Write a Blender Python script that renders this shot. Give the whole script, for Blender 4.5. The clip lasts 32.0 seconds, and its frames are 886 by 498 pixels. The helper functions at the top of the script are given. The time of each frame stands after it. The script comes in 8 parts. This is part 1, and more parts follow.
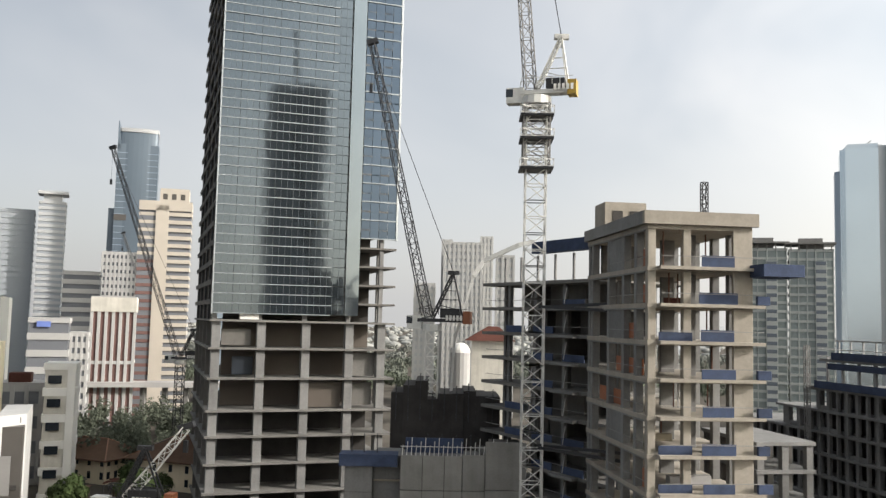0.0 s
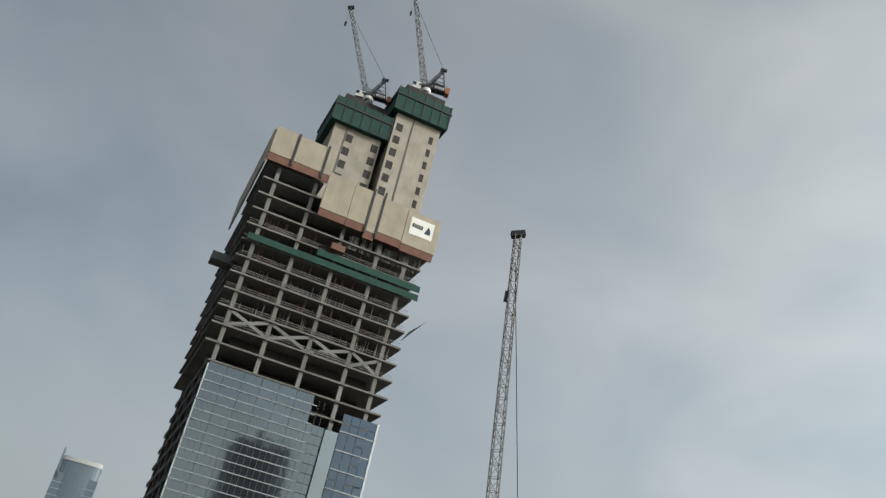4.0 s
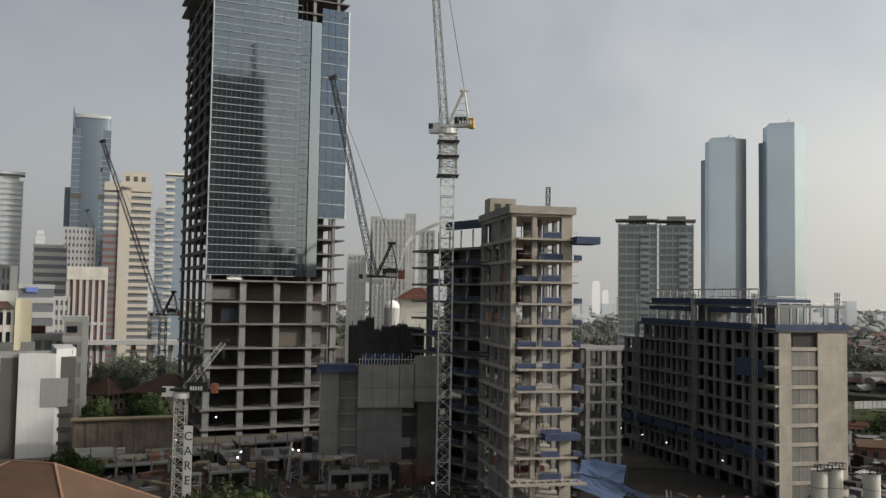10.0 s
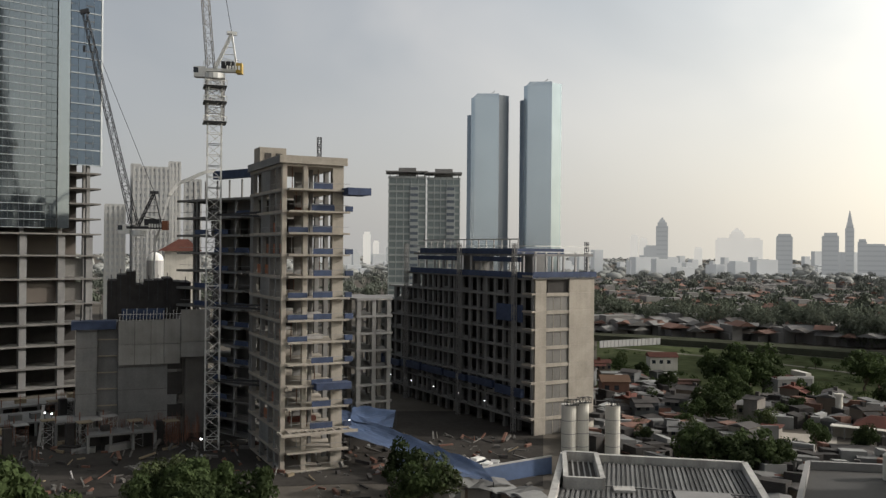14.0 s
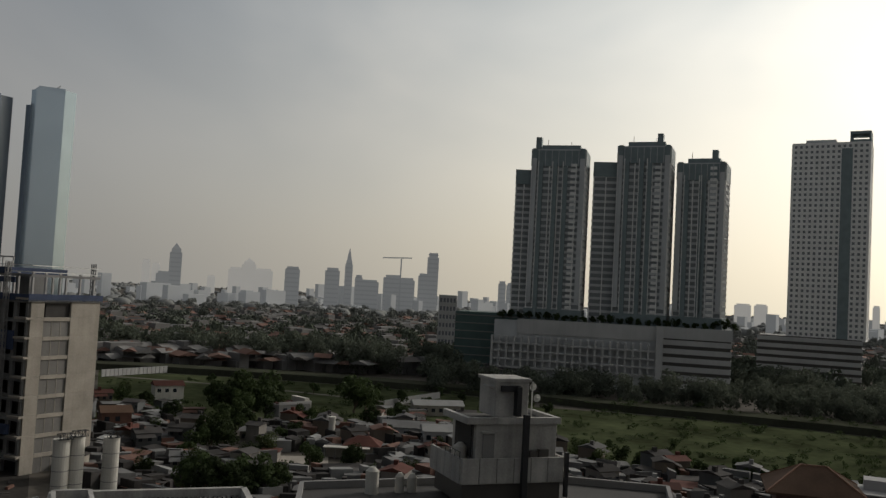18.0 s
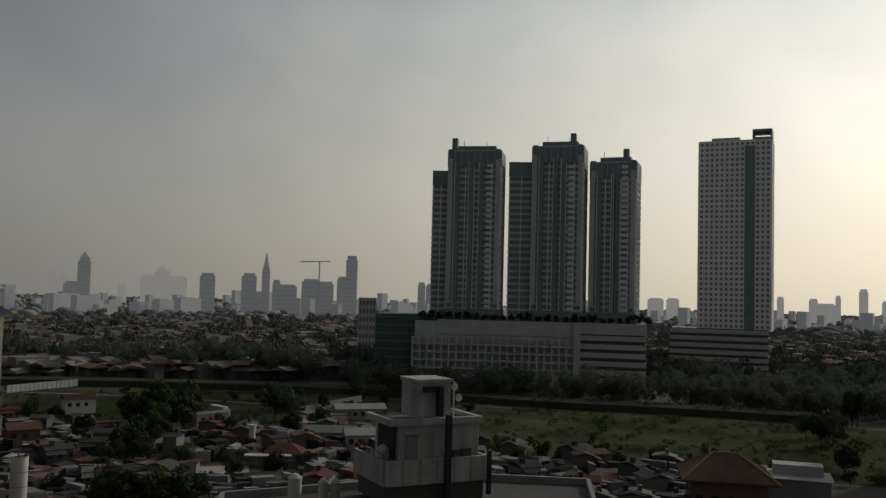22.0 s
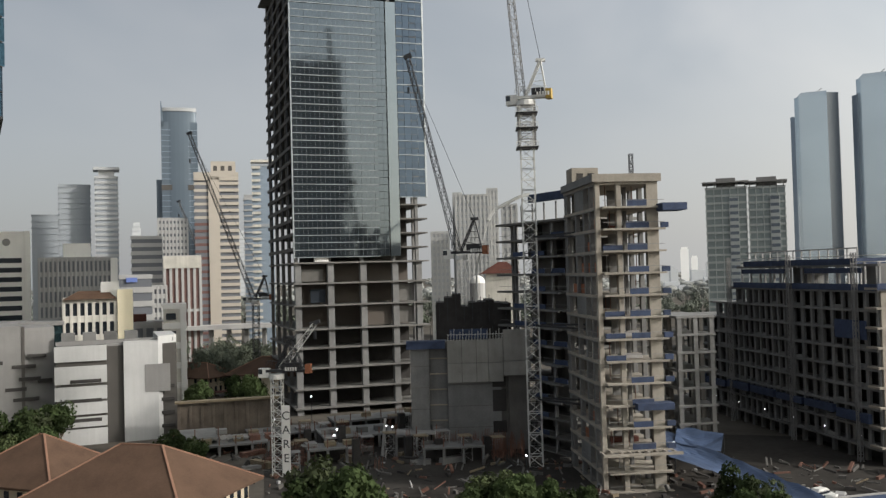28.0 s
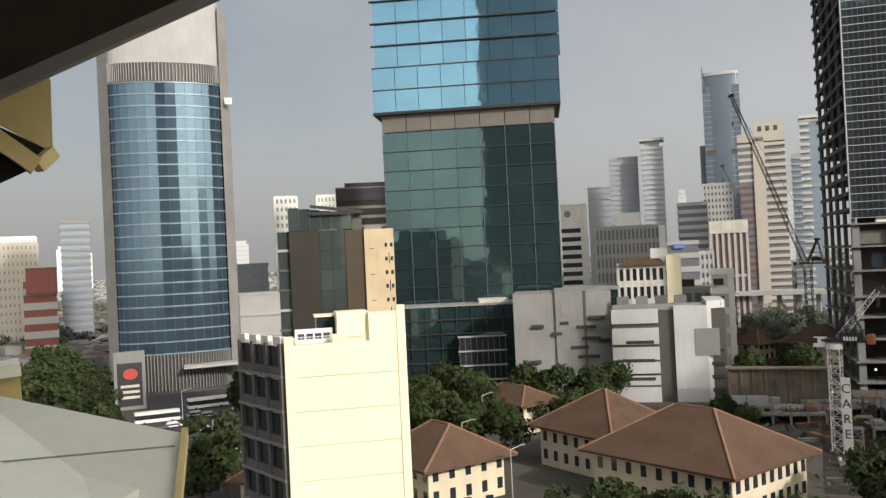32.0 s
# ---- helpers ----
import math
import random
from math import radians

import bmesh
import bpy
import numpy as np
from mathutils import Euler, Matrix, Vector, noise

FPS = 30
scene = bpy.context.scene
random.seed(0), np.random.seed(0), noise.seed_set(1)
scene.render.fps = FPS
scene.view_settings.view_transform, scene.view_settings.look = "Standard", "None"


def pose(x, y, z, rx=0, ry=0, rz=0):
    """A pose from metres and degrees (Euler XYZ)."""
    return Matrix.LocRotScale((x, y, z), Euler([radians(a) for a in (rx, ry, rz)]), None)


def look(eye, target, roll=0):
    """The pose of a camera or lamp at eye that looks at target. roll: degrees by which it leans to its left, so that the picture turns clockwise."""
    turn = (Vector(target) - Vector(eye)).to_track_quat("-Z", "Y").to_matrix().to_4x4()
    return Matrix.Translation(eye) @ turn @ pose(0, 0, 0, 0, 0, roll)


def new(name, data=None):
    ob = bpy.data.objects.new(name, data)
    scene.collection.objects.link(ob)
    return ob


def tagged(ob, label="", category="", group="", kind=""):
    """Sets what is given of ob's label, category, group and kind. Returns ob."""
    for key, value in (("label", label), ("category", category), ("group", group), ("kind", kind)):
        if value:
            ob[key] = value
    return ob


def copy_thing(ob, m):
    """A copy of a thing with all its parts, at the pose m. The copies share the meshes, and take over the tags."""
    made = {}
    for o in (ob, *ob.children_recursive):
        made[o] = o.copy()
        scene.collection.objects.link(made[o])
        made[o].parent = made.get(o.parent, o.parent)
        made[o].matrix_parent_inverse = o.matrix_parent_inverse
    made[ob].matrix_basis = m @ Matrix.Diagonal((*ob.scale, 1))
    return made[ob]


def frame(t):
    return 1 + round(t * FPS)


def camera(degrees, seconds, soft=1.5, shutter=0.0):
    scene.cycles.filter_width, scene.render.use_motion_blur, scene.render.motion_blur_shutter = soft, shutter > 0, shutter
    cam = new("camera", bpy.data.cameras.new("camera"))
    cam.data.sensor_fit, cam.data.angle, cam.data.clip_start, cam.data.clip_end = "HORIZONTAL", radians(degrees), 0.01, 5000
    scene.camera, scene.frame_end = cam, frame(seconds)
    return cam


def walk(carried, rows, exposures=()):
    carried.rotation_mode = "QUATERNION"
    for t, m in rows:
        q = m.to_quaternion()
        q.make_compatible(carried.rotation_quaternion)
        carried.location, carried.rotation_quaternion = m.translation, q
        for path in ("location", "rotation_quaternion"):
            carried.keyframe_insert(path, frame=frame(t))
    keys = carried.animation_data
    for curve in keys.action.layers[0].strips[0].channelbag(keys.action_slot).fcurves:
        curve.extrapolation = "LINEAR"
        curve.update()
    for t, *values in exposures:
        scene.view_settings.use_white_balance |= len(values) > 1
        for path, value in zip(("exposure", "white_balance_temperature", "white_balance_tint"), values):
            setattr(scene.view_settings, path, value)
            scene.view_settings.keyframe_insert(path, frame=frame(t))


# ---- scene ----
# One camera on a high balcony: a wide pan over a building site and the city round it.
cam = camera(54.0, 32.0, soft=1.4)
ROWS = [
    (0.0, 2.41, 58.84, 41.21, 2.126, 4.724, -1.369),
    (0.5, 2.64, 60.26, 45.01, 3.012, 9.358, -1.564),
    (1.0, 2.30, 60.79, 46.95, 3.554, 13.764, -1.719),
    (1.5, 1.14, 62.35, 54.33, 3.990, 16.253, -1.266),
    (2.0, 0.36, 63.33, 62.91, 4.578, 18.431, -1.165),
    (2.5, 1.32, 62.30, 65.97, 5.413, 21.842, -1.030),
    (4.5, 0.60, 62.12, 68.45, 3.562, 27.178, -16.346),
    (5.0, 0.22, 62.59, 66.82, 4.008, 25.393, -17.026),
    (5.5, -0.07, 65.07, 66.93, 5.031, 21.054, -15.104),
    (6.0, -0.44, 63.64, 61.59, 5.928, 17.298, -12.822),
    (6.5, 0.51, 61.07, 51.93, 7.395, 15.066, -10.085),
    (7.0, 3.07, 61.35, 46.48, 10.027, 12.695, -7.872),
    (7.5, 2.69, 56.25, 45.12, 10.091, 9.750, -5.242),
    (8.0, 2.27, 45.33, 41.65, 8.222, 8.164, -3.252),
    (8.5, 1.32, 34.08, 39.95, 5.499, 6.566, -1.891),
    (9.0, -0.06, 20.25, 38.27, 2.238, 5.203, -1.313),
    (9.5, -0.30, 8.26, 37.51, -0.826, 3.962, -1.049),
    (10.0, 0.00, 0.00, 37.00, -3.116, 3.137, -0.935),
    (10.5, 0.00, 0.00, 37.00, -5.756, 2.484, -0.831),
    (11.0, 0.00, 0.00, 37.00, -9.041, 1.703, -0.660),
    (11.5, 0.00, 0.00, 37.00, -12.087, 1.070, -0.407),
    (12.0, 0.00, 0.00, 37.00, -13.226, 0.819, -0.389),
    (12.5, 0.00, 0.00, 37.00, -12.585, 0.865, -0.509),
    (13.0, 0.00, 0.00, 37.00, -11.896, 0.892, -0.672),
    (13.5, 0.00, 0.00, 37.00, -13.810, -0.206, -0.217),
    (14.0, 0.00, 0.00, 37.00, -18.139, 0.091, -0.514),
    (14.5, 0.00, 0.00, 37.00, -22.405, 0.558, -1.113),
    (15.0, 0.00, 0.00, 37.00, -26.593, 1.033, -1.463),
    (15.5, 0.00, 0.00, 37.00, -30.548, 1.441, -1.503),
    (17.5, 0.00, 0.00, 37.00, -45.228, 2.853, -3.040),
    (18.0, 0.00, 0.00, 37.00, -49.295, 2.901, -3.084),
    (18.5, 0.00, 0.00, 37.00, -52.794, 3.186, -3.063),
    (19.0, 0.00, 0.00, 37.00, -55.894, 3.510, -3.076),
    (19.5, 0.00, 0.00, 37.00, -59.167, 3.496, -2.933),
    (20.0, 0.00, 0.00, 37.00, -61.878, 3.549, -2.582),
    (20.5, 0.00, 0.00, 37.00, -64.131, 3.658, -2.149),
    (21.0, 0.00, 0.00, 37.00, -64.606, 3.688, -1.805),
    (21.5, 0.00, 0.00, 37.00, -61.034, 3.494, -1.800),
    (22.0, 0.00, 0.00, 37.00, -54.652, 3.220, -1.488),
    (22.5, 0.00, 0.00, 37.00, -48.244, 3.257, -0.807),
    (23.0, 0.00, 0.00, 37.00, -42.477, 3.258, -0.310),
    (23.5, 0.00, 0.00, 37.00, -37.470, 3.304, 0.089),
    (24.0, 0.00, 0.00, 37.00, -33.454, 3.267, 0.501),
    (24.5, 0.00, 0.00, 37.00, -29.157, 2.951, 0.872),
    (26.5, 0.00, 0.00, 37.00, -11.662, 1.423, 1.043),
    (27.0, 0.00, 0.00, 37.00, -7.096, 1.388, 1.202),
    (27.5, 0.00, 0.00, 37.00, -2.453, 1.423, 1.445),
    (28.0, 0.00, 0.00, 37.00, 2.379, 1.514, 1.514),
    (28.5, 0.00, 0.00, 37.00, 7.239, 1.588, 1.595),
    (29.0, 0.00, 0.00, 37.00, 12.066, 1.666, 1.590),
    (29.5, 0.00, 0.00, 37.00, 16.849, 1.652, 1.660),
    (30.0, 0.00, 0.00, 37.00, 21.457, 1.367, 2.020),
    (30.5, 0.00, 0.00, 37.00, 25.374, 1.060, 2.299),
    (31.0, 0.00, 0.00, 37.00, 29.512, 0.696, 2.549),
    (31.5, 0.00, 0.00, 37.00, 33.778, 0.527, 2.773),
    (32.0, 0.00, 0.00, 37.00, 37.294, 0.562, 2.740),
]
EXPO = [(0.0, 0.84, 6500, 10), (0.5, 0.41, 6500, 10), (1.0, 0.13, 6450, 9), (2.5, 0.18, 6250, 6), (5.0, 0.08, 6150, 4), (6.5, -0.1, 6400, 7), (8.0, 0.04, 6450, 8), (10.0, 0.13, 6450, 9), (12.0, 0.21, 6500, 10), (13.0, 0.21, 6500, 10), (14.2, 0.14, 6500, 10), (15.5, -0.38, 6500, 10), (17.5, -0.78, 6500, 10), (19.0, -1.18, 6400, 9), (21.0, -1.5, 6380, 9), (22.5, -1.2, 6400, 9), (24.0, -0.68, 6450, 9), (26.5, -0.1, 6500, 10), (28.0, 0.28, 6350, 9), (30.0, 0.38, 6450, 9), (32.0, 0.4, 6550, 10)]
walk(cam, [(t, pose(x, y, z, 90 + pitch, 0, yaw) @ pose(0, 0, 0, 0, 0, -roll)) for t, x, y, z, yaw, pitch, roll in ROWS], EXPO)

EYE_H = 37.0


def pol(az, d):
    """Ground place at a bearing (degrees to the right of +y) and a distance from the balcony."""
    return d * math.sin(radians(az)), d * math.cos(radians(az))


# ---- light ----
SUN_AZ, SUN_EL = 104.0, 26.0
world = bpy.data.worlds.new("world")
scene.world = world
world.use_nodes = True
wn, wl = world.node_tree.nodes, world.node_tree.links
wn.clear()


def wnode(kind, **kw):
    n = wn.new(kind)
    for k, v in kw.items():
        if k == "operation":
            n.operation = v
        elif k == "blend":
            n.blend_type = v
        elif k == "data":
            n.data_type = v
    return n


w_out = wn.new("ShaderNodeOutputWorld")
w_bg = wn.new("ShaderNodeBackground")
w_sky = wn.new("ShaderNodeTexSky")
w_sky.sky_type = "NISHITA"
w_sky.sun_disc = False
w_sky.sun_elevation, w_sky.sun_rotation = radians(SUN_EL), radians(SUN_AZ)
w_sky.air_density, w_sky.dust_density, w_sky.ozone_density = 1.0, 4.0, 1.0
w_tc = wn.new("ShaderNodeTexCoord")
# overcast deck: brighter and warmer towards the sun, with soft cloud structure
w_dot = wn.new("ShaderNodeVectorMath")
w_dot.operation = "DOT_PRODUCT"
w_dot.inputs[1].default_value = (math.sin(radians(SUN_AZ)) * math.cos(radians(SUN_EL)), math.cos(radians(SUN_AZ)) * math.cos(radians(SUN_EL)), math.sin(radians(SUN_EL)))
w_ramp = wn.new("ShaderNodeValToRGB")
w_ramp.color_ramp.interpolation = "LINEAR"
for k in range(25):
    u = k / 24
    lum = 0.23 + 0.25 * u + 2.3 * u ** 6
    f = min(1.0, max(0.0, (u - 0.5) / 0.45))
    f = f * f * (3 - 2 * f)
    e = w_ramp.color_ramp.elements[0 if k == 0 else -1] if k in (0, 24) else w_ramp.color_ramp.elements.new(u)
    e.color = (lum * (1.0 + 0.01 * f), lum * (1.0 - 0.03 * f), lum * (1.0 - 0.14 * f), 1)
w_map = wn.new("ShaderNodeMath")
w_map.operation = "MULTIPLY_ADD"
w_map.inputs[1].default_value, w_map.inputs[2].default_value = 0.5, 0.5
w_sc = wn.new("ShaderNodeMapping")
w_sc.inputs["Scale"].default_value = (1.7, 1.7, 2.7)
w_noise = wn.new("ShaderNodeTexNoise")
w_noise.inputs["Scale"].default_value, w_noise.inputs["Detail"].default_value, w_noise.inputs["Roughness"].default_value = 1.5, 4.0, 0.46
w_noise.inputs["Distortion"].default_value = 0.35
w_cl = wn.new("ShaderNodeMapRange")
w_cl.inputs["From Min"].default_value, w_cl.inputs["From Max"].default_value = 0.32, 0.7
w_cl.inputs["To Min"].default_value, w_cl.inputs["To Max"].default_value = 0.8, 1.22
# clouds thin out into plain haze at the horizon
w_sep = wn.new("ShaderNodeSeparateXYZ")
w_hz = wn.new("ShaderNodeMapRange")
w_hz.inputs["From Min"].default_value, w_hz.inputs["From Max"].default_value = 0.06, 0.34
w_mixc = wn.new("ShaderNodeMix")
w_mixc.data_type = "FLOAT"
w_mixc.inputs["A"].default_value = 1.0
w_mul = wn.new("ShaderNodeVectorMath")
w_mul.operation = "SCALE"
# the deck is darker overhead than towards the hazy horizon
w_top = wn.new("ShaderNodeMapRange")
w_top.inputs["From Min"].default_value, w_top.inputs["From Max"].default_value = 0.15, 0.9
w_top.inputs["To Min"].default_value, w_top.inputs["To Max"].default_value = 1.0, 0.42
w_tm = wn.new("ShaderNodeMath")
w_tm.operation = "MULTIPLY"
w_hue = wn.new("ShaderNodeMix")
w_hue.data_type, w_hue.blend_type = "RGBA", "MULTIPLY"
w_hue.inputs["B"].default_value = (1.06, 0.97, 0.8, 1)
w_hf = wn.new("ShaderNodeMapRange")
w_hf.inputs["From Min"].default_value, w_hf.inputs["From Max"].default_value = 0.0, 0.3
w_hf.inputs["To Min"].default_value, w_hf.inputs["To Max"].default_value = 0.75, 0.0
# the haze is warm on the sun's side only
w_hd = wn.new("ShaderNodeMapRange")
w_hd.inputs["From Min"].default_value, w_hd.inputs["From Max"].default_value = -0.2, 0.6
w_hm = wn.new("ShaderNodeMath")
w_hm.operation = "MULTIPLY"
w_add = wn.new("ShaderNodeMix")
w_add.data_type, w_add.blend_type = "RGBA", "ADD"
w_add.inputs["Factor"].default_value = 0.025
wl.new(w_tc.outputs["Generated"], w_dot.inputs[0])
wl.new(w_dot.outputs["Value"], w_map.inputs[0])
wl.new(w_map.outputs[0], w_ramp.inputs["Fac"])
wl.new(w_tc.outputs["Generated"], w_sc.inputs["Vector"])
wl.new(w_sc.outputs["Vector"], w_noise.inputs["Vector"])
wl.new(w_noise.outputs["Fac"], w_cl.inputs["Value"])
wl.new(w_tc.outputs["Generated"], w_sep.inputs[0])
wl.new(w_sep.outputs["Z"], w_hz.inputs["Value"])
wl.new(w_hz.outputs["Result"], w_mixc.inputs["Factor"])
wl.new(w_cl.outputs["Result"], w_mixc.inputs["B"])
wl.new(w_sep.outputs["Z"], w_hf.inputs["Value"])
wl.new(w_dot.outputs["Value"], w_hd.inputs["Value"])
wl.new(w_hf.outputs["Result"], w_hm.inputs[0])
wl.new(w_hd.outputs["Result"], w_hm.inputs[1])
wl.new(w_hm.outputs[0], w_hue.inputs["Factor"])
wl.new(w_ramp.outputs["Color"], w_hue.inputs["A"])
# bluer gaps between the clouds overhead
w_gap = wn.new("ShaderNodeMapRange")
w_gap.inputs["From Min"].default_value, w_gap.inputs["From Max"].default_value = 0.36, 0.6
w_gap.inputs["To Min"].default_value, w_gap.inputs["To Max"].default_value = 1.0, 0.0
w_gm = wn.new("ShaderNodeMath")
w_gm.operation = "MULTIPLY"
w_blue = wn.new("ShaderNodeMix")
w_blue.data_type, w_blue.blend_type = "RGBA", "MULTIPLY"
w_blue.inputs["B"].default_value = (0.93, 0.99, 1.05, 1)
wl.new(w_noise.outputs["Fac"], w_gap.inputs["Value"])
wl.new(w_gap.outputs["Result"], w_gm.inputs[0])
wl.new(w_hz.outputs["Result"], w_gm.inputs[1])
wl.new(w_gm.outputs[0], w_blue.inputs["Factor"])
wl.new(w_hue.outputs["Result"], w_blue.inputs["A"])
wl.new(w_blue.outputs["Result"], w_mul.inputs[0])
wl.new(w_sep.outputs["Z"], w_top.inputs["Value"])
wl.new(w_top.outputs["Result"], w_tm.inputs[0])
wl.new(w_mixc.outputs["Result"], w_tm.inputs[1])
wl.new(w_tm.outputs[0], w_mul.inputs["Scale"])
wl.new(w_mul.outputs["Vector"], w_add.inputs["A"])
wl.new(w_sky.outputs["Color"], w_add.inputs["B"])
wl.new(w_add.outputs["Result"], w_bg.inputs["Color"])
w_bg.inputs["Strength"].default_value = 1.0
wl.new(w_bg.outputs[0], w_out.inputs["Surface"])

sun_data = bpy.data.lights.new("sun", "SUN")
sun_data.energy, sun_data.angle, sun_data.color = 2.7, radians(3.0), (1.0, 0.935, 0.86)
sun = new("sun", sun_data)
sun.matrix_world = look((0, 0, 0), (-math.sin(radians(SUN_AZ)) * math.cos(radians(SUN_EL)), -math.cos(radians(SUN_AZ)) * math.cos(radians(SUN_EL)), -math.sin(radians(SUN_EL))))


# ---- materials ----
def material(name, color, rough=0.8, metal=0.0, vary=0.25, scale=0.35, fine=6.0, bump=0.0, streak=0.0, emit=0.0, spec=0.5, rnd=0.0, wave=0.0):
    """Procedural surface: two scales of mottling, optional vertical weather streaks, bump and a change from piece to piece."""
    m = bpy.data.materials.new(name)
    m.use_nodes = True
    nt = m.node_tree
    n, l = nt.nodes, nt.links
    bsdf = n["Principled BSDF"]
    bsdf.inputs["Roughness"].default_value, bsdf.inputs["Metallic"].default_value = rough, metal
    bsdf.inputs["Specular IOR Level"].default_value = spec
    geo = n.new("ShaderNodeNewGeometry")
    big = n.new("ShaderNodeTexNoise")
    big.inputs["Scale"].default_value, big.inputs["Detail"].default_value = scale, 4.0
    l.new(geo.outputs["Position"], big.inputs["Vector"])
    small = n.new("ShaderNodeTexNoise")
    small.inputs["Scale"].default_value, small.inputs["Detail"].default_value = fine, 3.0
    l.new(geo.outputs["Position"], small.inputs["Vector"])
    add = n.new("ShaderNodeMath")
    add.operation = "MULTIPLY_ADD"
    add.inputs[1].default_value = 0.45
    l.new(small.outputs["Fac"], add.inputs[0])
    l.new(big.outputs["Fac"], add.inputs[2])
    last = add
    if streak:
        mp = n.new("ShaderNodeMapping")
        mp.inputs["Scale"].default_value = (1.3, 1.3, 0.09)
        l.new(geo.outputs["Position"], mp.inputs["Vector"])
        st = n.new("ShaderNodeTexNoise")
        st.inputs["Scale"].default_value, st.inputs["Detail"].default_value = 1.0, 5.0
        l.new(mp.outputs["Vector"], st.inputs["Vector"])
        sa = n.new("ShaderNodeMath")
        sa.operation = "MULTIPLY_ADD"
        sa.inputs[1].default_value = streak
        l.new(st.outputs["Fac"], sa.inputs[0])
        l.new(add.outputs[0], sa.inputs[2])
        last = sa
    mid = 0.725 + 0.5 * streak
    if rnd:
        oi = n.new("ShaderNodeObjectInfo")
        ra = n.new("ShaderNodeMath")
        ra.operation = "MULTIPLY_ADD"
        ra.inputs[1].default_value = rnd
        l.new(oi.outputs["Random"], ra.inputs[0])
        l.new(last.outputs[0], ra.inputs[2])
        last = ra
        mid += 0.5 * rnd
    ramp = n.new("ShaderNodeMapRange")
    ramp.inputs["From Min"].default_value, ramp.inputs["From Max"].default_value = mid - 0.4, mid + 0.4
    ramp.inputs["To Min"].default_value, ramp.inputs["To Max"].default_value = 1 - vary, 1 + vary
    l.new(last.outputs[0], ramp.inputs["Value"])
    mul = n.new("ShaderNodeVectorMath")
    mul.operation = "SCALE"
    mul.inputs[0].default_value = color
    l.new(ramp.outputs["Result"], mul.inputs["Scale"])
    l.new(mul.outputs["Vector"], bsdf.inputs["Base Color"])
    if bump or wave:
        bp = n.new("ShaderNodeBump")
        bp.inputs["Strength"].default_value = bump or 1.0
        bp.inputs["Distance"].default_value = wave or 0.05
        l.new((big if wave else small).outputs["Fac"], bp.inputs["Height"])
        l.new(bp.outputs["Normal"], bsdf.inputs["Normal"])
    if emit:
        l.new(mul.outputs["Vector"], bsdf.inputs["Emission Color"])
        bsdf.inputs["Emission Strength"].default_value = emit
    return m


# warm, plain and dark concrete put sunlit and shaded faces into the colour
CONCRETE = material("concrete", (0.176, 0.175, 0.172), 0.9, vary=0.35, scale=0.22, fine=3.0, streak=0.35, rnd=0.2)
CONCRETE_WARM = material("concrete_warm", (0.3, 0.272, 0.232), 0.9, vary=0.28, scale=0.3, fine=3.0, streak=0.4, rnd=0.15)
# shade on the tower podium and rear wing is put into this darker tone
CONCRETE_DIM = material("grimy_concrete", (0.15, 0.145, 0.136), 0.92, vary=0.35, scale=0.22, fine=3.0, streak=0.4, rnd=0.2)
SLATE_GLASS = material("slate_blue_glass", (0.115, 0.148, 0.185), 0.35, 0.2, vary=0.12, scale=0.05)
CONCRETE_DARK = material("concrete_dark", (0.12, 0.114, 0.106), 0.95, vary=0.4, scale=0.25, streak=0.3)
# near-black tone that stands in for shade inside bays and openings
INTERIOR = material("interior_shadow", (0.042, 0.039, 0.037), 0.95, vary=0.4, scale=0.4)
WHITE = material("white_paint", (0.72, 0.71, 0.68), 0.7, vary=0.12, scale=0.15, streak=0.3)
WHITE_OLD = material("white_weathered", (0.52, 0.5, 0.45), 0.8, vary=0.3, scale=0.2, streak=0.5)
CREAM = material("cream_render", (0.86, 0.77, 0.56), 0.75, vary=0.06, scale=0.12, fine=2.0, streak=0.15)
GREY = material("grey_render", (0.22, 0.215, 0.21), 0.85, vary=0.2, scale=0.15, streak=0.35)
PARK_WHITE = material("dusty_white_render", (0.46, 0.46, 0.455), 0.8, vary=0.18, scale=0.15, streak=0.45)
BELT = material("brown_grey_panel", (0.13, 0.118, 0.105), 0.7, vary=0.2, scale=0.2, rnd=0.2)
GREY_PALE = material("grey_pale", (0.36, 0.355, 0.35), 0.85, vary=0.15, scale=0.12, streak=0.3)
DARK_METAL = material("dark_metal", (0.035, 0.036, 0.04), 0.5, 0.4, vary=0.3, scale=0.5)
CHARCOAL = material("charcoal_panel", (0.08, 0.074, 0.068), 0.5, 0.1, vary=0.15, scale=0.2)
STEEL_WHITE = material("white_steel", (0.6, 0.6, 0.58), 0.5, 0.1, vary=0.2, scale=0.8)
YELLOW = material("yellow_steel", (0.45, 0.3, 0.05), 0.5, vary=0.2)
ORANGE_STEEL_AND_LIT = material("rusty_orange_steel", (0.28, 0.1, 0.045), 0.6, vary=0.3)
BLUE_NET = material("blue_netting", (0.034, 0.05, 0.098), 0.85, vary=0.45, scale=0.8, rnd=0.3)
GREEN_NET = material("green_netting", (0.014, 0.05, 0.04), 0.9, vary=0.4, scale=0.6, rnd=0.3)
DARK_NET = material("dark_netting", (0.034, 0.031, 0.03), 0.95, vary=0.5, scale=0.5)
PLY = material("plywood_formwork", (0.31, 0.275, 0.215), 0.8, vary=0.2, scale=0.3, streak=0.4, rnd=0.25)
RUST = material("rust_band", (0.14, 0.07, 0.05), 0.85, vary=0.35, scale=0.6)
GLASS_SKY = material("silver_blue_curtain_glass", (0.095, 0.116, 0.136), 0.06, 0.85, vary=0.12, scale=0.12, rnd=0.16, wave=0.03)
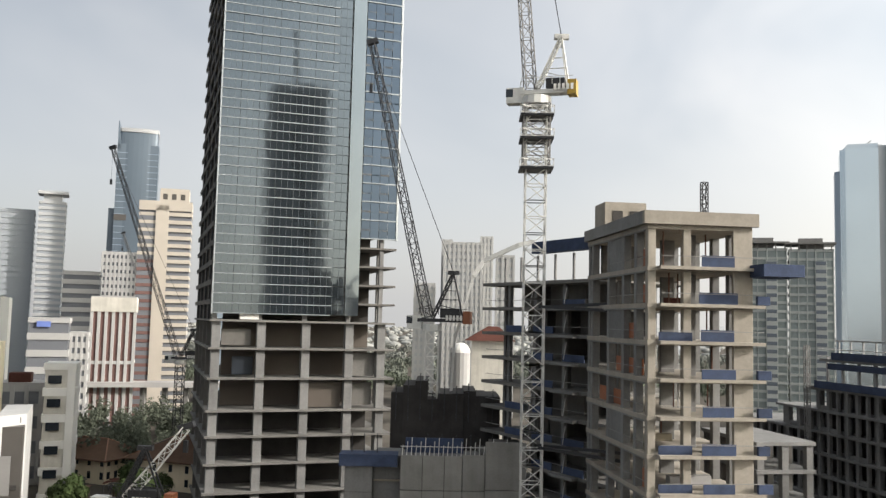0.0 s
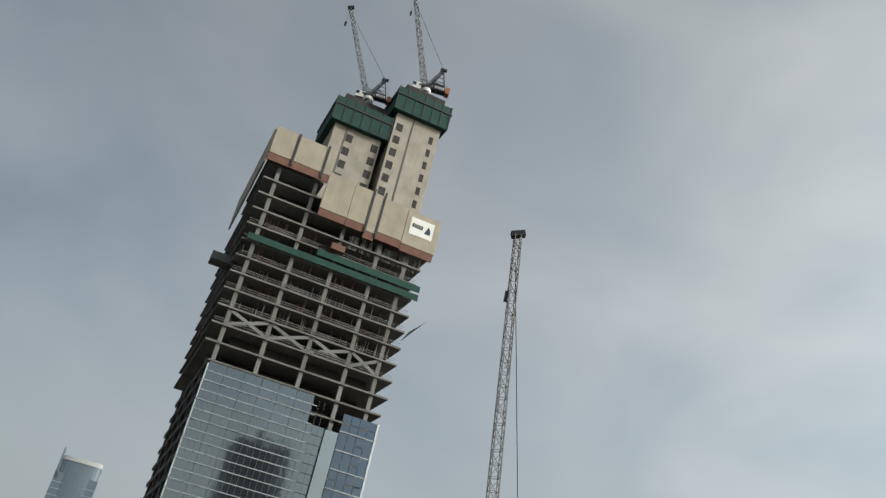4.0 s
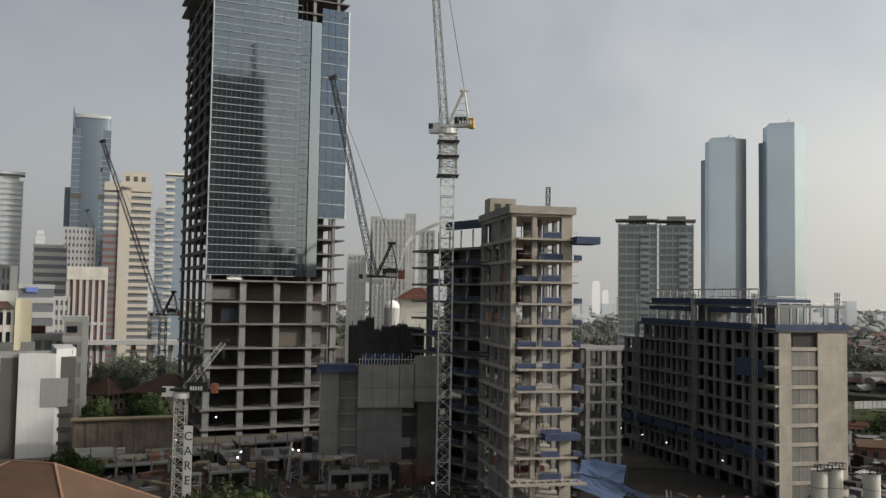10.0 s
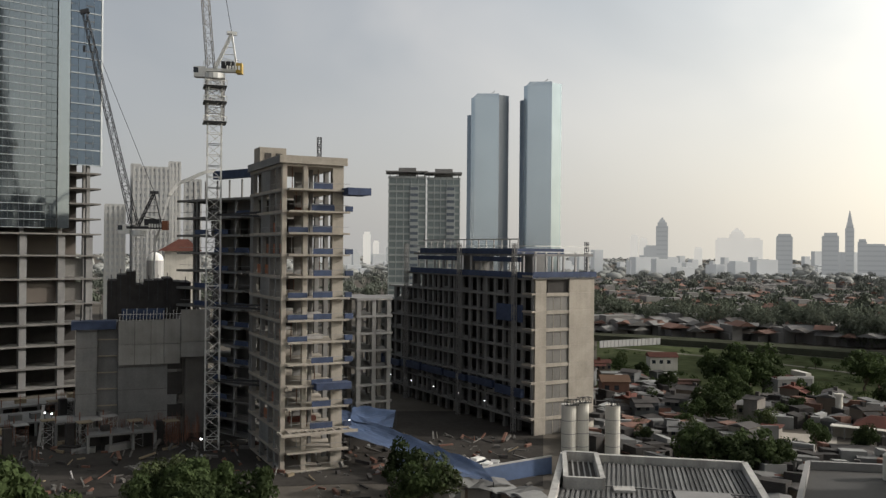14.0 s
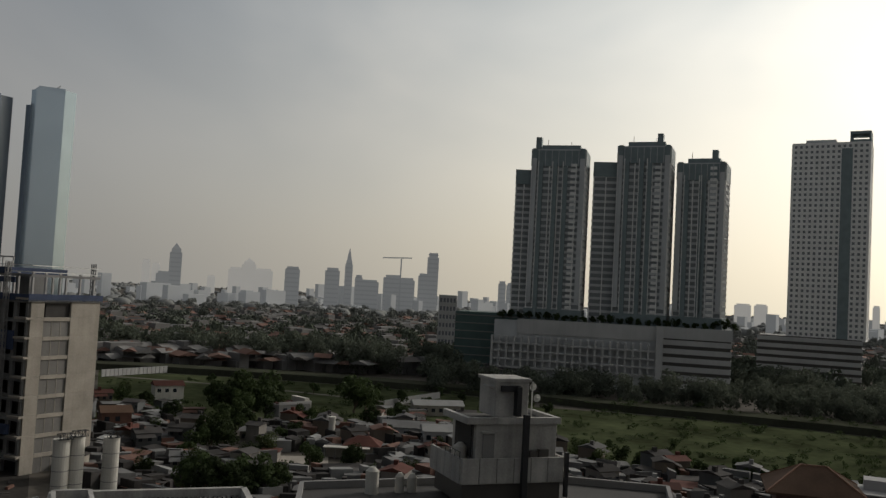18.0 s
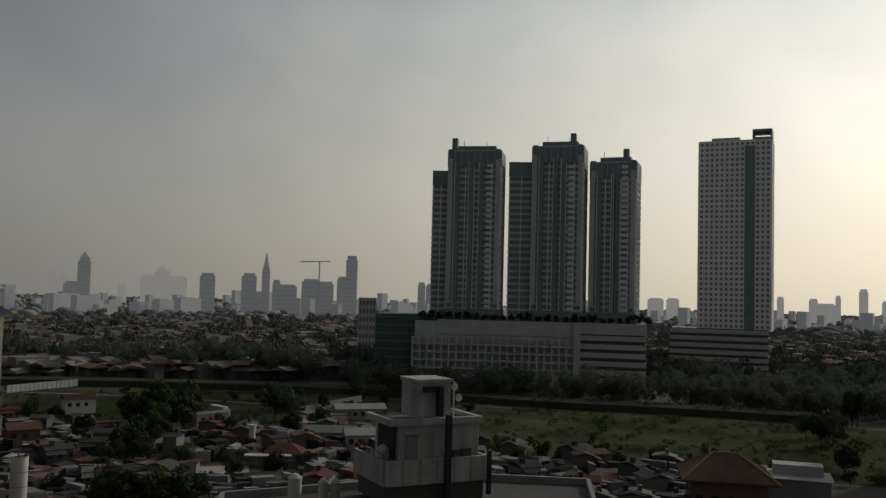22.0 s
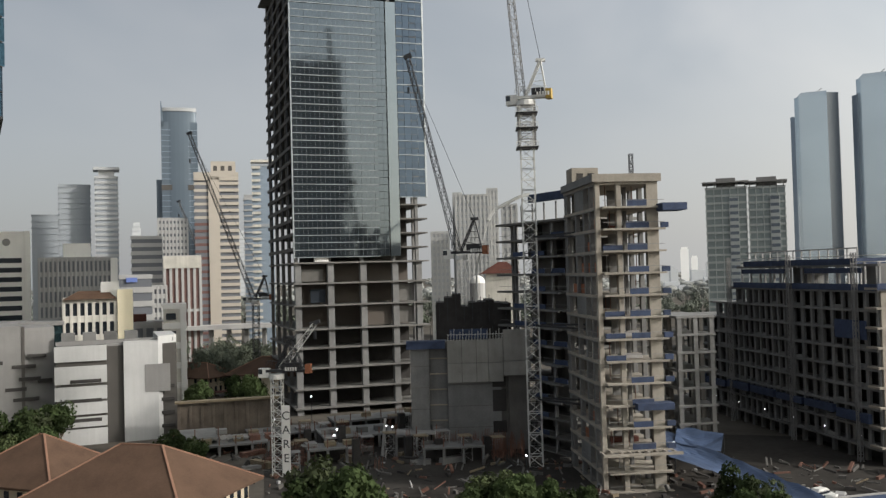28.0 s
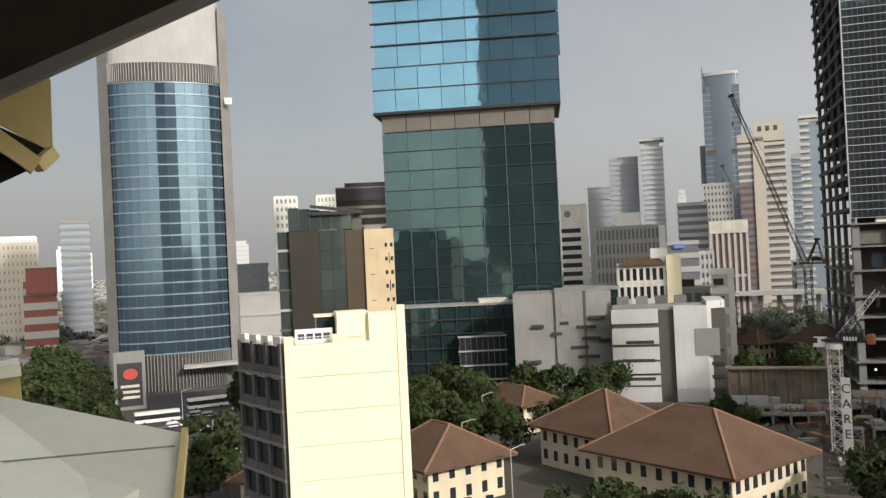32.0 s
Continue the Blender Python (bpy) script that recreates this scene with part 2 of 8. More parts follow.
GLASS_PALE = material("pale_curtain_glass", (0.27, 0.33, 0.37), 0.1, 0.7, vary=0.08, scale=0.12, rnd=0.06, wave=0.03)
GLASS_CORNER = material("grey_corner_glass", (0.16, 0.19, 0.215), 0.08, 0.8, vary=0.1, scale=0.12, wave=0.03)
GLASS_NAVY = material("navy_curtain_glass", (0.05, 0.075, 0.11), 0.12, 0.55, vary=0.15, scale=0.2, rnd=0.3)
GLASS_TEAL = material("teal_curtain_glass", (0.07, 0.125, 0.14), 0.04, 0.8, vary=0.22, scale=0.1, rnd=0.35, wave=0.05)
# teal glass made bluer and brighter to paint in the sky's reflection
GLASS_TEAL_SKY = material("aqua_curtain_glass", (0.155, 0.315, 0.44), 0.04, 0.8, vary=0.15, scale=0.1, rnd=0.3, wave=0.05)
BLUE_SPANDREL = material("blue_grey_spandrel", (0.2, 0.26, 0.32), 0.4, 0.3, vary=0.15, scale=0.2)
GLASS_BLUE = material("blue_curtain_glass", (0.085, 0.14, 0.195), 0.12, 0.7, vary=0.2, scale=0.15, rnd=0.25, wave=0.015)
GLASS_OFFICE = material("green_grey_office_glass", (0.1, 0.125, 0.12), 0.07, 0.6, vary=0.25, scale=0.2, rnd=0.4, wave=0.04)
SLAB_DARK = material("dark_brown_glossy_panel", (0.03, 0.026, 0.022), 0.45, spec=0.3, vary=0.2, scale=0.2)
SLAB_BROWN = material("warm_brown_panel", (0.06, 0.046, 0.03), 0.5, spec=0.3, vary=0.2, scale=0.2)
CHARCOAL_FAR = material("far_dark_cladding", (0.06, 0.06, 0.063), 0.8, spec=0.2, vary=0.15, scale=0.1)
SAND = material("sandy_render", (0.5, 0.4, 0.26), 0.85, vary=0.2, scale=0.2, streak=0.4)
OFFICE_BAND = material("brown_grey_spandrel", (0.2, 0.185, 0.175), 0.8, vary=0.15, scale=0.1)
GLASS_DARK = material("dark_window_glass", (0.03, 0.036, 0.045), 0.12, 0.2, vary=0.3, scale=0.3, rnd=0.4)
GLASS_TWIN = material("steel_blue_mirror_glass", (0.58, 0.66, 0.71), 0.15, 0.75, vary=0.08, scale=0.05, wave=0.02)
# haze is part of this bluish grey base colour
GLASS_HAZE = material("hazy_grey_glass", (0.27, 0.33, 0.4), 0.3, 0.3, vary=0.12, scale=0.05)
MULLION = material("aluminium_mullion", (0.42, 0.45, 0.47), 0.4, 0.5, vary=0.1)
TILE_ORANGE = material("orange_clay_tile", (0.105, 0.066, 0.046), 0.85, spec=0.12, vary=0.3, scale=0.25, fine=4.0, bump=0.4, streak=0.2)
TILE_RED = material("red_clay_tile", (0.1, 0.042, 0.033), 0.85, spec=0.15, vary=0.35, scale=0.3, fine=4.0, rnd=0.5)
ZINC = material("zinc_sheet_roof", (0.138, 0.137, 0.134), 0.75, 0.0, spec=0.15, vary=0.4, scale=0.3, rnd=0.8)
ZINC_DARK = material("old_zinc_roof", (0.062, 0.058, 0.056), 0.85, 0.0, spec=0.1, vary=0.5, scale=0.4, rnd=0.8)
EARTH = material("bare_earth", (0.1, 0.09, 0.078), 0.95, vary=0.45, scale=0.05, fine=0.7, spec=0.05)
GRASS = material("grass_field", (0.058, 0.068, 0.036), 0.95, spec=0.0, vary=0.85, scale=0.05, fine=0.3)
LEAF = material("leaves", (0.042, 0.06, 0.023), 0.85, spec=0.15, vary=0.5, scale=0.5, fine=3.0, rnd=0.6)
# lighter than the near leaves, with haze put into the colour
LEAF_BELT = material("belt_leaves", (0.115, 0.13, 0.1), 0.9, spec=0.05, vary=0.4, scale=0.2, fine=1.5)
LEAF_LIGHT = material("light_leaves", (0.05, 0.066, 0.022), 0.8, vary=0.5, scale=0.5, fine=3.0, rnd=0.6)
for leaf_mat in (LEAF, LEAF_BELT, LEAF_LIGHT):
    # thin leaves let some light through
    ln = leaf_mat.node_tree
    l_tr, l_mix, l_b = ln.nodes.new("ShaderNodeBsdfTranslucent"), ln.nodes.new("ShaderNodeMixShader"), ln.nodes["Principled BSDF"]
    l_mix.inputs[0].default_value = 0.3
    ln.links.new(l_b.inputs["Base Color"].links[0].from_socket, l_tr.inputs["Color"])
    ln.links.new(l_b.outputs[0], l_mix.inputs[1])
    ln.links.new(l_tr.outputs[0], l_mix.inputs[2])
    ln.links.new(l_mix.outputs[0], ln.nodes["Material Output"].inputs["Surface"])
BARK = material("bark", (0.09, 0.07, 0.05), 0.95, vary=0.3, scale=2.0)
ASPHALT = material("asphalt", (0.055, 0.055, 0.058), 0.9, vary=0.25, scale=0.1)
WATER = material("canal_water", (0.05, 0.05, 0.04), 0.15, vary=0.2, scale=0.05)
BROWN_STRIPE = material("brown_stone", (0.16, 0.09, 0.08), 0.8, vary=0.2)
BEIGE = material("beige_stone", (0.46, 0.42, 0.365), 0.8, vary=0.12, scale=0.1)
RED = material("red_facade", (0.4, 0.05, 0.04), 0.6, vary=0.15)
GOLD = material("gold_cladding", (0.62, 0.5, 0.22), 0.4, 0.1, vary=0.1, scale=0.4)
BLUE_GREY = material("blue_grey_render", (0.2, 0.23, 0.27), 0.85, vary=0.15, scale=0.1, streak=0.3)
# far dark, white and grey are lifted, distance haze put into the colour
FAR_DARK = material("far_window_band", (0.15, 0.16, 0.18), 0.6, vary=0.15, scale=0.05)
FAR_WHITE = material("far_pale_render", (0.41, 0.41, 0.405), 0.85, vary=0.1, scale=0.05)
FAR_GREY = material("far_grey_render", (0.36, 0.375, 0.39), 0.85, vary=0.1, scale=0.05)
TRANSOM = material("dull_aluminium_transom", (0.3, 0.325, 0.345), 0.45, 0.4, vary=0.1)
MULLION_DARK = material("dark_mullion", (0.12, 0.14, 0.155), 0.4, 0.4, vary=0.1)
SHED_WHITE = material("sooty_white_render", (0.37, 0.36, 0.34), 0.85, vary=0.42, scale=0.35, streak=0.8)
ROOF_DARK = material("dark_roof_felt", (0.05, 0.048, 0.046), 0.9, vary=0.35, scale=0.2)
BROWN_DARK = material("brown_black_cladding", (0.085, 0.07, 0.058), 0.6, vary=0.15, scale=0.2)


# ---- mesh tools ----
class Shape:
    """Collects boxes, prisms, beams and quads, and becomes one mesh."""

    def __init__(self):
        self.v, self.f = [], []

    def add(self, verts, faces):
        k = len(self.v)
        self.v.extend(verts)
        self.f.extend([tuple(i + k for i in q) for q in faces])
        return self

    def box(self, x0, y0, z0, x1, y1, z1):
        return self.add([(x0, y0, z0), (x1, y0, z0), (x1, y1, z0), (x0, y1, z0), (x0, y0, z1), (x1, y0, z1), (x1, y1, z1), (x0, y1, z1)],
                        [(3, 2, 1, 0), (4, 5, 6, 7), (0, 1, 5, 4), (1, 2, 6, 5), (2, 3, 7, 6), (3, 0, 4, 7)])

    def prism(self, poly, z0, z1, top=None):
        """A column over a plan outline (counter-clockwise); top: the outline at z1 where it differs."""
        n = len(poly)
        top = top or poly
        self.add([(x, y, z0) for x, y in poly] + [(x, y, z1) for x, y in top],
                 [tuple(range(n - 1, -1, -1)), tuple(range(n, 2 * n))] + [(i, (i + 1) % n, n + (i + 1) % n, n + i) for i in range(n)])
        return self

    def cyl(self, x, y, r, z0, z1, n=14, r1=None):
        r1 = r if r1 is None else r1
        ring = [(math.cos(2 * math.pi * i / n), math.sin(2 * math.pi * i / n)) for i in range(n)]
        return self.prism([(x + r * c, y + r * s) for c, s in ring], z0, z1, [(x + r1 * c, y + r1 * s) for c, s in ring])

    def beam(self, a, b, w, h=None):
        a, b = Vector(a), Vector(b)
        d = (b - a).normalized()
        side = d.cross(Vector((0, 0, 1)))
        side = side.normalized() if side.length > 1e-4 else Vector((1, 0, 0))
        up = side.cross(d)
        s, u = side * w / 2, up * (h or w) / 2
        return self.add([tuple(p) for p in (a - s - u, a + s - u, a + s + u, a - s + u, b - s - u, b + s - u, b + s + u, b - s + u)],
                        [(3, 2, 1, 0), (4, 5, 6, 7), (0, 1, 5, 4), (1, 2, 6, 5), (2, 3, 7, 6), (3, 0, 4, 7)])

    def lattice(self, a, b, w, step, chord=0.16, lace=0.09, w1=None):
        """A square lattice girder from a to b, w wide (w1 at the far end)."""
        a, b = Vector(a), Vector(b)
        d = b - a
        n = max(1, round(d.length / step))
        t = d.normalized()
        side = t.cross(Vector((0, 0, 1)))
        side = side.normalized() if side.length > 1e-3 else Vector((1, 0, 0))
        up = side.cross(t)
        w1 = w if w1 is None else w1

        def corner(i, k):
            q = w + (w1 - w) * i / n
            sx, sy = ((-1, -1), (1, -1), (1, 1), (-1, 1))[k % 4]
            return a + d * (i / n) + side * (sx * q / 2) + up * (sy * q / 2)
        for k in range(4):
            self.beam(corner(0, k), corner(n, k), chord)
            for i in range(n):
                self.beam(corner(i, k), corner(i + 1, k + 1) if (i + k) % 2 else corner(i + 1, k), lace) if False else self.beam(corner(i, k + (i % 2)), corner(i + 1, k + 1 - (i % 2)), lace)
        for i in range(n + 1):
            for k in range(4):
                self.beam(corner(i, k), corner(i, k + 1), lace)
        return self

    def mesh(self, name):
        me = bpy.data.meshes.new(name)
        me.from_pydata(self.v, [], self.f)
        me.update()
        return me


def part(name, shape, mat, parent=None, label="", at=None):
    """Links a Shape (or a ready mesh) as one object under its thing."""
    me = shape if isinstance(shape, bpy.types.Mesh) else shape.mesh(name)
    if not me.materials:
        me.materials.append(mat)
    ob = new(name, me)
    if parent is not None:
        ob.parent = parent
    if at is not None:
        ob.location = at
    return tagged(ob, label) if label else ob


BOXES = {}


def block(name, x0, y0, z0, x1, y1, z1, mat, parent, label=""):
    """A box part whose mesh is shared by all boxes of that size and surface."""
    key = (round(x1 - x0, 2), round(y1 - y0, 2), round(z1 - z0, 2), mat.name)
    if key not in BOXES:
        w, d, h = key[:3]
        c = min(0.04, w / 6, d / 6)
        s = Shape().prism([(c, 0), (w - c, 0), (w, c), (w, d - c), (w - c, d), (c, d), (0, d - c), (0, c)], 0, h)
        BOXES[key] = s.mesh(name)
        BOXES[key].materials.append(mat)
    return part(name, BOXES[key], mat, parent, label, (x0, y0, z0))


def thing(name, at, rot, label, category, group="", kind=""):
    """An Empty at a thing's base: parts hang under it."""
    ob = new(name)
    ob.empty_display_size = 0.5
    ob.matrix_basis = pose(at[0], at[1], at[2] if len(at) > 2 else 0.0, 0, 0, rot)
    return tagged(ob, label, category, group, kind)


def single(name, shape, mat, at, rot, label, category, group="", kind=""):
    ob = part(name, shape, mat)
    ob.matrix_basis = pose(at[0], at[1], at[2] if len(at) > 2 else 0.0, 0, 0, rot)
    return tagged(ob, label, category, group, kind)


MUD = material("dark_site_mud", (0.05, 0.046, 0.042), 0.95, vary=0.5, scale=0.08, fine=0.9, spec=0.05)
PATH = material("dirt_path", (0.17, 0.16, 0.14), 0.95, vary=0.4, scale=0.1, spec=0.0)
BANK = material("overgrown_bank", (0.055, 0.058, 0.042), 0.95, vary=0.5, scale=0.06, fine=0.6, spec=0.0)


# ---- ground ----
g = Shape()
RINGS, SPOKES = [0, 60, 120, 200, 320, 500, 800, 1300, 2200, 3500, 4900], 72
g.v.append((0, 0, 0))
for r in RINGS[1:]:
    g.v.extend([(r * math.sin(2 * math.pi * k / SPOKES), r * math.cos(2 * math.pi * k / SPOKES), 0) for k in range(SPOKES)])
for k in range(SPOKES):
    g.f.append((0, 1 + (k + 1) % SPOKES, 1 + k))
for j in range(len(RINGS) - 2):
    o, q = 1 + j * SPOKES, 1 + (j + 1) * SPOKES
    g.f.extend([(o + k, o + (k + 1) % SPOKES, q + (k + 1) % SPOKES, q + k) for k in range(SPOKES)])
single("ground", g, EARTH, (0, 0), 0, "flat bare brown earth of the city plain", "ground", kind="structure")


def sheet(name, pts, z, mat, label, category):
    s = Shape()
    s.prism(pts, -0.3, z)
    return single(name, s, mat, (0, 0), 0, label, category, kind="structure")


def fan(a0, a1, d0, d1, n=6):
    """An outline between two bearings and two distances, counter-clockwise."""
    near = [pol(a0 + (a1 - a0) * i / n, d0) for i in range(n + 1)]
    far = [pol(a1 + (a0 - a1) * i / n, d1) for i in range(n + 1)]
    return near + far


sheet("grass_field", fan(55.79, 81.88, 205, 300), 0.05, GRASS, "open green grass field beside the canal", "field")


def canal(az):
    """Distance of the near canal bank: it draws nearer towards the east."""
    return max(302.0, 357.0 - 1.9 * (az - 33))


def strip(a0, a1, near, far, n=12):
    """An outline between two bearings whose near and far distances follow functions of the bearing."""
    az = [a0 + (a1 - a0) * i / n for i in range(n + 1)]
    return [pol(a, near(a)) for a in az] + [pol(a, far(a)) for a in reversed(az)]


sheet("grass_verge", strip(28.22, 55.79, lambda a: 225, lambda a: canal(a) - 2), 0.05, GRASS, "grassy strip behind the kampung houses", "field")
sheet("dirt_path", strip(29.18, 54.85, lambda a: 341 - 3.05 * (a - 29), lambda a: 344 - 3.05 * (a - 29)), 0.09, PATH, "pale trodden path across the grass", "path")
sheet("concrete_yard", fan(39.3, 42.6, 176, 193), 0.08, CONCRETE_WARM, "pale concrete yard between houses", "yard")
sheet("embankment", strip(27.25, 77.96, canal, lambda a: canal(a) + 13), 2.4, BANK, "dark overgrown canal embankment", "embankment")
sheet("road", fan(-56.34, -46.57, 118, 330), 0.06, ASPHALT, "dark asphalt avenue with traffic lanes", "road")
sheet("site_road", fan(-14.31, 24.83, 138, 200), 0.05, MUD, "muddy haul road through the building site", "ground")


# ---- main tower under construction ----
def main_tower():
    root = thing("skyscraper_under_construction", (-49.09, 228.35, -1.6), 21.34, "tall half-glazed concrete skyscraper still under construction", "skyscraper", "site buildings")
    W, DP = 37.0, 46.0
    levels = [0.0, 3.6, 8.6, 14.1, 19.4, 24.4, 30.7, 36.6, 42.1] + [42.1 + 3.9 * k for k in range(1, 32)]
    colx = (0.2, 9.0, 18.0, 27.0, 33.8)
    coly = (0.2, 11.0, 22.0, 33.0, 45.0)
    rng = random.Random(5)
    for i, z in enumerate(levels):
        upper = z > 121
        x1 = W + (0.6 + 0.5 * rng.random() if upper else 0.3)
        block("floor_slab", -2.2 if upper else -0.4, -0.5 if i > 8 else -0.9, z - 0.4, x1, DP, z, CONCRETE_DIM if i < 9 or upper else CONCRETE_DARK, root)
        if i + 1 < len(levels):
            z1 = levels[i + 1] - 0.4
            wcol = 1.7 if z < 42 else 0.9
            for x in colx:
                if 46 < z < 113 and x < 20:
                    continue
                block("column", x, 0.0, z, x + wcol, wcol, z1, CONCRETE if z < 42 else CONCRETE_DIM if z > 121 else CONCRETE, root)
            for y in coly[1:]:
                # left flank takes dark concrete, its shade put into the colour
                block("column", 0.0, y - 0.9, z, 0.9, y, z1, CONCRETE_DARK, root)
                if y < 12:
                    block("column", W - 1.0, y - 0.9, z, W - 0.1, y, z1, CONCRETE, root)
            # dark inner walls set back in the open bays stand in for interior shade
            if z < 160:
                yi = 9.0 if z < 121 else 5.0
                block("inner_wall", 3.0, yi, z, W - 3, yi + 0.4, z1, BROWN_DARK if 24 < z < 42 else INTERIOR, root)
            if 42 < z < 119:
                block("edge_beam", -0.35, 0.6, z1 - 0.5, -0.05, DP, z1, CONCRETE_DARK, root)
                for y in (5.5, 16.5, 27.5, 38.5):
                    block("side_post", -0.3, y - 0.3, z, 0.1, y + 0.3, z1, DARK_METAL, root)
    for z in (166.9, 170.8):
        block("floor_slab", -2.2, -0.5, z - 0.4, 11.0, 30.0, z, CONCRETE, root)
        for x in (0.2, 9.0):
            block("column", x, 0.0, z - 3.9, x + 0.9, 0.9, z - 0.4, CONCRETE, root)
        # same dark stand-in for interior shade on the two top floors
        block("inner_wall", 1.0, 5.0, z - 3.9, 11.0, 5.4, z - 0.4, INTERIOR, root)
    # curtain wall: one sill line every half floor, seven panes a row
    z, row = 43.4, 0
    xs = [0.1 + 3.72 * k for k in range(8)]
    while z < 118.5:
        for k in range(7):
            if z > 113.5 and k == 6:
                continue
            x1 = xs[k + 1] - 0.06
            block("glass_pane", xs[k], -1.02, z + 0.08, x1, -0.9, z + 1.93, GLASS_SKY, root)
        block("transom", 0.0, -1.3 if row % 2 else -1.16, z - 0.1, 23.4, -0.95, z + 0.06, TRANSOM, root)
        z += 1.95
        row += 1
    m = Shape()
    for k in range(0, 22):
        x = 0.1 + 1.24 * k
        m.box(x - 0.022, -1.08, 43.4, x + 0.022, -1.0, 118.6 if x < 26 else 113.6)
    part("mullion_grid", m, MULLION_DARK, root, "slim dark mullions")
    part("corner_strip", Shape().box(26.4, -1.12, 43.4, 29.2, -1.03, 113.5), GLASS_CORNER, root, "pale glazed corner strip")
    part("glass_edge", Shape().box(-0.15, -1.15, 43.2, 0.08, -0.1, 119.0), MULLION, root)
    # darker bay beside it
    for k in range(15):
        z = 59.6 + 3.9 * k
        for j in range(4):
            x = 29.5 + 1.9 * j
            block("dark_pane", x, -0.5, z + 0.1, x + 1.84, -0.38, z + 3.7, GLASS_NAVY, root)
        block("bay_transom", 29.4, -0.75, z - 0.12, 37.2, -0.35, z + 0.08, TRANSOM, root)
    part("bay_edge", Shape().box(37.0, -0.7, 59.4, 37.4, 0.2, 118.0), MULLION, root)
    # left-over formwork and sheeting in the podium bays
    for x0, x1, z0, z1, mat in ((4.5, 8.6, 31.2, 34.8, GLASS_DARK), (2.2, 8.0, 37.0, 40.2, CONCRETE_DARK), (19.8, 26.6, 24.6, 29.8, BROWN_DARK), (28.6, 33.2, 25.0, 29.6, CONCRETE_DARK), (28.6, 33.6, 31.0, 35.8, CONCRETE_DIM)):
        block("infill_wall", x0, 1.6, z0, x1, 1.9, z1, mat, root)
    block("site_cabin", 5.5, -0.4, 42.2, 9.2, 1.0, 43.3, WHITE, root, "white site cabin")
    # braced storey
    zb = levels[30]
    for a in range(4):
        x0, x1 = colx[a] + 0.8, colx[a + 1]
        part("cross_brace", Shape().beam((x0, 0.2, zb + 0.2), (x1, 0.2, zb + 3.3), 0.7), CONCRETE, root)
        part("cross_brace", Shape().beam((x0, 0.24, zb + 3.3), (x1, 0.24, zb + 0.2), 0.7), CONCRETE, root)
    # nets and screens
    for z, x0, x1 in ((levels[35] - 0.2, -1.2, W + 1.8), (levels[35] + 1.9, 14.0, W + 1.8)):
        block("safety_net", x0, -1.2, z, x1, -1.0, z + 1.5, GREEN_NET, root, "dark green safety net")
    block("safety_net", -1.3, -1.0, levels[34], -1.1, 30, levels[34] + 2.0, DARK_NET, root)
    for x0, x1, z0, z1 in ((-3.0, 2.4, 168.4, 175.4), (2.5, 9.4, 168.4, 175.2), (9.5, 11.4, 168.4, 175.0), (11.4, 17.8, 160.0, 169.4), (17.9, 22.4, 160.0, 169.0), (22.5, 25.0, 158.8, 168.8), (25.1, 31.4, 159.6, 168.4), (31.5, 39.6, 159.2, 168.0)):
        block("form_panel", x0, -1.9, z0, x1, -1.4, z1, PLY, root)
        block("form_foot", x0, -1.8, z0 - 1.9, x1, -1.4, z0 - 0.05, RUST, root)
    block("form_panel", -3.4, -1.4, 166.0, -3.0, 40.0, 174.6, PLY, root)
    block("form_panel", 39.6, -1.4, 159.4, 40.0, 36.0, 167.6, PLY, root)
    for x in (2.2, 9.3, 22.3, 25.0):
        block("form_rail", x, -2.1, 158.0 if x > 13 else 167.0, x + 0.5, -1.9, 169.8 if x > 13 else 175.6, DARK_METAL, root)
    sign = block("contractor_sign", 32.6, -2.0, 162.2, 38.4, -1.92, 166.6, WHITE, root, "white sign board with dark bar and blue mark")
    s2 = Shape()
    for k in range(5):
        s2.box(0.5 + 0.55 * k, -0.06, 1.9, 0.9 + 0.55 * k, -0.02, 2.9)
    part("sign_bar", s2, DARK_METAL, sign)
    part("sign_mark", Shape().add([(3.6, -0.05, 1.2), (5.1, -0.05, 1.2), (5.1, -0.05, 2.2), (4.5, -0.05, 3.3)], [(0, 1, 2, 3)]), BLUE_NET, sign)
    block("loading_deck", -6.5, 4.0, levels[34] - 1.2, -0.8, 8.0, levels[34] + 0.6, DARK_METAL, root, "dark loading platform")
    block("hanging_platform", 16.4, -2.2, levels[36] + 0.2, 19.6, -0.6, levels[36] + 1.7, RUST, root, "brown hanging platform")
    part("net_flap", Shape().add([(38.6, -1, levels[33]), (41.8, -1.5, levels[33] + 3.4), (41.8, 4, levels[33] + 3.4), (38.6, 4, levels[33] - 1)], [(0, 1, 2, 3), (3, 2, 1, 0)]), GREEN_NET, root)
    # props, edge rails and debris screens of the open upper storeys
    for i in range(30, 37):
        z = levels[i]
        pr = Shape()
        for k in range(34):
            x = 0.8 + 35 * rng.random()
            y = 0.4 + 4 * rng.random()
            pr.box(x, y, z, x + 0.1, y + 0.1, z + 3.5)
        part("shoring_prop", pr, GREY if i % 2 else RUST, root)
        part("edge_rail", Shape().box(-2.0, -0.45, z + 0.9, W + 0.5, -0.4, z + 0.98).box(-2.0, -0.45, z + 0.45, W + 0.5, -0.4, z + 0.52), GREY, root)
        x = 2 + 24 * rng.random()
        block("debris_screen", x, -0.4, z, x + 3 + 5 * rng.random(), -0.3, z + 1.1, DARK_NET, root)
        block("side_screen", -2.3, 4 + 8 * rng.random(), z, -2.15, 16 + 14 * rng.random(), z + 1.3, DARK_NET, root)
    rb = Shape()
    for k in range(60):
        x = 20 + 18 * rng.random()
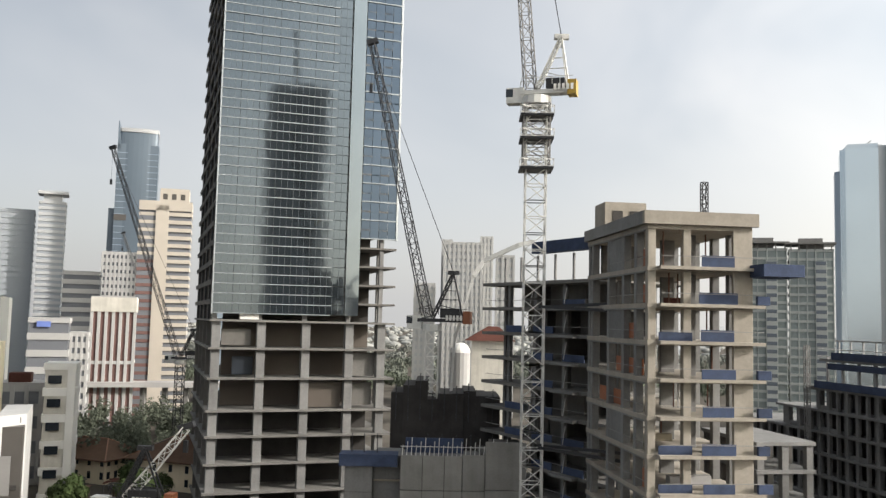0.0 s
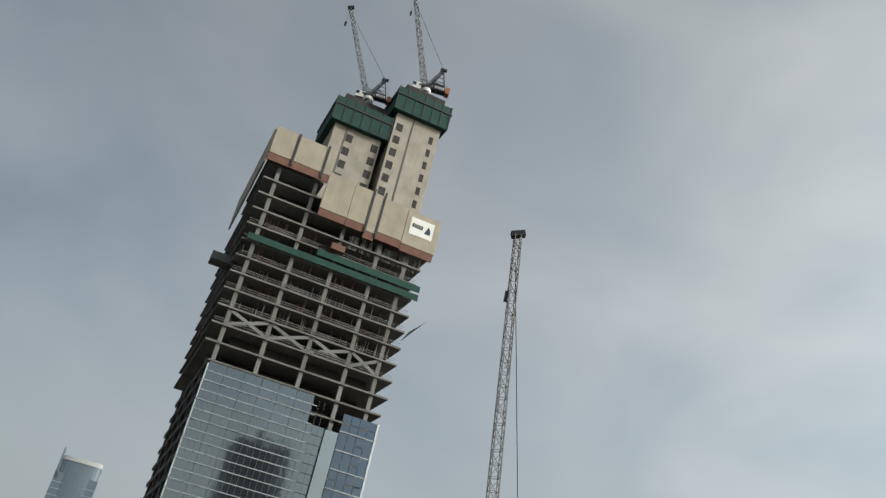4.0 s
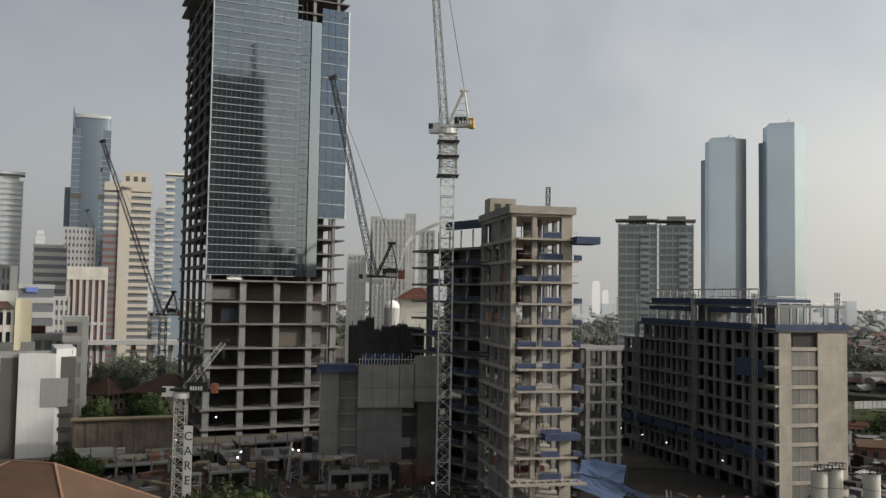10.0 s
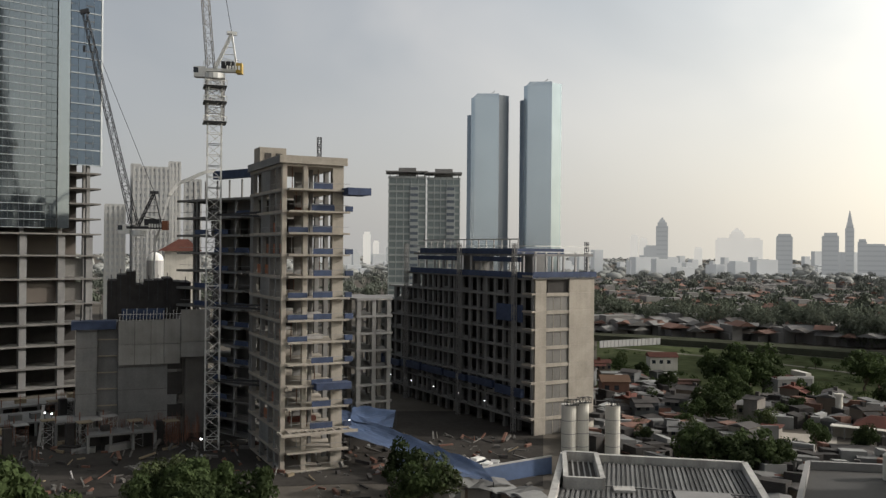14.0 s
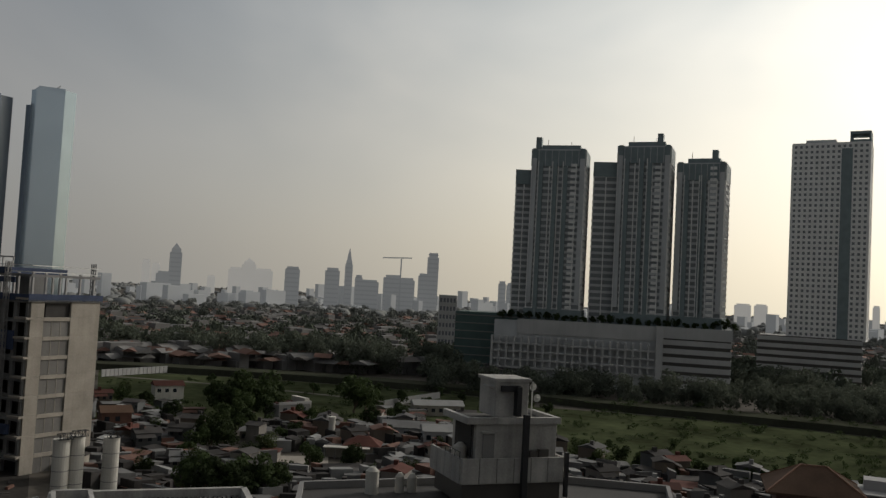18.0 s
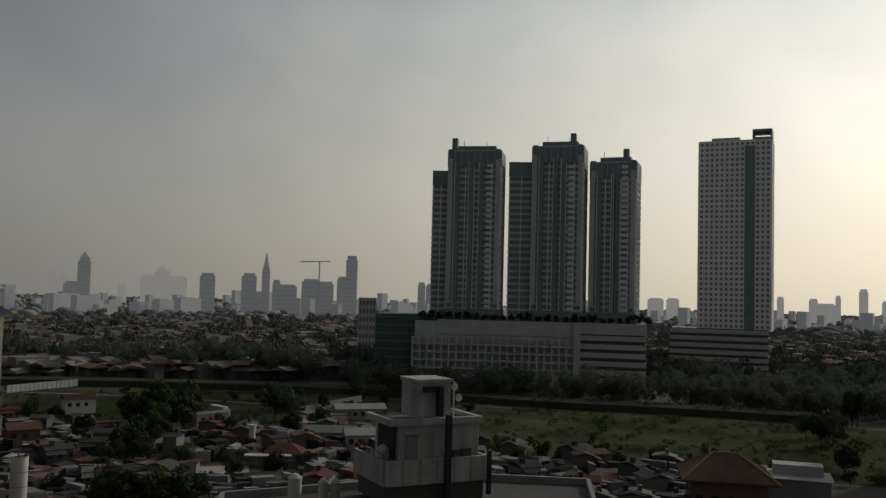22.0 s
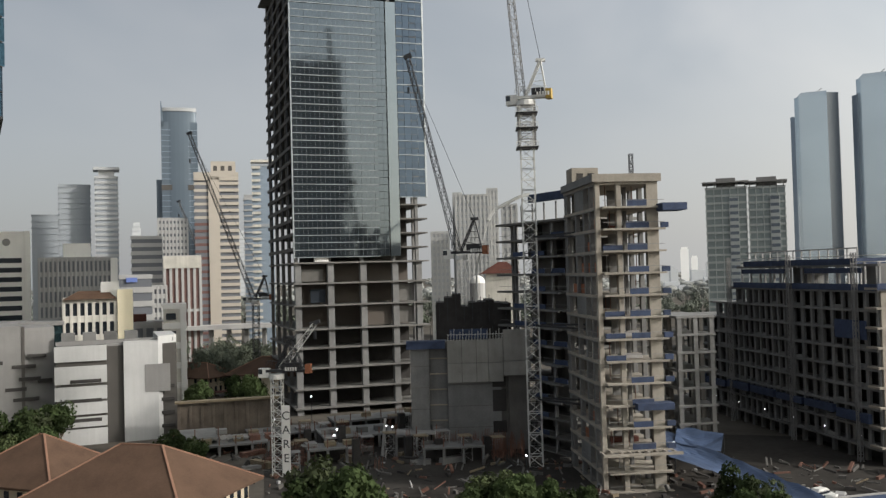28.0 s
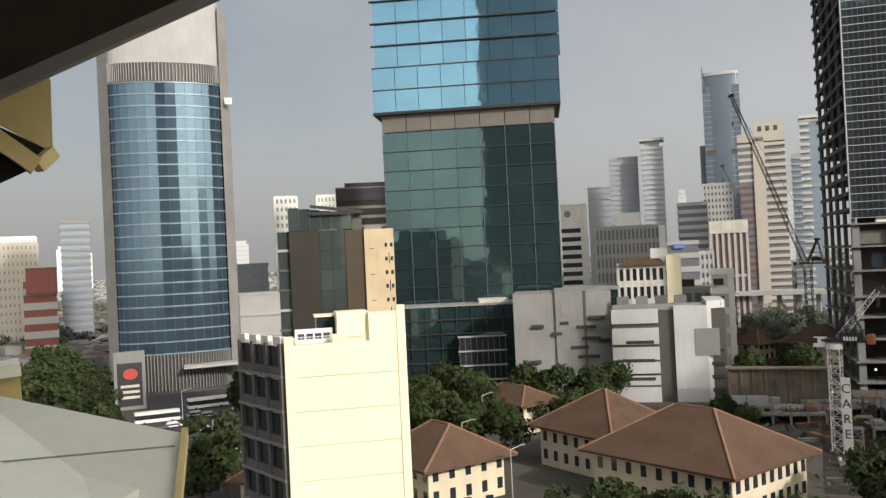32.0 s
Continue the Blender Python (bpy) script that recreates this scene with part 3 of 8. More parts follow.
        rb.box(x, 0.1, 154.0, x + 0.12, 0.22, 157.4)
    part("shoring_prop", rb, CONCRETE, root)
    # twin lift cores
    for x0, x1, y0, y1, zt, side in ((10.8, 23.4, 12.0, 26.0, 194.0, 0), (25.0, 37.4, 10.0, 26.0, 203.0, 1)):
        core = block("lift_core", x0, y0, 160.0, x1, y1, zt, CONCRETE_WARM, root, "tall concrete lift core")
        for k in range(9):
            z = 4.0 + 3.9 * k
            if z > zt - 163:
                break
            for xo in ((3.6, 10.4) if not side else (0.6, 9.9)):
                block("core_opening", xo, -0.06, z, xo + (1.8 if xo != 9.9 else 1.1), 0.05, z + 2.2, INTERIOR, core)
        block("core_joint", 3.2 if not side else 4.6, -0.12, 2, 3.5 if not side else 5.0, 0.02, zt - 162, CONCRETE_DARK, core)
        block("core_screen", x0 - 1.6, y0 - 1.6, zt - 2.6, x1 + 1.2, y1 + 1.2, zt + 4.4, GREEN_NET, root, "green netted climbing screen")
        block("screen_deck", x0 - 1.9, y0 - 1.9, zt + 2.0, x1 + 1.5, y1 + 1.5, zt + 2.35, DARK_METAL, root)
        fr = Shape()
        for k in range(7):
            x = x0 - 1.6 + (x1 - x0 + 2.6) * k / 6
            fr.box(x, y0 - 1.75, zt - 2.6, x + 0.25, y0 - 1.6, zt + 4.6)
        part("screen_post_row", fr, DARK_METAL, root)
        block("core_top", x0 + 0.6, y0 + 0.5, zt + 4.4, x1 - 0.6, y1 - 1, zt + 7.4, DARK_NET, root, "dark formwork on the core")
    return root


main_tower()


# ---- cranes ----
def luffing_crane(name, at, mast_h, mast_w, jib_to, back, label, mast_mat, jib_mat, top_mat, body=1.0, climbing=0.0, banner="", z0=0.0, yellow=True):
    """Tower crane with a luffing jib; jib_to and back are offsets from the slewing ring."""
    root = thing(name, (*at, z0), 0, label, "tower crane", "tower cranes")
    sec = 4.0
    n = int(round(mast_h / sec))
    sh = Shape().lattice((0, 0, 0), (0, 0, mast_h / n), mast_w, 2.0 * mast_w / 2.4, 0.2 * body, 0.13 * body).mesh("mast_section")
    for k in range(n):
        part("mast_section", sh, mast_mat, root, at=(0, 0, k * mast_h / n))
    z = mast_h
    if climbing:
        cf = Shape().lattice((0, 0, z - climbing), (0, 0, z), mast_w * 1.28, 1.8, 0.22 * body, 0.13 * body)
        part("climbing_frame", cf, GREY, root, "grey climbing frame")
        for dz in (0.0, climbing * 0.45, climbing * 0.8):
            q = mast_w * 0.82
            part("walkway", Shape().box(-q, -q, z - climbing + dz, q, q, z - climbing + dz + 0.25), DARK_METAL, root)
            part("walkway_rail", Shape().lattice((-q, -q, z - climbing + dz + 0.7), (q, -q, z - climbing + dz + 0.7), 0.9, 1.3, 0.06, 0.05), STEEL_WHITE, root)
    ring = part("slewing_ring", Shape().cyl(0, 0, mast_w * 0.75, z, z + 1.2 * body), STEEL_WHITE, root)
    zz = z + 1.2 * body
    jv, bv = Vector(jib_to), Vector(back)
    flat = Vector((jv.x, jv.y, 0))
    fd = flat.normalized()
    bd = bv.normalized()
    part("machine_deck", Shape().beam(Vector((0, 0, zz + 0.6)) - bd * 2.5 * body, Vector((0, 0, zz + 0.6)) + bv, 2.0 * body, 0.6 * body), top_mat, root)
    part("winch_house", Shape().beam(Vector((0, 0, zz + 1.9 * body)) + bd * 1.5 * body, Vector((0, 0, zz + 1.9 * body)) + bv * 0.72, 1.8 * body, 1.5 * body), DARK_METAL, root)
    cw = Vector((0, 0, zz + 1.2 * body)) + bv
    part("counterweight", Shape().beam(cw - bd * 1.2 * body, cw + bd * 0.1 * body, 2.2 * body, 2.2 * body), YELLOW if yellow else ORANGE_STEEL_AND_LIT, root, "coloured counterweight block")
    cab = Vector((0, 0, zz + 0.3 * body)) - bd * 3.0 * body
    c = part("cab", Shape().beam(cab - bd * 1.4 * body, cab + bd * 1.2 * body, 1.8 * body, 2.3 * body), STEEL_WHITE, root, "white operator cab")
    part("cab_window", Shape().beam(cab - bd * 1.46 * body + Vector((0, 0, 0.3)), cab - bd * 0.4 * body + Vector((0, 0, 0.3)), 1.86 * body, 1.2 * body), GLASS_DARK, c)
    pad = Vector((0, 0, zz + 0.6)) + bd * 3.6 * body + Vector((0, -1.42 * body, 0.3))
    logo = Shape()
    for k in range(5):
        o = pad + bd * (0.62 * k * body - 1.0 * body)
        logo.beam(o + Vector((0, 0, -0.35 * body)), o + Vector((0, 0, 0.55 * body)), 0.4 * body, 0.06)
    part("maker_plate", logo, STEEL_WHITE, root, "white plain bars of a maker plate")
    foot = Vector((0, 0, zz + 1.2 * body)) + fd * 0.8
    tip = Vector((0, 0, zz)) + jv
    part("jib", Shape().lattice(foot, tip, 1.6 * body, 1.9 * body, 0.15 * body, 0.09 * body, 1.0 * body), jib_mat, root, "slender lattice luffing jib")
    part("jib_head", Shape().beam(tip - Vector((0.9, 0, 0)), tip + Vector((0.9, 0, 0.6)), 1.2 * body, 0.9 * body), DARK_METAL, root)
    apex = Vector((0, 0, zz + 9.0 * body)) + bd * 3.6 * body
    af = Shape()
    for s in (-1, 1):
        o = Vector((0, 0.9 * s * body, 0))
        af.lattice(Vector((0, 0, zz + 1.0)) + o, apex + o * 0.4, 0.5 * body, 1.2 * body, 0.12 * body, 0.08 * body)
        af.beam(Vector((0, 0, zz + 1.0)) + bv * 0.8 + o, apex + o * 0.4, 0.22 * body)
        af.beam(Vector((0, 0, zz + 3.0)) + bd * 1.0 + o, Vector((0, 0, zz + 2.4)) + bv * 0.6 + o, 0.12 * body)
    for k in range(1, 5):
        p0 = Vector((0, 0, zz + 1.0)).lerp(apex, k / 5)
        p1 = (Vector((0, 0, zz + 1.0)) + bv * 0.8).lerp(apex, k / 5)
        af.beam(p0, p1, 0.13 * body)
    af.beam(apex - Vector((0.9, 0, 0)), apex + Vector((0.9, 0, 0)), 0.9 * body, 0.7 * body)
    for k in range(7):
        p0 = Vector((0, 0, zz + 1.5)) - bd * 2.4 * body + bd * (1.15 * k * body)
        for s in (-1, 1):
            af.beam(p0 + Vector((0, s * body, 0)), p0 + Vector((0, s * body, 0.95)), 0.07)
    for s in (-1, 1):
        af.beam(Vector((0, s * body, zz + 2.4)) - bd * 2.4 * body, Vector((0, s * body, zz + 2.4)) + bv * 0.9, 0.07)
    part("a_frame", af, STEEL_WHITE if top_mat is not DARK_METAL else DARK_METAL, root, "raked A-frame")
    part("luffing_rope", Shape().beam(apex, foot.lerp(tip, 0.93), 0.09), DARK_METAL, root)
    part("hoist_rope", Shape().beam(tip, tip - Vector((0, 0, jv.z * 0.15)), 0.05), DARK_METAL, root)
    hk = tip - Vector((0, 0, jv.z * 0.15))
    part("hook_block", Shape().beam(hk, hk - Vector((0, 0, 1.4)), 0.5), DARK_METAL, root)
    if banner:
        b = part("banner", Shape().box(mast_w * 0.5 + 0.05, -mast_w * 0.5 - 0.12, 0.8, mast_w * 0.5 + 1.55, -mast_w * 0.5 - 0.02, 13.2), WHITE, root, "white vertical banner with dark letters")
        for k, ch in enumerate(banner):
            cu = bpy.data.curves.new("letter", "FONT")
            cu.body, cu.size, cu.align_x = ch, 2.2, "CENTER"
            tmp = bpy.data.objects.new("letter", cu)
            me = bpy.data.meshes.new_from_object(tmp)
            bpy.data.objects.remove(tmp)
            me.materials.append(DARK_METAL)
            o = part("letter", me, DARK_METAL, b)
            o.matrix_basis = pose(mast_w * 0.5 + 0.8, -mast_w * 0.5 - 0.16, 10.6 - 2.6 * k, 90, 0, 0)
    return root


luffing_crane("tower_crane", pol(3.34, 166), 68.2, 2.5, (-5.35, -1.0, 55.7), (4.8, -1.2, 0), "white lattice tower crane with raised luffing jib", STEEL_WHITE, GREY, STEEL_WHITE, 0.84, 8.2)
for z, az in ((43.2, 5.9), (26.4, 6.5), (12.6, 6.6)):
    a, b = pol(3.34, 166), pol(az, 158)
    tie = thing("crane_tie", (*a, z), 0, "dark steel tie between crane mast and building", "tie beam", "crane ties")
    for k in (-1.0, 1.0):
        part("tie_bar", Shape().beam((0.8, k, 0), (b[0] - a[0] + 2.0, b[1] - a[1] + 0.6 * k + 1.5, 0.4 * k), 0.35), DARK_METAL, tie)
luffing_crane("tower_crane", (-38.3, 248.8), 3.0, 1.8, (-14.0, 6.0, 34.0), (5.5, 1.0, 0), "luffing crane standing on the lower lift core", STEEL_WHITE, GREY, DARK_METAL, 0.8, z0=198.9, yellow=False)
luffing_crane("tower_crane", (-24.6, 252.7), 3.0, 1.8, (-11.0, 5.0, 36.0), (6.0, 1.0, 0), "luffing crane standing on the taller lift core", STEEL_WHITE, GREY, DARK_METAL, 0.9, z0=208.0, yellow=False)
luffing_crane("tower_crane", pol(-14.61, 300), 28.0, 2.0, (-21.5, 0.0, 57.0), (6.0, 0.0, 0), "dark luffing crane half hidden behind the skyscraper", DARK_METAL, DARK_METAL, DARK_METAL, 0.9, yellow=False)
luffing_crane("tower_crane", pol(-17.27, 440), 34.0, 2.0, (-16.0, 0.0, 40.0), (6.0, 0.0, 0), "distant grey luffing crane", GREY_PALE, GREY_PALE, GREY_PALE, 0.7, yellow=False)
luffing_crane("tower_crane", pol(-1.19, 196), 12.0, 2.0, (-11.2, 3.0, 46.0), (6.0, -1.0, 0), "dark luffing tower crane on the netted core", STEEL_WHITE, DARK_METAL, DARK_METAL, 0.9, z0=27.6, yellow=False)
luffing_crane("tower_crane", pol(-13.37, 165), 18.0, 1.9, (7.2, 0.5, 9.0), (6.4, -0.3, 0), "small white crane with vertical banner on its mast", STEEL_WHITE, STEEL_WHITE, DARK_METAL, 0.75, banner="CARE", yellow=False)


# ---- concrete frame blocks of the site ----
def frame_block(name, at, rot, w, d, levels, colx, coly, label, infill=None, slab_over=0.5, mat=CONCRETE, cmat=CONCRETE_WARM, deep=5.0, colw=0.9):
    """Open concrete skeleton: slabs, edge columns on the two seen sides, set-back inner walls."""
    root = thing(name, at, rot, label, "building", "site buildings")
    for i, z in enumerate(levels):
        block("floor_slab", -slab_over, -slab_over, z - 0.45, w + slab_over, d + slab_over, z, cmat, root)
        if i + 1 == len(levels):
            break
        z1 = levels[i + 1] - 0.45
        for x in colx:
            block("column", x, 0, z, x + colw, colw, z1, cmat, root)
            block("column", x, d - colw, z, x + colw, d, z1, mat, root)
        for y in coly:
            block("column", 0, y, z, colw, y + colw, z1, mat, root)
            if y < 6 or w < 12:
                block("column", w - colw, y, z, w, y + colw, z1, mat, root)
    return root


def site_block():
    lv = [0.2] + [3.4 + 3.64 * k for k in range(13)] + [51.2]
    root = frame_block("concrete_apartment_block", (19.37, 144.55), 8.42, 10.6, 21.0, lv, (0.0, 3.6, 9.7), (3.4, 7.4, 12.6, 19.0), "raw concrete apartment block with blue nets, unfinished", slab_over=0.1, colw=0.8)
    rng = random.Random(11)
    block("parapet", -0.6, -0.6, 51.2, 11.2, 0.0, 52.5, CONCRETE_WARM, root)
    block("parapet", -0.6, 0.0, 51.2, 0.0, 21.0, 52.5, CONCRETE, root)
    block("roof_hut", -0.3, 13.5, 51.2, 4.6, 17.5, 55.2, CONCRETE_WARM, root)
    for x in (0.6, 2.6):
        block("hut_opening", x, 13.4, 52.2, x + 1.2, 13.55, 54.2, INTERIOR, root)
    mast = Shape().lattice((8.3, 6.0, 51.2), (8.3, 6.0, 56.6), 0.6, 0.8, 0.09, 0.06)
    part("roof_mast", mast, DARK_METAL, root)
    for i in range(len(lv) - 1):
        z, z1 = lv[i], lv[i + 1] - 0.45
        block("shear_wall", 8.7, -0.1, z, 10.7, 0.35, z1, CONCRETE_WARM, root)
        block("slab_lip", 0.9, -1.0, z - 0.32, 11.6, -0.1, z, CONCRETE_WARM, root)
        block("edge_rail", 1.0, -0.95, z + 0.95, 11.4, -0.9, z + 1.02, GREY, root)
        block("lift_wall", 5.4, 11.0, z, 7.0, 11.4, z1, CONCRETE, root)
        block("inner_column", 6.2, 4.6, z, 6.8, 5.2, z1, CONCRETE, root)
        if rng.random() < 0.45:
            block("back_wall", 1.2, 19.6, z, 6.0, 20.0, z1, CONCRETE_DARK, root)
        if rng.random() < 0.35:
            block("side_infill", 0.05, 8.2, z, 0.25, 12.6, z1, CONCRETE, root)
        block("side_rail", 0.02, 0.9, z + 0.9, 0.07, 12.6, z + 0.97, GREY, root)
        for k in range(3):
            x, y = 1.2 + 7.5 * rng.random(), 1.5 + 9 * rng.random()
            part("shoring_prop", Shape().beam((x, y, z), (x, y, z1), 0.12), RUST if k else GREY_PALE, root)
        if rng.random() < 0.6:
            y = 2 + 8 * rng.random()
            block("block_pallet", 1.5 + 4 * rng.random(), y, z, 3.2 + 4 * rng.random() + 1.5, y + 1.2, z + 0.6 + 0.5 * rng.random(), rng.choice((PLY, GREY_PALE, TILE_RED)), root)
        if i > 1:
            block("side_beam", -0.1, 0.8, z1 - 0.15, 0.3, 21, z1, CONCRETE, root)
            if rng.random() < 0.75:
                block("net", 4.8 + 0.5 * rng.random(), -0.92, z + 0.02, 8.8 - 0.5 * rng.random(), -0.84, z + 0.95 + 0.2 * rng.random(), BLUE_NET, root, "blue debris net")
            if rng.random() < 0.85:
                block("net", 10.8, -0.92, z + 0.02, 12.4 - 0.4 * rng.random(), -0.5, z + 0.9, BLUE_NET, root)
            if rng.random() < 0.5:
                block("net", 1.0, -0.3, z + 0.02, 4.4, -0.22, z + 0.85, BLUE_NET, root)
            # orange sheets paint in the warm-lit patches inside the open floors
            if rng.random() < 0.4:
                block("orange_sheet", 0.5, 1.0, z + 0.1, 0.62, 2.8, z + 1.9, ORANGE_STEEL_AND_LIT, root)
            if rng.random() < 0.45:
                block("orange_sheet", 0.6, 3 + 9 * rng.random(), z + 0.1, 0.75, 6 + 9 * rng.random() + 3, z + 1.7, ORANGE_STEEL_AND_LIT, root)
    block("hoist_platform", 10.4, -3.0, 46.2, 14.6, 1.5, 47.4, BLUE_NET, root, "blue hoist platform")
    block("hoist_platform", 5.4, -2.4, 13.6, 11.6, 0.2, 14.7, BLUE_NET, root)
    can = Shape()
    for k in range(9):
        can.box(-0.6 + 1.5 * k, -3.2, 6.55, -0.3 + 1.5 * k, 0, 6.9)
    can.box(-0.8, -3.4, 6.5, 12.4, -3.0, 6.95)
    part("canopy_frame", can, CONCRETE_WARM, root, "open canopy beams")
    # rear wing, stepping back along the haul road
    lw = [0.2] + [3.4 + 3.64 * k for k in range(13)]
    wing = frame_block("concrete_apartment_wing", (19.30, 170.15), 32.41, 14.0, 26.0, lw, (2.0, 8.0), (2.0, 8.5, 15.0, 21.5), "shaded rear wing of the unfinished apartment block", mat=CONCRETE, cmat=CONCRETE_DIM, slab_over=1.2, colw=0.6)
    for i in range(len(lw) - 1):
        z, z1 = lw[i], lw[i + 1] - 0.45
        # dark inner and back walls stand in for the shade inside the wing
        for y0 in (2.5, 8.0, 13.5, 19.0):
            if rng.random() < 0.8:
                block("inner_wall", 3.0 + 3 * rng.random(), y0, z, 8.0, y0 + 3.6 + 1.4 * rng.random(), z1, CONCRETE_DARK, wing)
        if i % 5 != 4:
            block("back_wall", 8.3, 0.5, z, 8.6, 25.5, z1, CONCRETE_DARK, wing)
        block("edge_rail", -1.15, 0.0, z + 0.95, -1.1, 26.0, z + 1.02, GREY, wing)
        for y0 in (1.0, 6.5, 14.0):
            part("raking_strut", Shape().beam((-1.3, y0, z + 2.6), (-2.4, y0 - 0.8, z + 0.4), 0.1), GREY_PALE, wing)
        for y in (2.8, 9.4, 16.0):
            if rng.random() < 0.7:
                block("net", -1.35, y, z + 0.05, -1.2, y + 4.5, z + 1.0, BLUE_NET, wing)
        if i > 2:
            block("slab_drop", -2.2, 4.0, z - 0.45, -1.2, 9.0, z - 0.1, CONCRETE, wing)
    block("roof_gantry", -1.0, 1.0, 51.0, 0.6, 15.0, 52.6, BLUE_NET, wing, "blue sheeted roof walkway")
    for k in range(6):
        block("roof_post", -0.6, 2 + 4 * k, lw[-1], -0.3, 2.3 + 4 * k, lw[-1] + 3.6, CONCRETE, wing)
    # low terrace block behind it
    lt = [0.2 + 3.4 * k for k in range(9)]
    frame_block("stepped_terrace_block", pol(12.53, 172), 12, 7.5, 14.0, lt, (0.0, 3.3, 6.6), (4.5, 9.0), "stepped concrete frame behind the apartment block", mat=CONCRETE_DARK, cmat=CONCRETE, slab_over=0.25)


site_block()


def long_block():
    root = thing("long_concrete_block", (71.77, 160.11), 12.65, "long unfinished concrete block with square window openings", "building", "site buildings")
    L, W, FH = 78.0, 15.2, 3.57
    rng = random.Random(4)
    heights = [(0.0, 30.0, 8), (30.0, 52.0, 8), (52.0, 62.0, 7), (62.0, 78.0, 6)]
    for y0, y1, nf in heights:
        for k in range(nf + 1):
            block("floor_slab", -0.7, y0, FH * k + 2.6, W, y1, FH * k + 3.0, CONCRETE, root)
        bays = max(1, int(round((y1 - y0) / 8.67)))
        bw = (y1 - y0) / bays
        # dark mass imitates the shade behind the window openings
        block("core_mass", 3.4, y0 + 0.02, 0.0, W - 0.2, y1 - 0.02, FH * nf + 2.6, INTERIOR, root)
        for k in range(nf):
            z = 3.0 + FH * k
            for b in range(bays):
                y = y0 + b * bw
                for f0, f1 in ((0.0, 0.06), (0.31, 0.40), (0.65, 0.74)):
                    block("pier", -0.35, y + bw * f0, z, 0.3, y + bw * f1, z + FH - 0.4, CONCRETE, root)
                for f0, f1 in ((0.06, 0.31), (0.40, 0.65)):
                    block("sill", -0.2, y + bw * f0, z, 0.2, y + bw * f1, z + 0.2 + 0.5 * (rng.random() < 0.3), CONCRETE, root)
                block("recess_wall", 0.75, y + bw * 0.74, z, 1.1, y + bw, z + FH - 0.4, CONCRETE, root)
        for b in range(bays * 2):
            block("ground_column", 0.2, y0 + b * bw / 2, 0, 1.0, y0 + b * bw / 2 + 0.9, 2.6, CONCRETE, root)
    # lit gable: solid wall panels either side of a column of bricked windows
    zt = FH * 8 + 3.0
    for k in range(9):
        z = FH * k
        # sunlight on the gable is put into the warm concrete colour
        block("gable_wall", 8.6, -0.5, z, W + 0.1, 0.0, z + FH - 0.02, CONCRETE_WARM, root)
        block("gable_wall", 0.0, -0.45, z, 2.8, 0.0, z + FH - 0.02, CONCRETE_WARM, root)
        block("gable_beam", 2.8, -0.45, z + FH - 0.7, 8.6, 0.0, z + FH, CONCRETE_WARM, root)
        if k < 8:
            pn = block("brick_panel", 2.9, -0.2, z, 8.5, 0.0, z + FH - 0.75, CONCRETE_DIM, root, "grey blockwork panel")
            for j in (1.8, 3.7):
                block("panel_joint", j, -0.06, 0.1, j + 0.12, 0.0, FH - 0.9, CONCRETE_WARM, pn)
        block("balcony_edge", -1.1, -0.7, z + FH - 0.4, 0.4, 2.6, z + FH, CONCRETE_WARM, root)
    block("edge_net", -0.9, -0.8, zt, W + 0.4, -0.6, zt + 1.3, BLUE_NET, root, "blue net round the roof deck")
    block("edge_net", -1.0, -0.6, zt, -0.8, 50.0, zt + 1.2, BLUE_NET, root)
    block("roof_slab", -0.9, -0.8, zt - 0.1, W + 0.3, 52.0, zt + 0.25, CONCRETE, root)
    block("dark_net", -0.95, 2.6, 22.5, -0.8, 12.0, 26.0, BLUE_NET, root)
    # open top storey: posts, beams, one inner stair tower
    for y in range(0, 50, 4):
        for x in (0.2, 6.0, 13.8):
            block("roof_post", x, y, zt + 0.25, x + 0.4, y + 0.4, zt + 5.2, GREY_PALE, root)
    for y0 in (0.0, 25.0):
        block("top_beam", -0.2, y0, zt + 4.4, 0.3, y0 + 24.6, zt + 4.9, CONCRETE, root)
        block("top_net", -0.5, y0 + 4.0, zt + 3.2, -0.3, y0 + 22.0, zt + 4.2, BLUE_NET, root)
    block("top_beam", -0.2, -0.2, zt + 4.4, W, 0.2, zt + 4.9, CONCRETE, root)
    for z in (5.2, 6.4):
        block("top_rail", -0.2, -0.2, zt + z, 0.05, 50.0, zt + z + 0.15, STEEL_WHITE, root)
        block("top_rail", -0.2, -0.2, zt + z, W, 0.0, zt + z + 0.15, STEEL_WHITE, root)
    block("upper_deck", 0.2, 6.0, zt + 4.9, 12.0, 46.0, zt + 5.2, CONCRETE, root)
    block("upper_net", -0.4, 5.8, zt + 4.8, -0.2, 46.2, zt + 6.0, BLUE_NET, root, "blue net round the upper deck")
    block("upper_net", -0.2, 5.8, zt + 4.8, 12.2, 6.0, zt + 6.0, BLUE_NET, root)
    for y in range(6, 47, 3):
        block("upper_post", 0.3, y, zt + 5.2, 0.55, y + 0.25, zt + 8.0, GREY_PALE, root)
    block("upper_beam", 0.25, 6.0, zt + 7.8, 0.6, 46.0, zt + 8.05, GREY_PALE, root)
    for y in (4.6, 26.0, 51.0):
        part("hoist_track", Shape().lattice((-1.6, y, 0), (-1.6, y, zt + 7.0), 0.7, 1.4, 0.12, 0.07), GREY, root, "climbing hoist track")
    block("stair_tower", 4.0, 6.0, zt + 0.2, 8.0, 10.0, zt + 5.0, CONCRETE, root)
    block("stair_tower", 4.0, 28.0, zt + 0.2, 9.0, 33.0, zt + 5.0, CONCRETE, root)
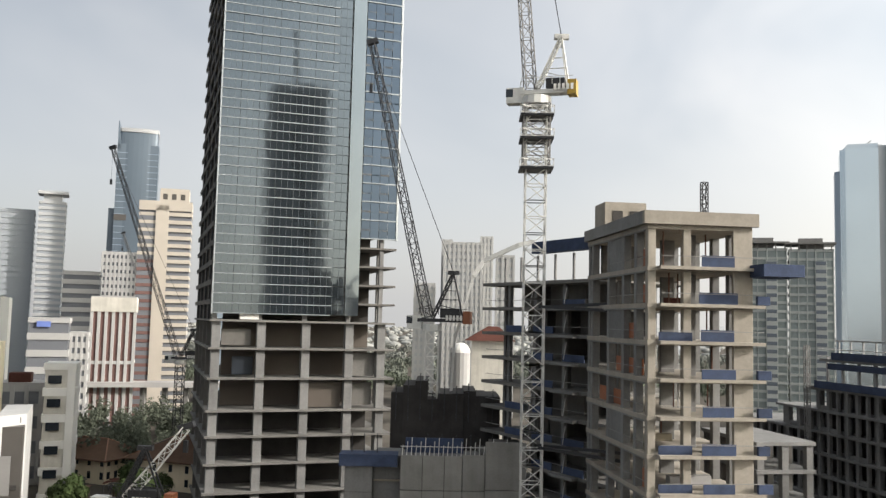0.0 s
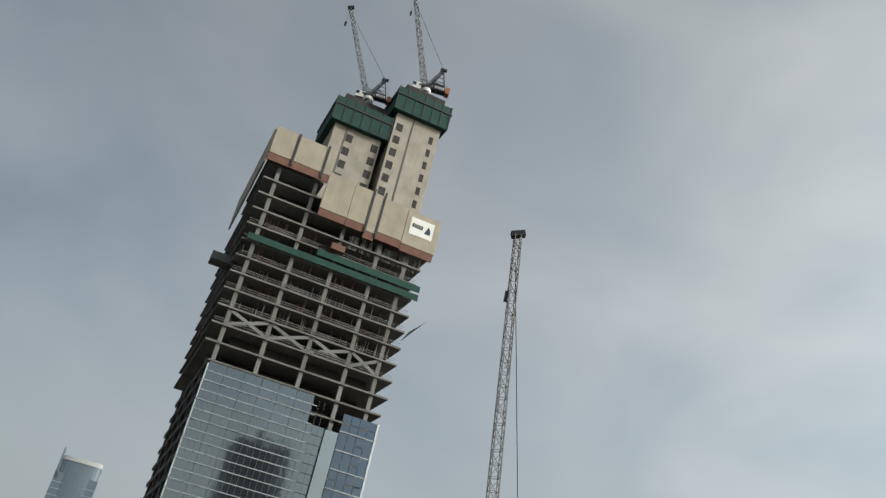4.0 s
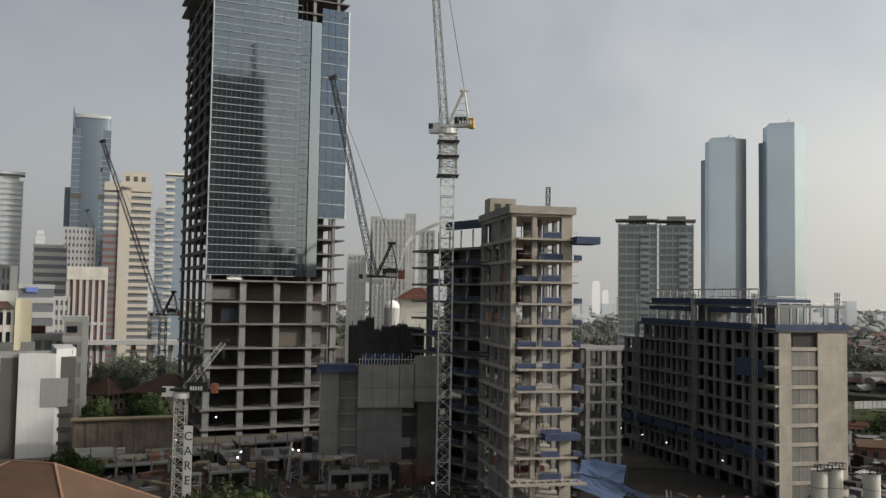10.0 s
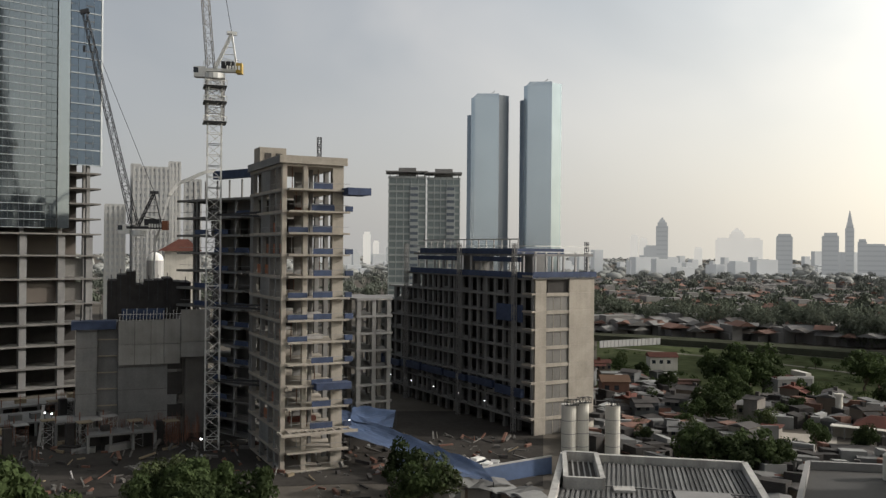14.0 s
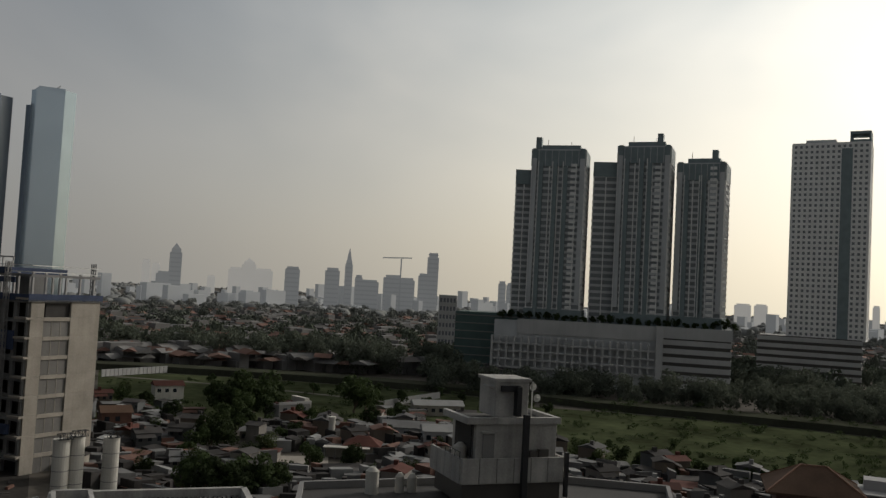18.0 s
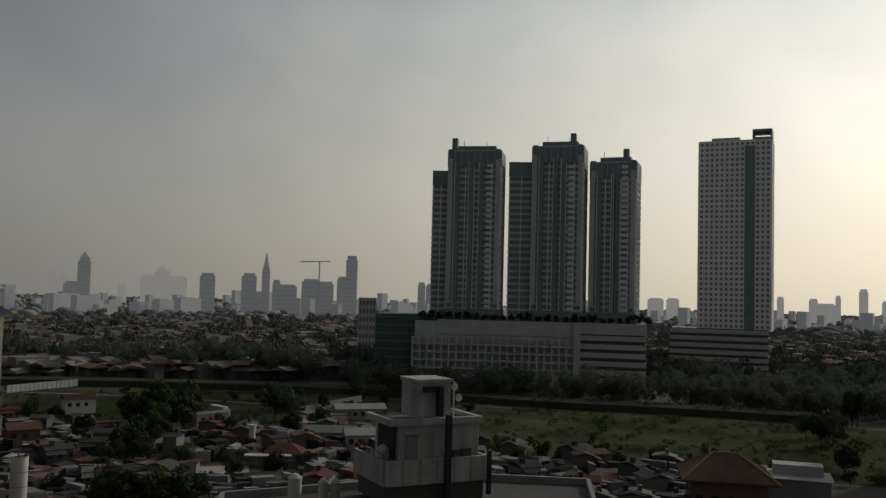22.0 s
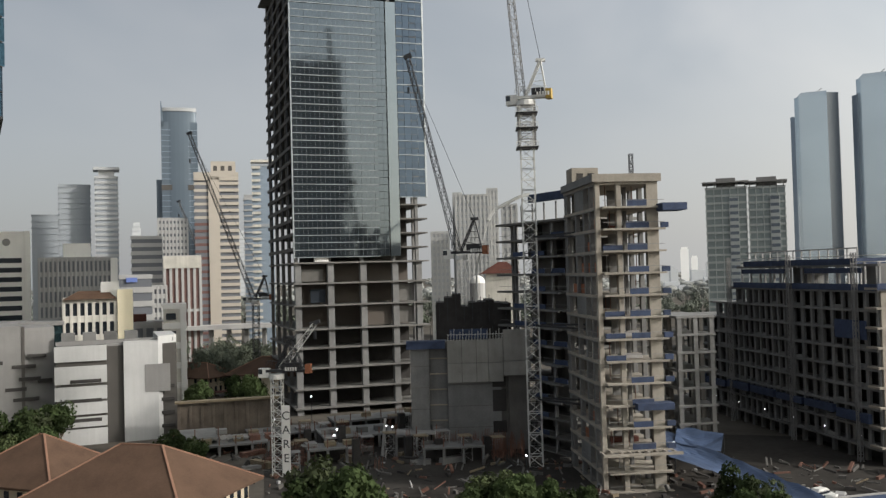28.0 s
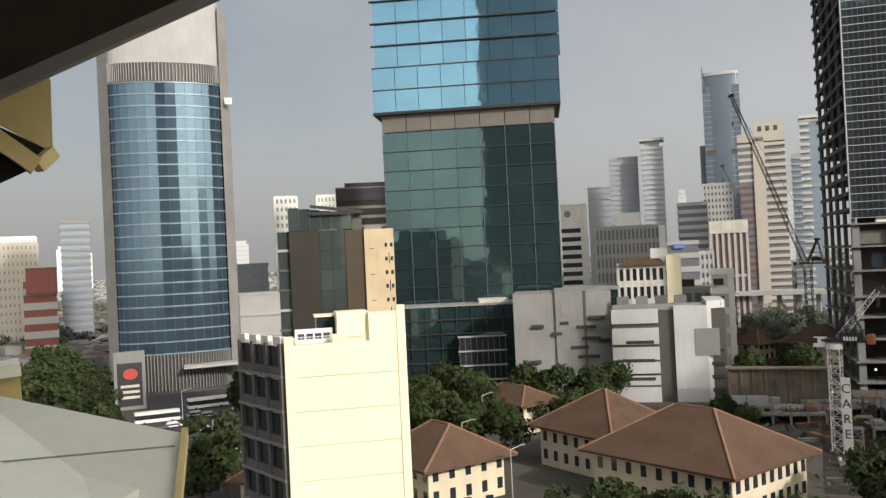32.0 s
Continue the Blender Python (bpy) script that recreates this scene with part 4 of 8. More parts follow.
    part("roof_mast", Shape().lattice((14.2, 0.8, zt), (14.2, 0.8, zt + 7.4), 0.6, 0.8, 0.1, 0.06), DARK_METAL, root)
    # skirt of blue sheeting low on the long side
    for k in range(7):
        block("skirt_net", -1.6, 2 + 10.5 * k, 7.2 + 0.8 * rng.random(), -0.8, 11.5 + 10.5 * k, 9.0 + 0.7 * rng.random(), BLUE_NET, root)
    for k in range(6):
        block("site_lamp", -1.1, 5 + 11 * k, 4.6, -0.95, 5.15 + 11 * k, 4.75, LAMP, root, "small white site lamp")


LAMP = material("site_lamp_glow", (0.95, 0.95, 1.0), 0.5, emit=4.5)
long_block()


FORM_GREY = material("dusty_form_panel", (0.27, 0.262, 0.248), 0.9, vary=0.3, scale=0.3, streak=0.45, rnd=0.15)


def site_core():
    """Raw lift core in front of the tower and the netted block behind it."""
    root = thing("concrete_lift_core", pol(-0.83, 180), 3, "grey raw concrete lift core with formwork collar", "building", "site buildings")
    block("core_wall", -12.2, 0.0, 0.0, -8.4, 9.0, 22.0, CONCRETE, root)
    block("core_wall", -8.4, 1.4, 0.0, -4.6, 9.0, 22.4, CONCRETE, root)
    block("core_wall", -4.6, 0.4, 0.0, 6.4, 9.0, 22.2, CONCRETE, root)
    block("core_wall", 6.4, 1.0, 0.0, 8.0, 9.0, 23.0, CONCRETE_DARK, root)
    block("core_wall", 8.0, 0.6, 0.0, 12.4, 9.0, 24.0, CONCRETE_DARK, root)
    for z0, z1 in ((13.0, 15.0), (8.0, 12.4), (3.6, 6.0)):
        block("core_opening", 4.6, 0.3, z0, 7.4, 0.9, z1, INTERIOR, root)
    for x0, x1, z0, z1 in ((-4.6, 3.8, 14.2, 18.1), (-4.6, 3.8, 18.2, 22.8), (3.9, 6.9, 14.2, 18.1), (3.9, 6.9, 18.2, 23.0), (7.0, 12.6, 18.4, 24.8), (7.0, 12.6, 15.4, 18.3)):
        block("form_panel", x0, -0.6, z0, x1, -0.1, z1, FORM_GREY, root)
    for x in (-11.5, -9.8, -8.0, -3.0, -1.0, 1.0, 3.0, 5.0, 8.0, 10.0):
        block("rebar_bundle", x, 1.6, 22.0, x + 0.14, 1.74, 25.4, DARK_METAL, root)
    block("blue_net", -13.0, -0.6, 21.2, -5.0, 3.0, 22.8, BLUE_NET, root, "blue net collar")
    block("blue_net", -4.0, 0.8, 23.0, 4.0, 1.2, 25.0, BLUE_NET, root)
    for k in range(3):
        block("form_joint", -4.65 + 3 * k, -0.66, 14.2, -4.55 + 3 * k, -0.6, 22.8, CONCRETE_DARK, root)
    props = Shape()
    for k in range(26):
        x = -4.4 + 0.62 * k
        props.beam((x, -0.4, 22.8), (x + 0.1, -0.4, 24.2 + 0.5 * (k % 3)), 0.1)
    props.beam((-4.6, -0.4, 24.0), (12.4, -0.4, 24.0), 0.09)
    part("edge_rail", props, STEEL_WHITE, root)
    for z in (4.4, 8.8, 13.2, 17.6):
        block("pour_joint", -12.25, -0.03, z, -8.4, 0.05, z + 0.12, CONCRETE_DARK, root)
        block("pour_joint", -4.62, 0.37, z - 4.0, 4.5, 0.45, z - 3.88, CONCRETE_DARK, root)
    for k in range(6):
        block("landing_plank", -8.3, 1.0, 3.0 + 3.2 * k, -4.7, 1.4, 3.2 + 3.2 * k, PLY, root)
    net = thing("netted_core", pol(-0.53, 193), 2, "core wrapped in ragged black safety net", "building", "site buildings")
    rng = random.Random(8)
    for k in range(9):
        x = -8.2 + 1.85 * k
        h = 29.6 + 2.4 * rng.random() - (1.5 if k == 3 else 0)
        block("black_net", x, 0.3 * rng.random(), 8.0, x + 1.9, 12.0, h, DARK_NET, net)
        if rng.random() < 0.7:
            block("net_post", x + 0.7, -0.1, 26, x + 0.85, 0.1, h + 1.2, DARK_METAL, net)
    block("inner_core", -8.0, 1.0, 0.0, 8.0, 11.6, 26.5, CONCRETE_DARK, net)


site_core()


# ---- generic city towers ----
def city_tower(name, az, d, w, dep, z1, label, core, band, n, rot=0.0, bh=0.45, pier=None, piers=0, pw=0.5, z0=0.0, over=0.35, group="city towers", crown=None, crown_h=0.0, cat="tower", zb=None):
    """Glass or dark core, a spandrel slab at each storey, upright piers on the seen faces."""
    x, y = pol(az, d)
    root = thing(name, (x, y, z0), -az + rot, label, cat, group)
    h = z1 - z0
    block("core", -w / 2, 0, 0, w / 2, dep, h, core, root)
    zs = zb or 0.0
    fh = (h - zs) / n
    if d >= 500 and n > 8:
        far = Shape()
        for k in range(n + 1):
            z = zs + fh * k
            far.box(-w / 2 - over, -over, z - bh * fh * 0.5, w / 2 + over, dep + over, min(z + bh * fh * 0.5, h + 0.6))
        for k in range(piers + 1 if piers else 0):
            x = -w / 2 + w * k / piers
            far.box(x - pw / 2, -over - 0.15, 0, x + pw / 2, 0.3, h)
        tagged(part("facade_grid", far, band, root), kind="stuff")
        piers = 0
    for k in range(n + 1 if d < 500 or n <= 8 else 0):
        z = zs + fh * k
        block("spandrel", -w / 2 - over, -over, z - bh * fh * 0.5, w / 2 + over, dep + over, min(z + bh * fh * 0.5, h + 0.6), band, root)
    for k in range(piers + 1 if piers else 0):
        x = -w / 2 + w * k / piers
        o = over + 0.15
        block("pier", x - pw / 2, -o, 0, x + pw / 2, 0.3, h, pier or band, root)
        if abs(rot) > 1 and k <= piers * dep / w:
            yy = min(dep, w * k / piers)
            s = 1 if rot < 0 else -1
            block("pier", (s * (w / 2) - 0.3) if s > 0 else -w / 2 - o, yy - pw / 2, 0, (w / 2 + o) if s > 0 else -w / 2 + 0.3, yy + pw / 2, h, pier or band, root)
    if crown:
        for x0, x1, y0, y1, zz in crown:
            block("roof_block", x0, y0, h, x1, y1, h + zz, band if crown_h == 0 else core, root)
    return root


def towers_left():
    # pale bluish tower colours with the haze painted in
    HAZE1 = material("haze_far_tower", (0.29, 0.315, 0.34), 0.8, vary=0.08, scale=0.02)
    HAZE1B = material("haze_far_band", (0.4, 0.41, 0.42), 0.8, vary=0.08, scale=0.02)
    # slate-blue tower with a curved crown
    x, y = pol(-19.13, 520)
    blue = thing("slate_blue_tower", (x, y), 19.1, "slate blue glass tower with cylindrical crown", "tower", "city towers")
    blue.scale = (0.743, 0.743, 0.785)
    block("shaft", -13.5, 0, 0, 13.5, 24, 162, SLATE_GLASS, blue)
    ring = Shape().prism([(-12.6, 2)] + [(-12.6 + 12.6 * (1 - math.cos(a)) , 2 - 2.6 * math.sin(a)) for a in [math.pi * i / 12 for i in range(1, 12)]] + [(12.6, 2), (12.6, 22), (-12.6, 22)], 0, 171)
    part("crown_drum", ring, SLATE_GLASS, blue)
    part("drum_rim", Shape().prism([(-13, 2)] + [(-13 + 13 * (1 - math.cos(a)), 2 - 3.2 * math.sin(a)) for a in [math.pi * i / 12 for i in range(1, 12)]] + [(13, 2), (13, 22), (-13, 22)], 170, 172.5), HAZE1B, blue)
    part("crown_fin", Shape().prism([(-13.5, 0), (-11.0, 0), (-11.0, 20), (-13.5, 20)], 158, 177, [(-13.5, 0), (-13.0, 0), (-13.0, 20), (-13.5, 20)]), SLATE_GLASS, blue)
    block("side_wing", -17.5, 4, 0, -13.5, 22, 120, SLATE_GLASS, blue)
    fl = Shape()
    for k in range(40):
        fl.box(-13.6, -0.2, 4 * k, 13.6, 0.1, 4 * k + 0.35)
    tagged(part("floor_line_grid", fl, GLASS_HAZE, blue), kind="stuff")
    block("mid_band", -13.7, -0.3, 112, 13.7, 0.1, 116, CHARCOAL, blue)
    # cream office tower with striped corner face
    x, y = pol(-16.92, 421)
    b = thing("cream_striped_tower", (x, y), 16.9, "cream stone office tower with horizontal window stripes", "tower", "city towers")
    b.scale = (0.81, 0.81, 0.858)
    block("core", -12.3, 0.4, 0, 12.3, 22, 98, FAR_DARK, b)
    block("solid_flank", -4.6, -0.5, 0, 1.6, 6, 99, BEIGE, b)
    for k in range(26):
        z = 3.7 * k + 1.5
        block("stripe", 1.6, -0.4, z, 12.6, 20, z + 1.75, BEIGE, b)
        block("stripe", -12.6, 0.2, z, -4.6, 20, z + 1.5, BROWN_STRIPE if k < 20 else BEIGE, b)
    block("crown", -12.6, -0.5, 96.5, 12.6, 21, 101, BEIGE, b)
    block("crown_step", -3.0, -0.3, 101, 11.0, 14, 107.0, BEIGE, b)
    for k in range(3):
        block("crown_slot", -1.6 + 4.2 * k, -0.4, 101.8, 0.6 + 4.2 * k, 0.2, 104.5, CHARCOAL, b)
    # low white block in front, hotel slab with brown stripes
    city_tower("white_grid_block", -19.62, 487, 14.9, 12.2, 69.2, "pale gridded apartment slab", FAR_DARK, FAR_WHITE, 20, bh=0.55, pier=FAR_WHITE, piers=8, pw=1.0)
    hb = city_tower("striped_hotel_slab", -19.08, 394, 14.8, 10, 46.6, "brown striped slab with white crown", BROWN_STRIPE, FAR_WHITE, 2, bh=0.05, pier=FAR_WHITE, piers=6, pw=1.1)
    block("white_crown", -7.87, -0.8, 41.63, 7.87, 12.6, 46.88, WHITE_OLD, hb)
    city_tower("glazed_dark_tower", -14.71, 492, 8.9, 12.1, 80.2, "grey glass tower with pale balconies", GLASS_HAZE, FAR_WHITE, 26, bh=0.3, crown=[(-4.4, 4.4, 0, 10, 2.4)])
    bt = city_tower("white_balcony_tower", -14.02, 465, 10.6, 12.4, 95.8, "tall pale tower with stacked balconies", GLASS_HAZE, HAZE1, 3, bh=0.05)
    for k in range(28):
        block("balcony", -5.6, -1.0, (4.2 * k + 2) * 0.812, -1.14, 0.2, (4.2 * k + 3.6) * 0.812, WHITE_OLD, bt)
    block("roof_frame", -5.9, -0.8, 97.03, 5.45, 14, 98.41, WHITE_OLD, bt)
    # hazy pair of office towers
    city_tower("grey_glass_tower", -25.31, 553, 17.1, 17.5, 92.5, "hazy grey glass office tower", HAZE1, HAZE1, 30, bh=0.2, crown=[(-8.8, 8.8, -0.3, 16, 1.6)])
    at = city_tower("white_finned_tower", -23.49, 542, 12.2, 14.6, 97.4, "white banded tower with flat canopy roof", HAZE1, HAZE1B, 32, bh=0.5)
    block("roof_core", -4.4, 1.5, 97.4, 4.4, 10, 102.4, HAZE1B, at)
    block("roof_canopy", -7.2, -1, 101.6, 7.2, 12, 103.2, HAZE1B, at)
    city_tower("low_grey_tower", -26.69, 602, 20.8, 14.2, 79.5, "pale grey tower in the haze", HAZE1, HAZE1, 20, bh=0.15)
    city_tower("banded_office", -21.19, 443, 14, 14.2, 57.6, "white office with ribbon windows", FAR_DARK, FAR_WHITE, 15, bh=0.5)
    city_tower("small_white_block", -20.6, 372, 6.8, 8.6, 34, "small white apartment block", FAR_DARK, FAR_WHITE, 9, bh=0.5, piers=4, pw=0.8)
    bb = city_tower("low_banded_office", -21.88, 366, 12, 10.5, 38.6, "low office with a lit blue screen", FAR_DARK, FAR_WHITE, 7, bh=0.4)
    block("blue_screen", -3.6, -0.8, 36.2, 0.6, -0.5, 38.0, material("lit_blue_screen", (0.12, 0.17, 0.4), 0.4, emit=0.3), bb, "bright blue display board")
    # white tower with a round mark and ribbon windows
    wb = city_tower("white_office_tower", -28.66, 316, 8.9, 11.5, 53.6, "white office tower with dark ribbon windows", WHITE, WHITE, 1, bh=0.01)
    for k in range(9):
        block("ribbon_window", -4.59, -0.12, (20 + 3.3 * k) * 0.940, 2.25, 0.1, (21.7 + 3.3 * k) * 0.940, GLASS_DARK, wb)
    block("white_fin", 3, -0.6, 0, 4.87, 3, 54.05, WHITE, wb)
    part("round_mark", Shape().add([(-2.2 + 1.2 * math.cos(a), -0.15, 50.4 + 1.2 * math.sin(a)) for a in [2 * math.pi * i / 16 for i in range(16)]], [tuple(range(16))]), GREY, wb)
    # grey gridded office with a white end wall
    gb = city_tower("grey_grid_office", -25.31, 311, 21.9, 15.6, 44.5, "grey gridded office with white end wall", FAR_DARK, GREY_PALE, 9, bh=0.3, piers=16, pw=0.7, pier=GREY_PALE)
    block("end_wall", 10.76, -1.0, 0, 12.95, 12, 44.7, WHITE, gb)
    block("attic", -11.23, 0.5, 41.19, 11.04, 14, 45.08, GREY, gb)
    block("roof_house", -3.81, 3, 44.51, 4.76, 10, 49.72, WHITE, gb)
    for k in range(6):
        block("attic_slit", (-11.0 + 1.2 * k) * 0.952, 0.4, 41.86, (-10.3 + 1.2 * k) * 0.952, 0.6, 44.32, GLASS_DARK, gb)
    # cream block with red-tiled cap
    cb = city_tower("cream_school_block", -24.13, 262, 17.1, 12, 31.9, "cream block with white tower and red tile cap", GLASS_DARK, WHITE_OLD, 6, bh=0.35, piers=9, pw=0.8, pier=WHITE_OLD)
    block("white_tower", 5.29, -1.2, 0, 9.41, 8, 34.46, CREAM, cb)
    part("tile_cap", Shape().prism([(-9.0, -1.6), (5.2, -1.6), (5.2, 12.6), (-9.0, 12.6)], 32.0, 34.3, [(-5, 3), (3, 3), (3, 8), (-5, 8)]), TILE_ORANGE, cb)
    block("roof_hut", 0.98, 2, 33.32, 5.88, 7, 36.75, WHITE, cb)
    gl = city_tower("green_glass_hall", -29.54, 258, 31.4, 14, 25.9, "long low green glass hall", GLASS_TEAL, GREY, 3, bh=0.12, piers=12, pw=0.2)
    wbx = city_tower("white_box_block", -19.62, 268, 6.2, 10, 29.1, "white slab block with a few dark windows", WHITE_OLD, WHITE, 5, bh=0.3)
    block("side_wall", 1.6, -1.0, 0, 3.3, 10, 29.57, WHITE, wbx)
    for k in range(5):
        block("dark_window", -2.4, -0.6, 4.4 + 5.2 * k, 0.4, -0.4, 6.2 + 5.2 * k, GLASS_DARK, wbx)
    hs = city_tower("old_brick_office", -21.09, 285, 15.7, 10, 23.5, "brownish low office with roof clutter", FAR_DARK, GREY_PALE, 4, bh=0.5, piers=5, pw=1.0)
    block("roof_house", -5.88, 1, 23.5, -0.98, 6, 26.32, TILE_RED, hs)
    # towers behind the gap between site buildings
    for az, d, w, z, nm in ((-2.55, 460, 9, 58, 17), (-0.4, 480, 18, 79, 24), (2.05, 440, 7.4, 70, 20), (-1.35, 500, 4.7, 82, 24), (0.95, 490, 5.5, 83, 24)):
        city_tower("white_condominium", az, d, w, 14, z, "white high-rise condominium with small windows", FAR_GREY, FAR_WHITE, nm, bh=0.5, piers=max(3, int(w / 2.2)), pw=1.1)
    # mirror-glass twin towers
    for a0, a1, z, zl in ((19.65, 22.4, 117.6, 106), (23.1, 25.85, 123.5, 113.5)):
        am, w = (a0 + a1) / 2, 440 * math.tan(radians(a1 - a0))
        x, y = pol(am, 440)
        tw = thing("mirror_glass_tower", (x, y), -am, "tall steel-blue mirror glass twin tower", "tower", "twin towers")
        o = w / 2
        part("shaft", Shape().prism([(-o + 2, 2), (-o + 4, 0), (o - 5, 1), (o - 5, 18), (-o + 2, 18)], 0, z - 3, None), GLASS_TWIN, tw)
        part("side_shaft", Shape().prism([(o - 5, 1.2), (o, 5), (o, 18), (o - 5, 18)], 0, z - 1.5), GLASS_HAZE_DARK if a0 < 20 else GLASS_PALE, tw)
        part("low_wing", Shape().prism([(-o, 4), (-o + 2, 2), (-o + 2, 16), (-o, 16)], 0, zl), GLASS_HAZE, tw)
        part("roof_screen", Shape().prism([(-o + 3, 1), (o - 5, 2), (o - 5, 16), (-o + 3, 16)], z - 3, z - 0.5, [(-o + 5, 3), (o - 5, 3), (o - 5, 14), (-o + 5, 14)]), GLASS_TWIN, tw)
        part("gantry", Shape().beam((0, 8, z - 1), (3.5, 8, z + 1.6), 0.25), DARK_METAL, tw)
    # paired green-glass apartment towers
    for a0, a1, z in ((14.55, 16.95, 69.6), (17.1, 19.2, 69.2)):
        am, w = (a0 + a1) / 2, 390 * math.tan(radians(a1 - a0))
        ap = city_tower("green_glass_apartments", am, 390, w, 16, z, "grey-green glass apartment tower with roof pergola", GLASS_TEAL2, APT_BAND, 22, bh=0.3, piers=5, pw=0.35)
        block("balcony_bay", 1.2, -1.3, 2, 5.0, 0.2, z - 4, APT_BAND, ap)
        for k in range(22):
            block("balcony_slot", 1.4, -1.4, 4 + 2.85 * k, 4.8, -1.2, 5.3 + 2.85 * k, GLASS_HAZE_DARK, ap)
        block("pergola", -w / 2 - 1.5, -1.5, z + 2.2, w / 2 + 1.0, 12, z + 2.8, GREY, ap)
        for k in range(6):
            block("pergola_post", -w / 2 + 0.3 + k * (w - 1) / 5, -0.6, z, -w / 2 + 0.7 + k * (w - 1) / 5, -0.2, z + 2.3, GREY, ap)
        block("roof_house", -4, 3, z, 4, 10, z + 4.6, GREY, ap)


# far glass and apartment bands, greyed and lightened to paint in haze
GLASS_HAZE_DARK = material("hazy_navy_glass", (0.15, 0.175, 0.21), 0.3, 0.3, vary=0.12, scale=0.05)
APT_BAND = material("grey_green_render", (0.37, 0.395, 0.39), 0.85, vary=0.12, scale=0.1)
GLASS_TEAL2 = material("grey_green_glass", (0.24, 0.28, 0.28), 0.3, 0.2, vary=0.2, scale=0.1, rnd=0.2)
towers_left()


# ---- east side: residential towers, plant room, roofs ----
def towers_right():
    # tower colours are lightened to include the haze before them
    R_CORE = material("dim_flat_glass", (0.2, 0.215, 0.22), 0.3, 0.1, vary=0.3, scale=0.2)
    R_BAND = material("dim_flat_render", (0.5, 0.51, 0.51), 0.85, vary=0.2, scale=0.1)
    R_PIER = material("dim_white_pier", (0.78, 0.77, 0.74), 0.8, vary=0.15)
    R_CAP = material("slate_cap", (0.2, 0.245, 0.25), 0.7, vary=0.2)
    for a0, a1, wing, zt, zw in ((54.87, 58.36, (53.98, 54.87), 107.6, 97.6), (60.43, 63.75, (59.02, 60.43), 110.0, 102.2), (64.21, 67.16, None, 103.0, 0)):
        d = 385
        am, w = (a0 + a1) / 2, 385 * math.tan(radians(a1 - a0))
        t = city_tower("residential_tower", am, d, w, 16, zt - 5, "dark-capped grey residential tower with white ribs", R_CORE, R_BAND, 27, bh=0.4, z0=27.0, rot=-8, pier=R_PIER, piers=6, pw=0.45, group="residential towers")
        h = zt - 32
        block("slate_cap", -w / 2 - 0.4, -0.6, h - 7, w / 2 + 0.4, 16.4, h, R_CAP, t, "dark slate crown")
        block("cap_step", -w / 2 + 4, 1, h, w / 2 - 2.5, 14, h + 2.6, R_CAP, t)
        block("cap_turret", (-w / 2 + 1) if a0 < 59 else (w / 2 - 6), 2, h, (-w / 2 + 3.4) if a0 < 59 else (w / 2 - 3.6), 6, h + 6.4, R_CAP, t)
        block("base", -w / 2 - 0.8, -0.8, 0, w / 2 + 0.8, 16.5, 5.5, R_CAP, t)
        for k in range(26):
            block("bay_window", w / 2 - 6.2, -0.7, 6 + 2.5 * k, w / 2 - 3.4, -0.4, 7.3 + 2.5 * k, R_PIER, t)
        for x in (-w / 2 + 3.2, -w / 2 + 9.5, w / 2 - 9.4):
            block("glazed_bay", x, -1.3, 5.5, x + 1.9, -0.4, h - 5 - (x % 3), R_CAP, t, "blue-green glazed bay strip")
            block("bay_rib", x - 0.3, -1.5, 5.5, x, -0.4, h - 5, R_PIER, t)
        for x in (-w / 2 + 0.2, w / 2 - 2.2):
            block("corner_bay", x, -1.1, 8, x + 2.0, 0.2, h - 3.6, R_BAND, t)
            block("corner_head", x, -0.9, h - 3.6, x + 2.0, 2.0, h + 0.9, R_CAP, t)
        for k in range(9):
            block("cap_rib", -w / 2 + w * k / 8 - 0.12, -0.75, h - 7, -w / 2 + w * k / 8 + 0.12, -0.55, h + 0.3, R_BAND, t)
        part("roof_aerial", Shape().beam((-w / 4, 6, h + 2.4), (-w / 4, 6, h + 6), 0.2).beam((w / 5, 5, h + 2.4), (w / 5, 5, h + 5), 0.2), DARK_METAL, t)
        if wing:
            am, w2 = sum(wing) / 2, 385 * math.tan(radians(wing[1] - wing[0]))
            t2 = city_tower("residential_wing", am, 389, w2 + 1, 12, zw - 4, "lower wing of the residential tower", R_CORE, R_BAND, 25, bh=0.4, z0=27.0, pier=R_PIER, piers=2, pw=0.4, group="residential towers")
            block("slate_cap", -w2 / 2 - 0.9, -0.6, zw - 37, w2 / 2 + 0.9, 12.4, zw - 30.6, R_CAP, t2)
    APT_PALE = material("pale_apartment_render", (0.66, 0.65, 0.63), 0.85, vary=0.15, scale=0.12, streak=0.3)
    P_W = material("podium_white", (0.46, 0.455, 0.44), 0.85, vary=0.2, scale=0.1, streak=0.4)
    pod = thing("tower_podium", pol(59.57, 372), -59.6, "long pale podium with rows of small flats", "building")
    block("mass", -44, 6, 0, 30, 45, 27.0, R_BAND, pod)
    block("parapet", -34, 5.2, 21.6, 27.0, 45, 27.7, P_W, pod)
    block("end_pier", 24.5, 3.0, 0, 27.4, 30, 27.9, P_W, pod)
    for k in range(4):
        block("flat_slab", -45, 3.5, 6.6 + 3.4 * k, 24.5, 6, 7.3 + 3.4 * k, P_W, pod)
        for j in range(22):
            block("flat_pier", -45 + 3.15 * j, 3.7, 7.3 + 3.4 * k, -44.1 + 3.15 * j, 6, 10.0 + 3.4 * k, P_W, pod)
    # netting green is greyed to put the distance haze into it
    block("left_block", -62, 10, 0, -34.2, 40, 29.5, material("faded_green_netting", (0.075, 0.115, 0.105), 0.9, vary=0.3, scale=0.2, rnd=0.2), pod, "hazy green netted block end")
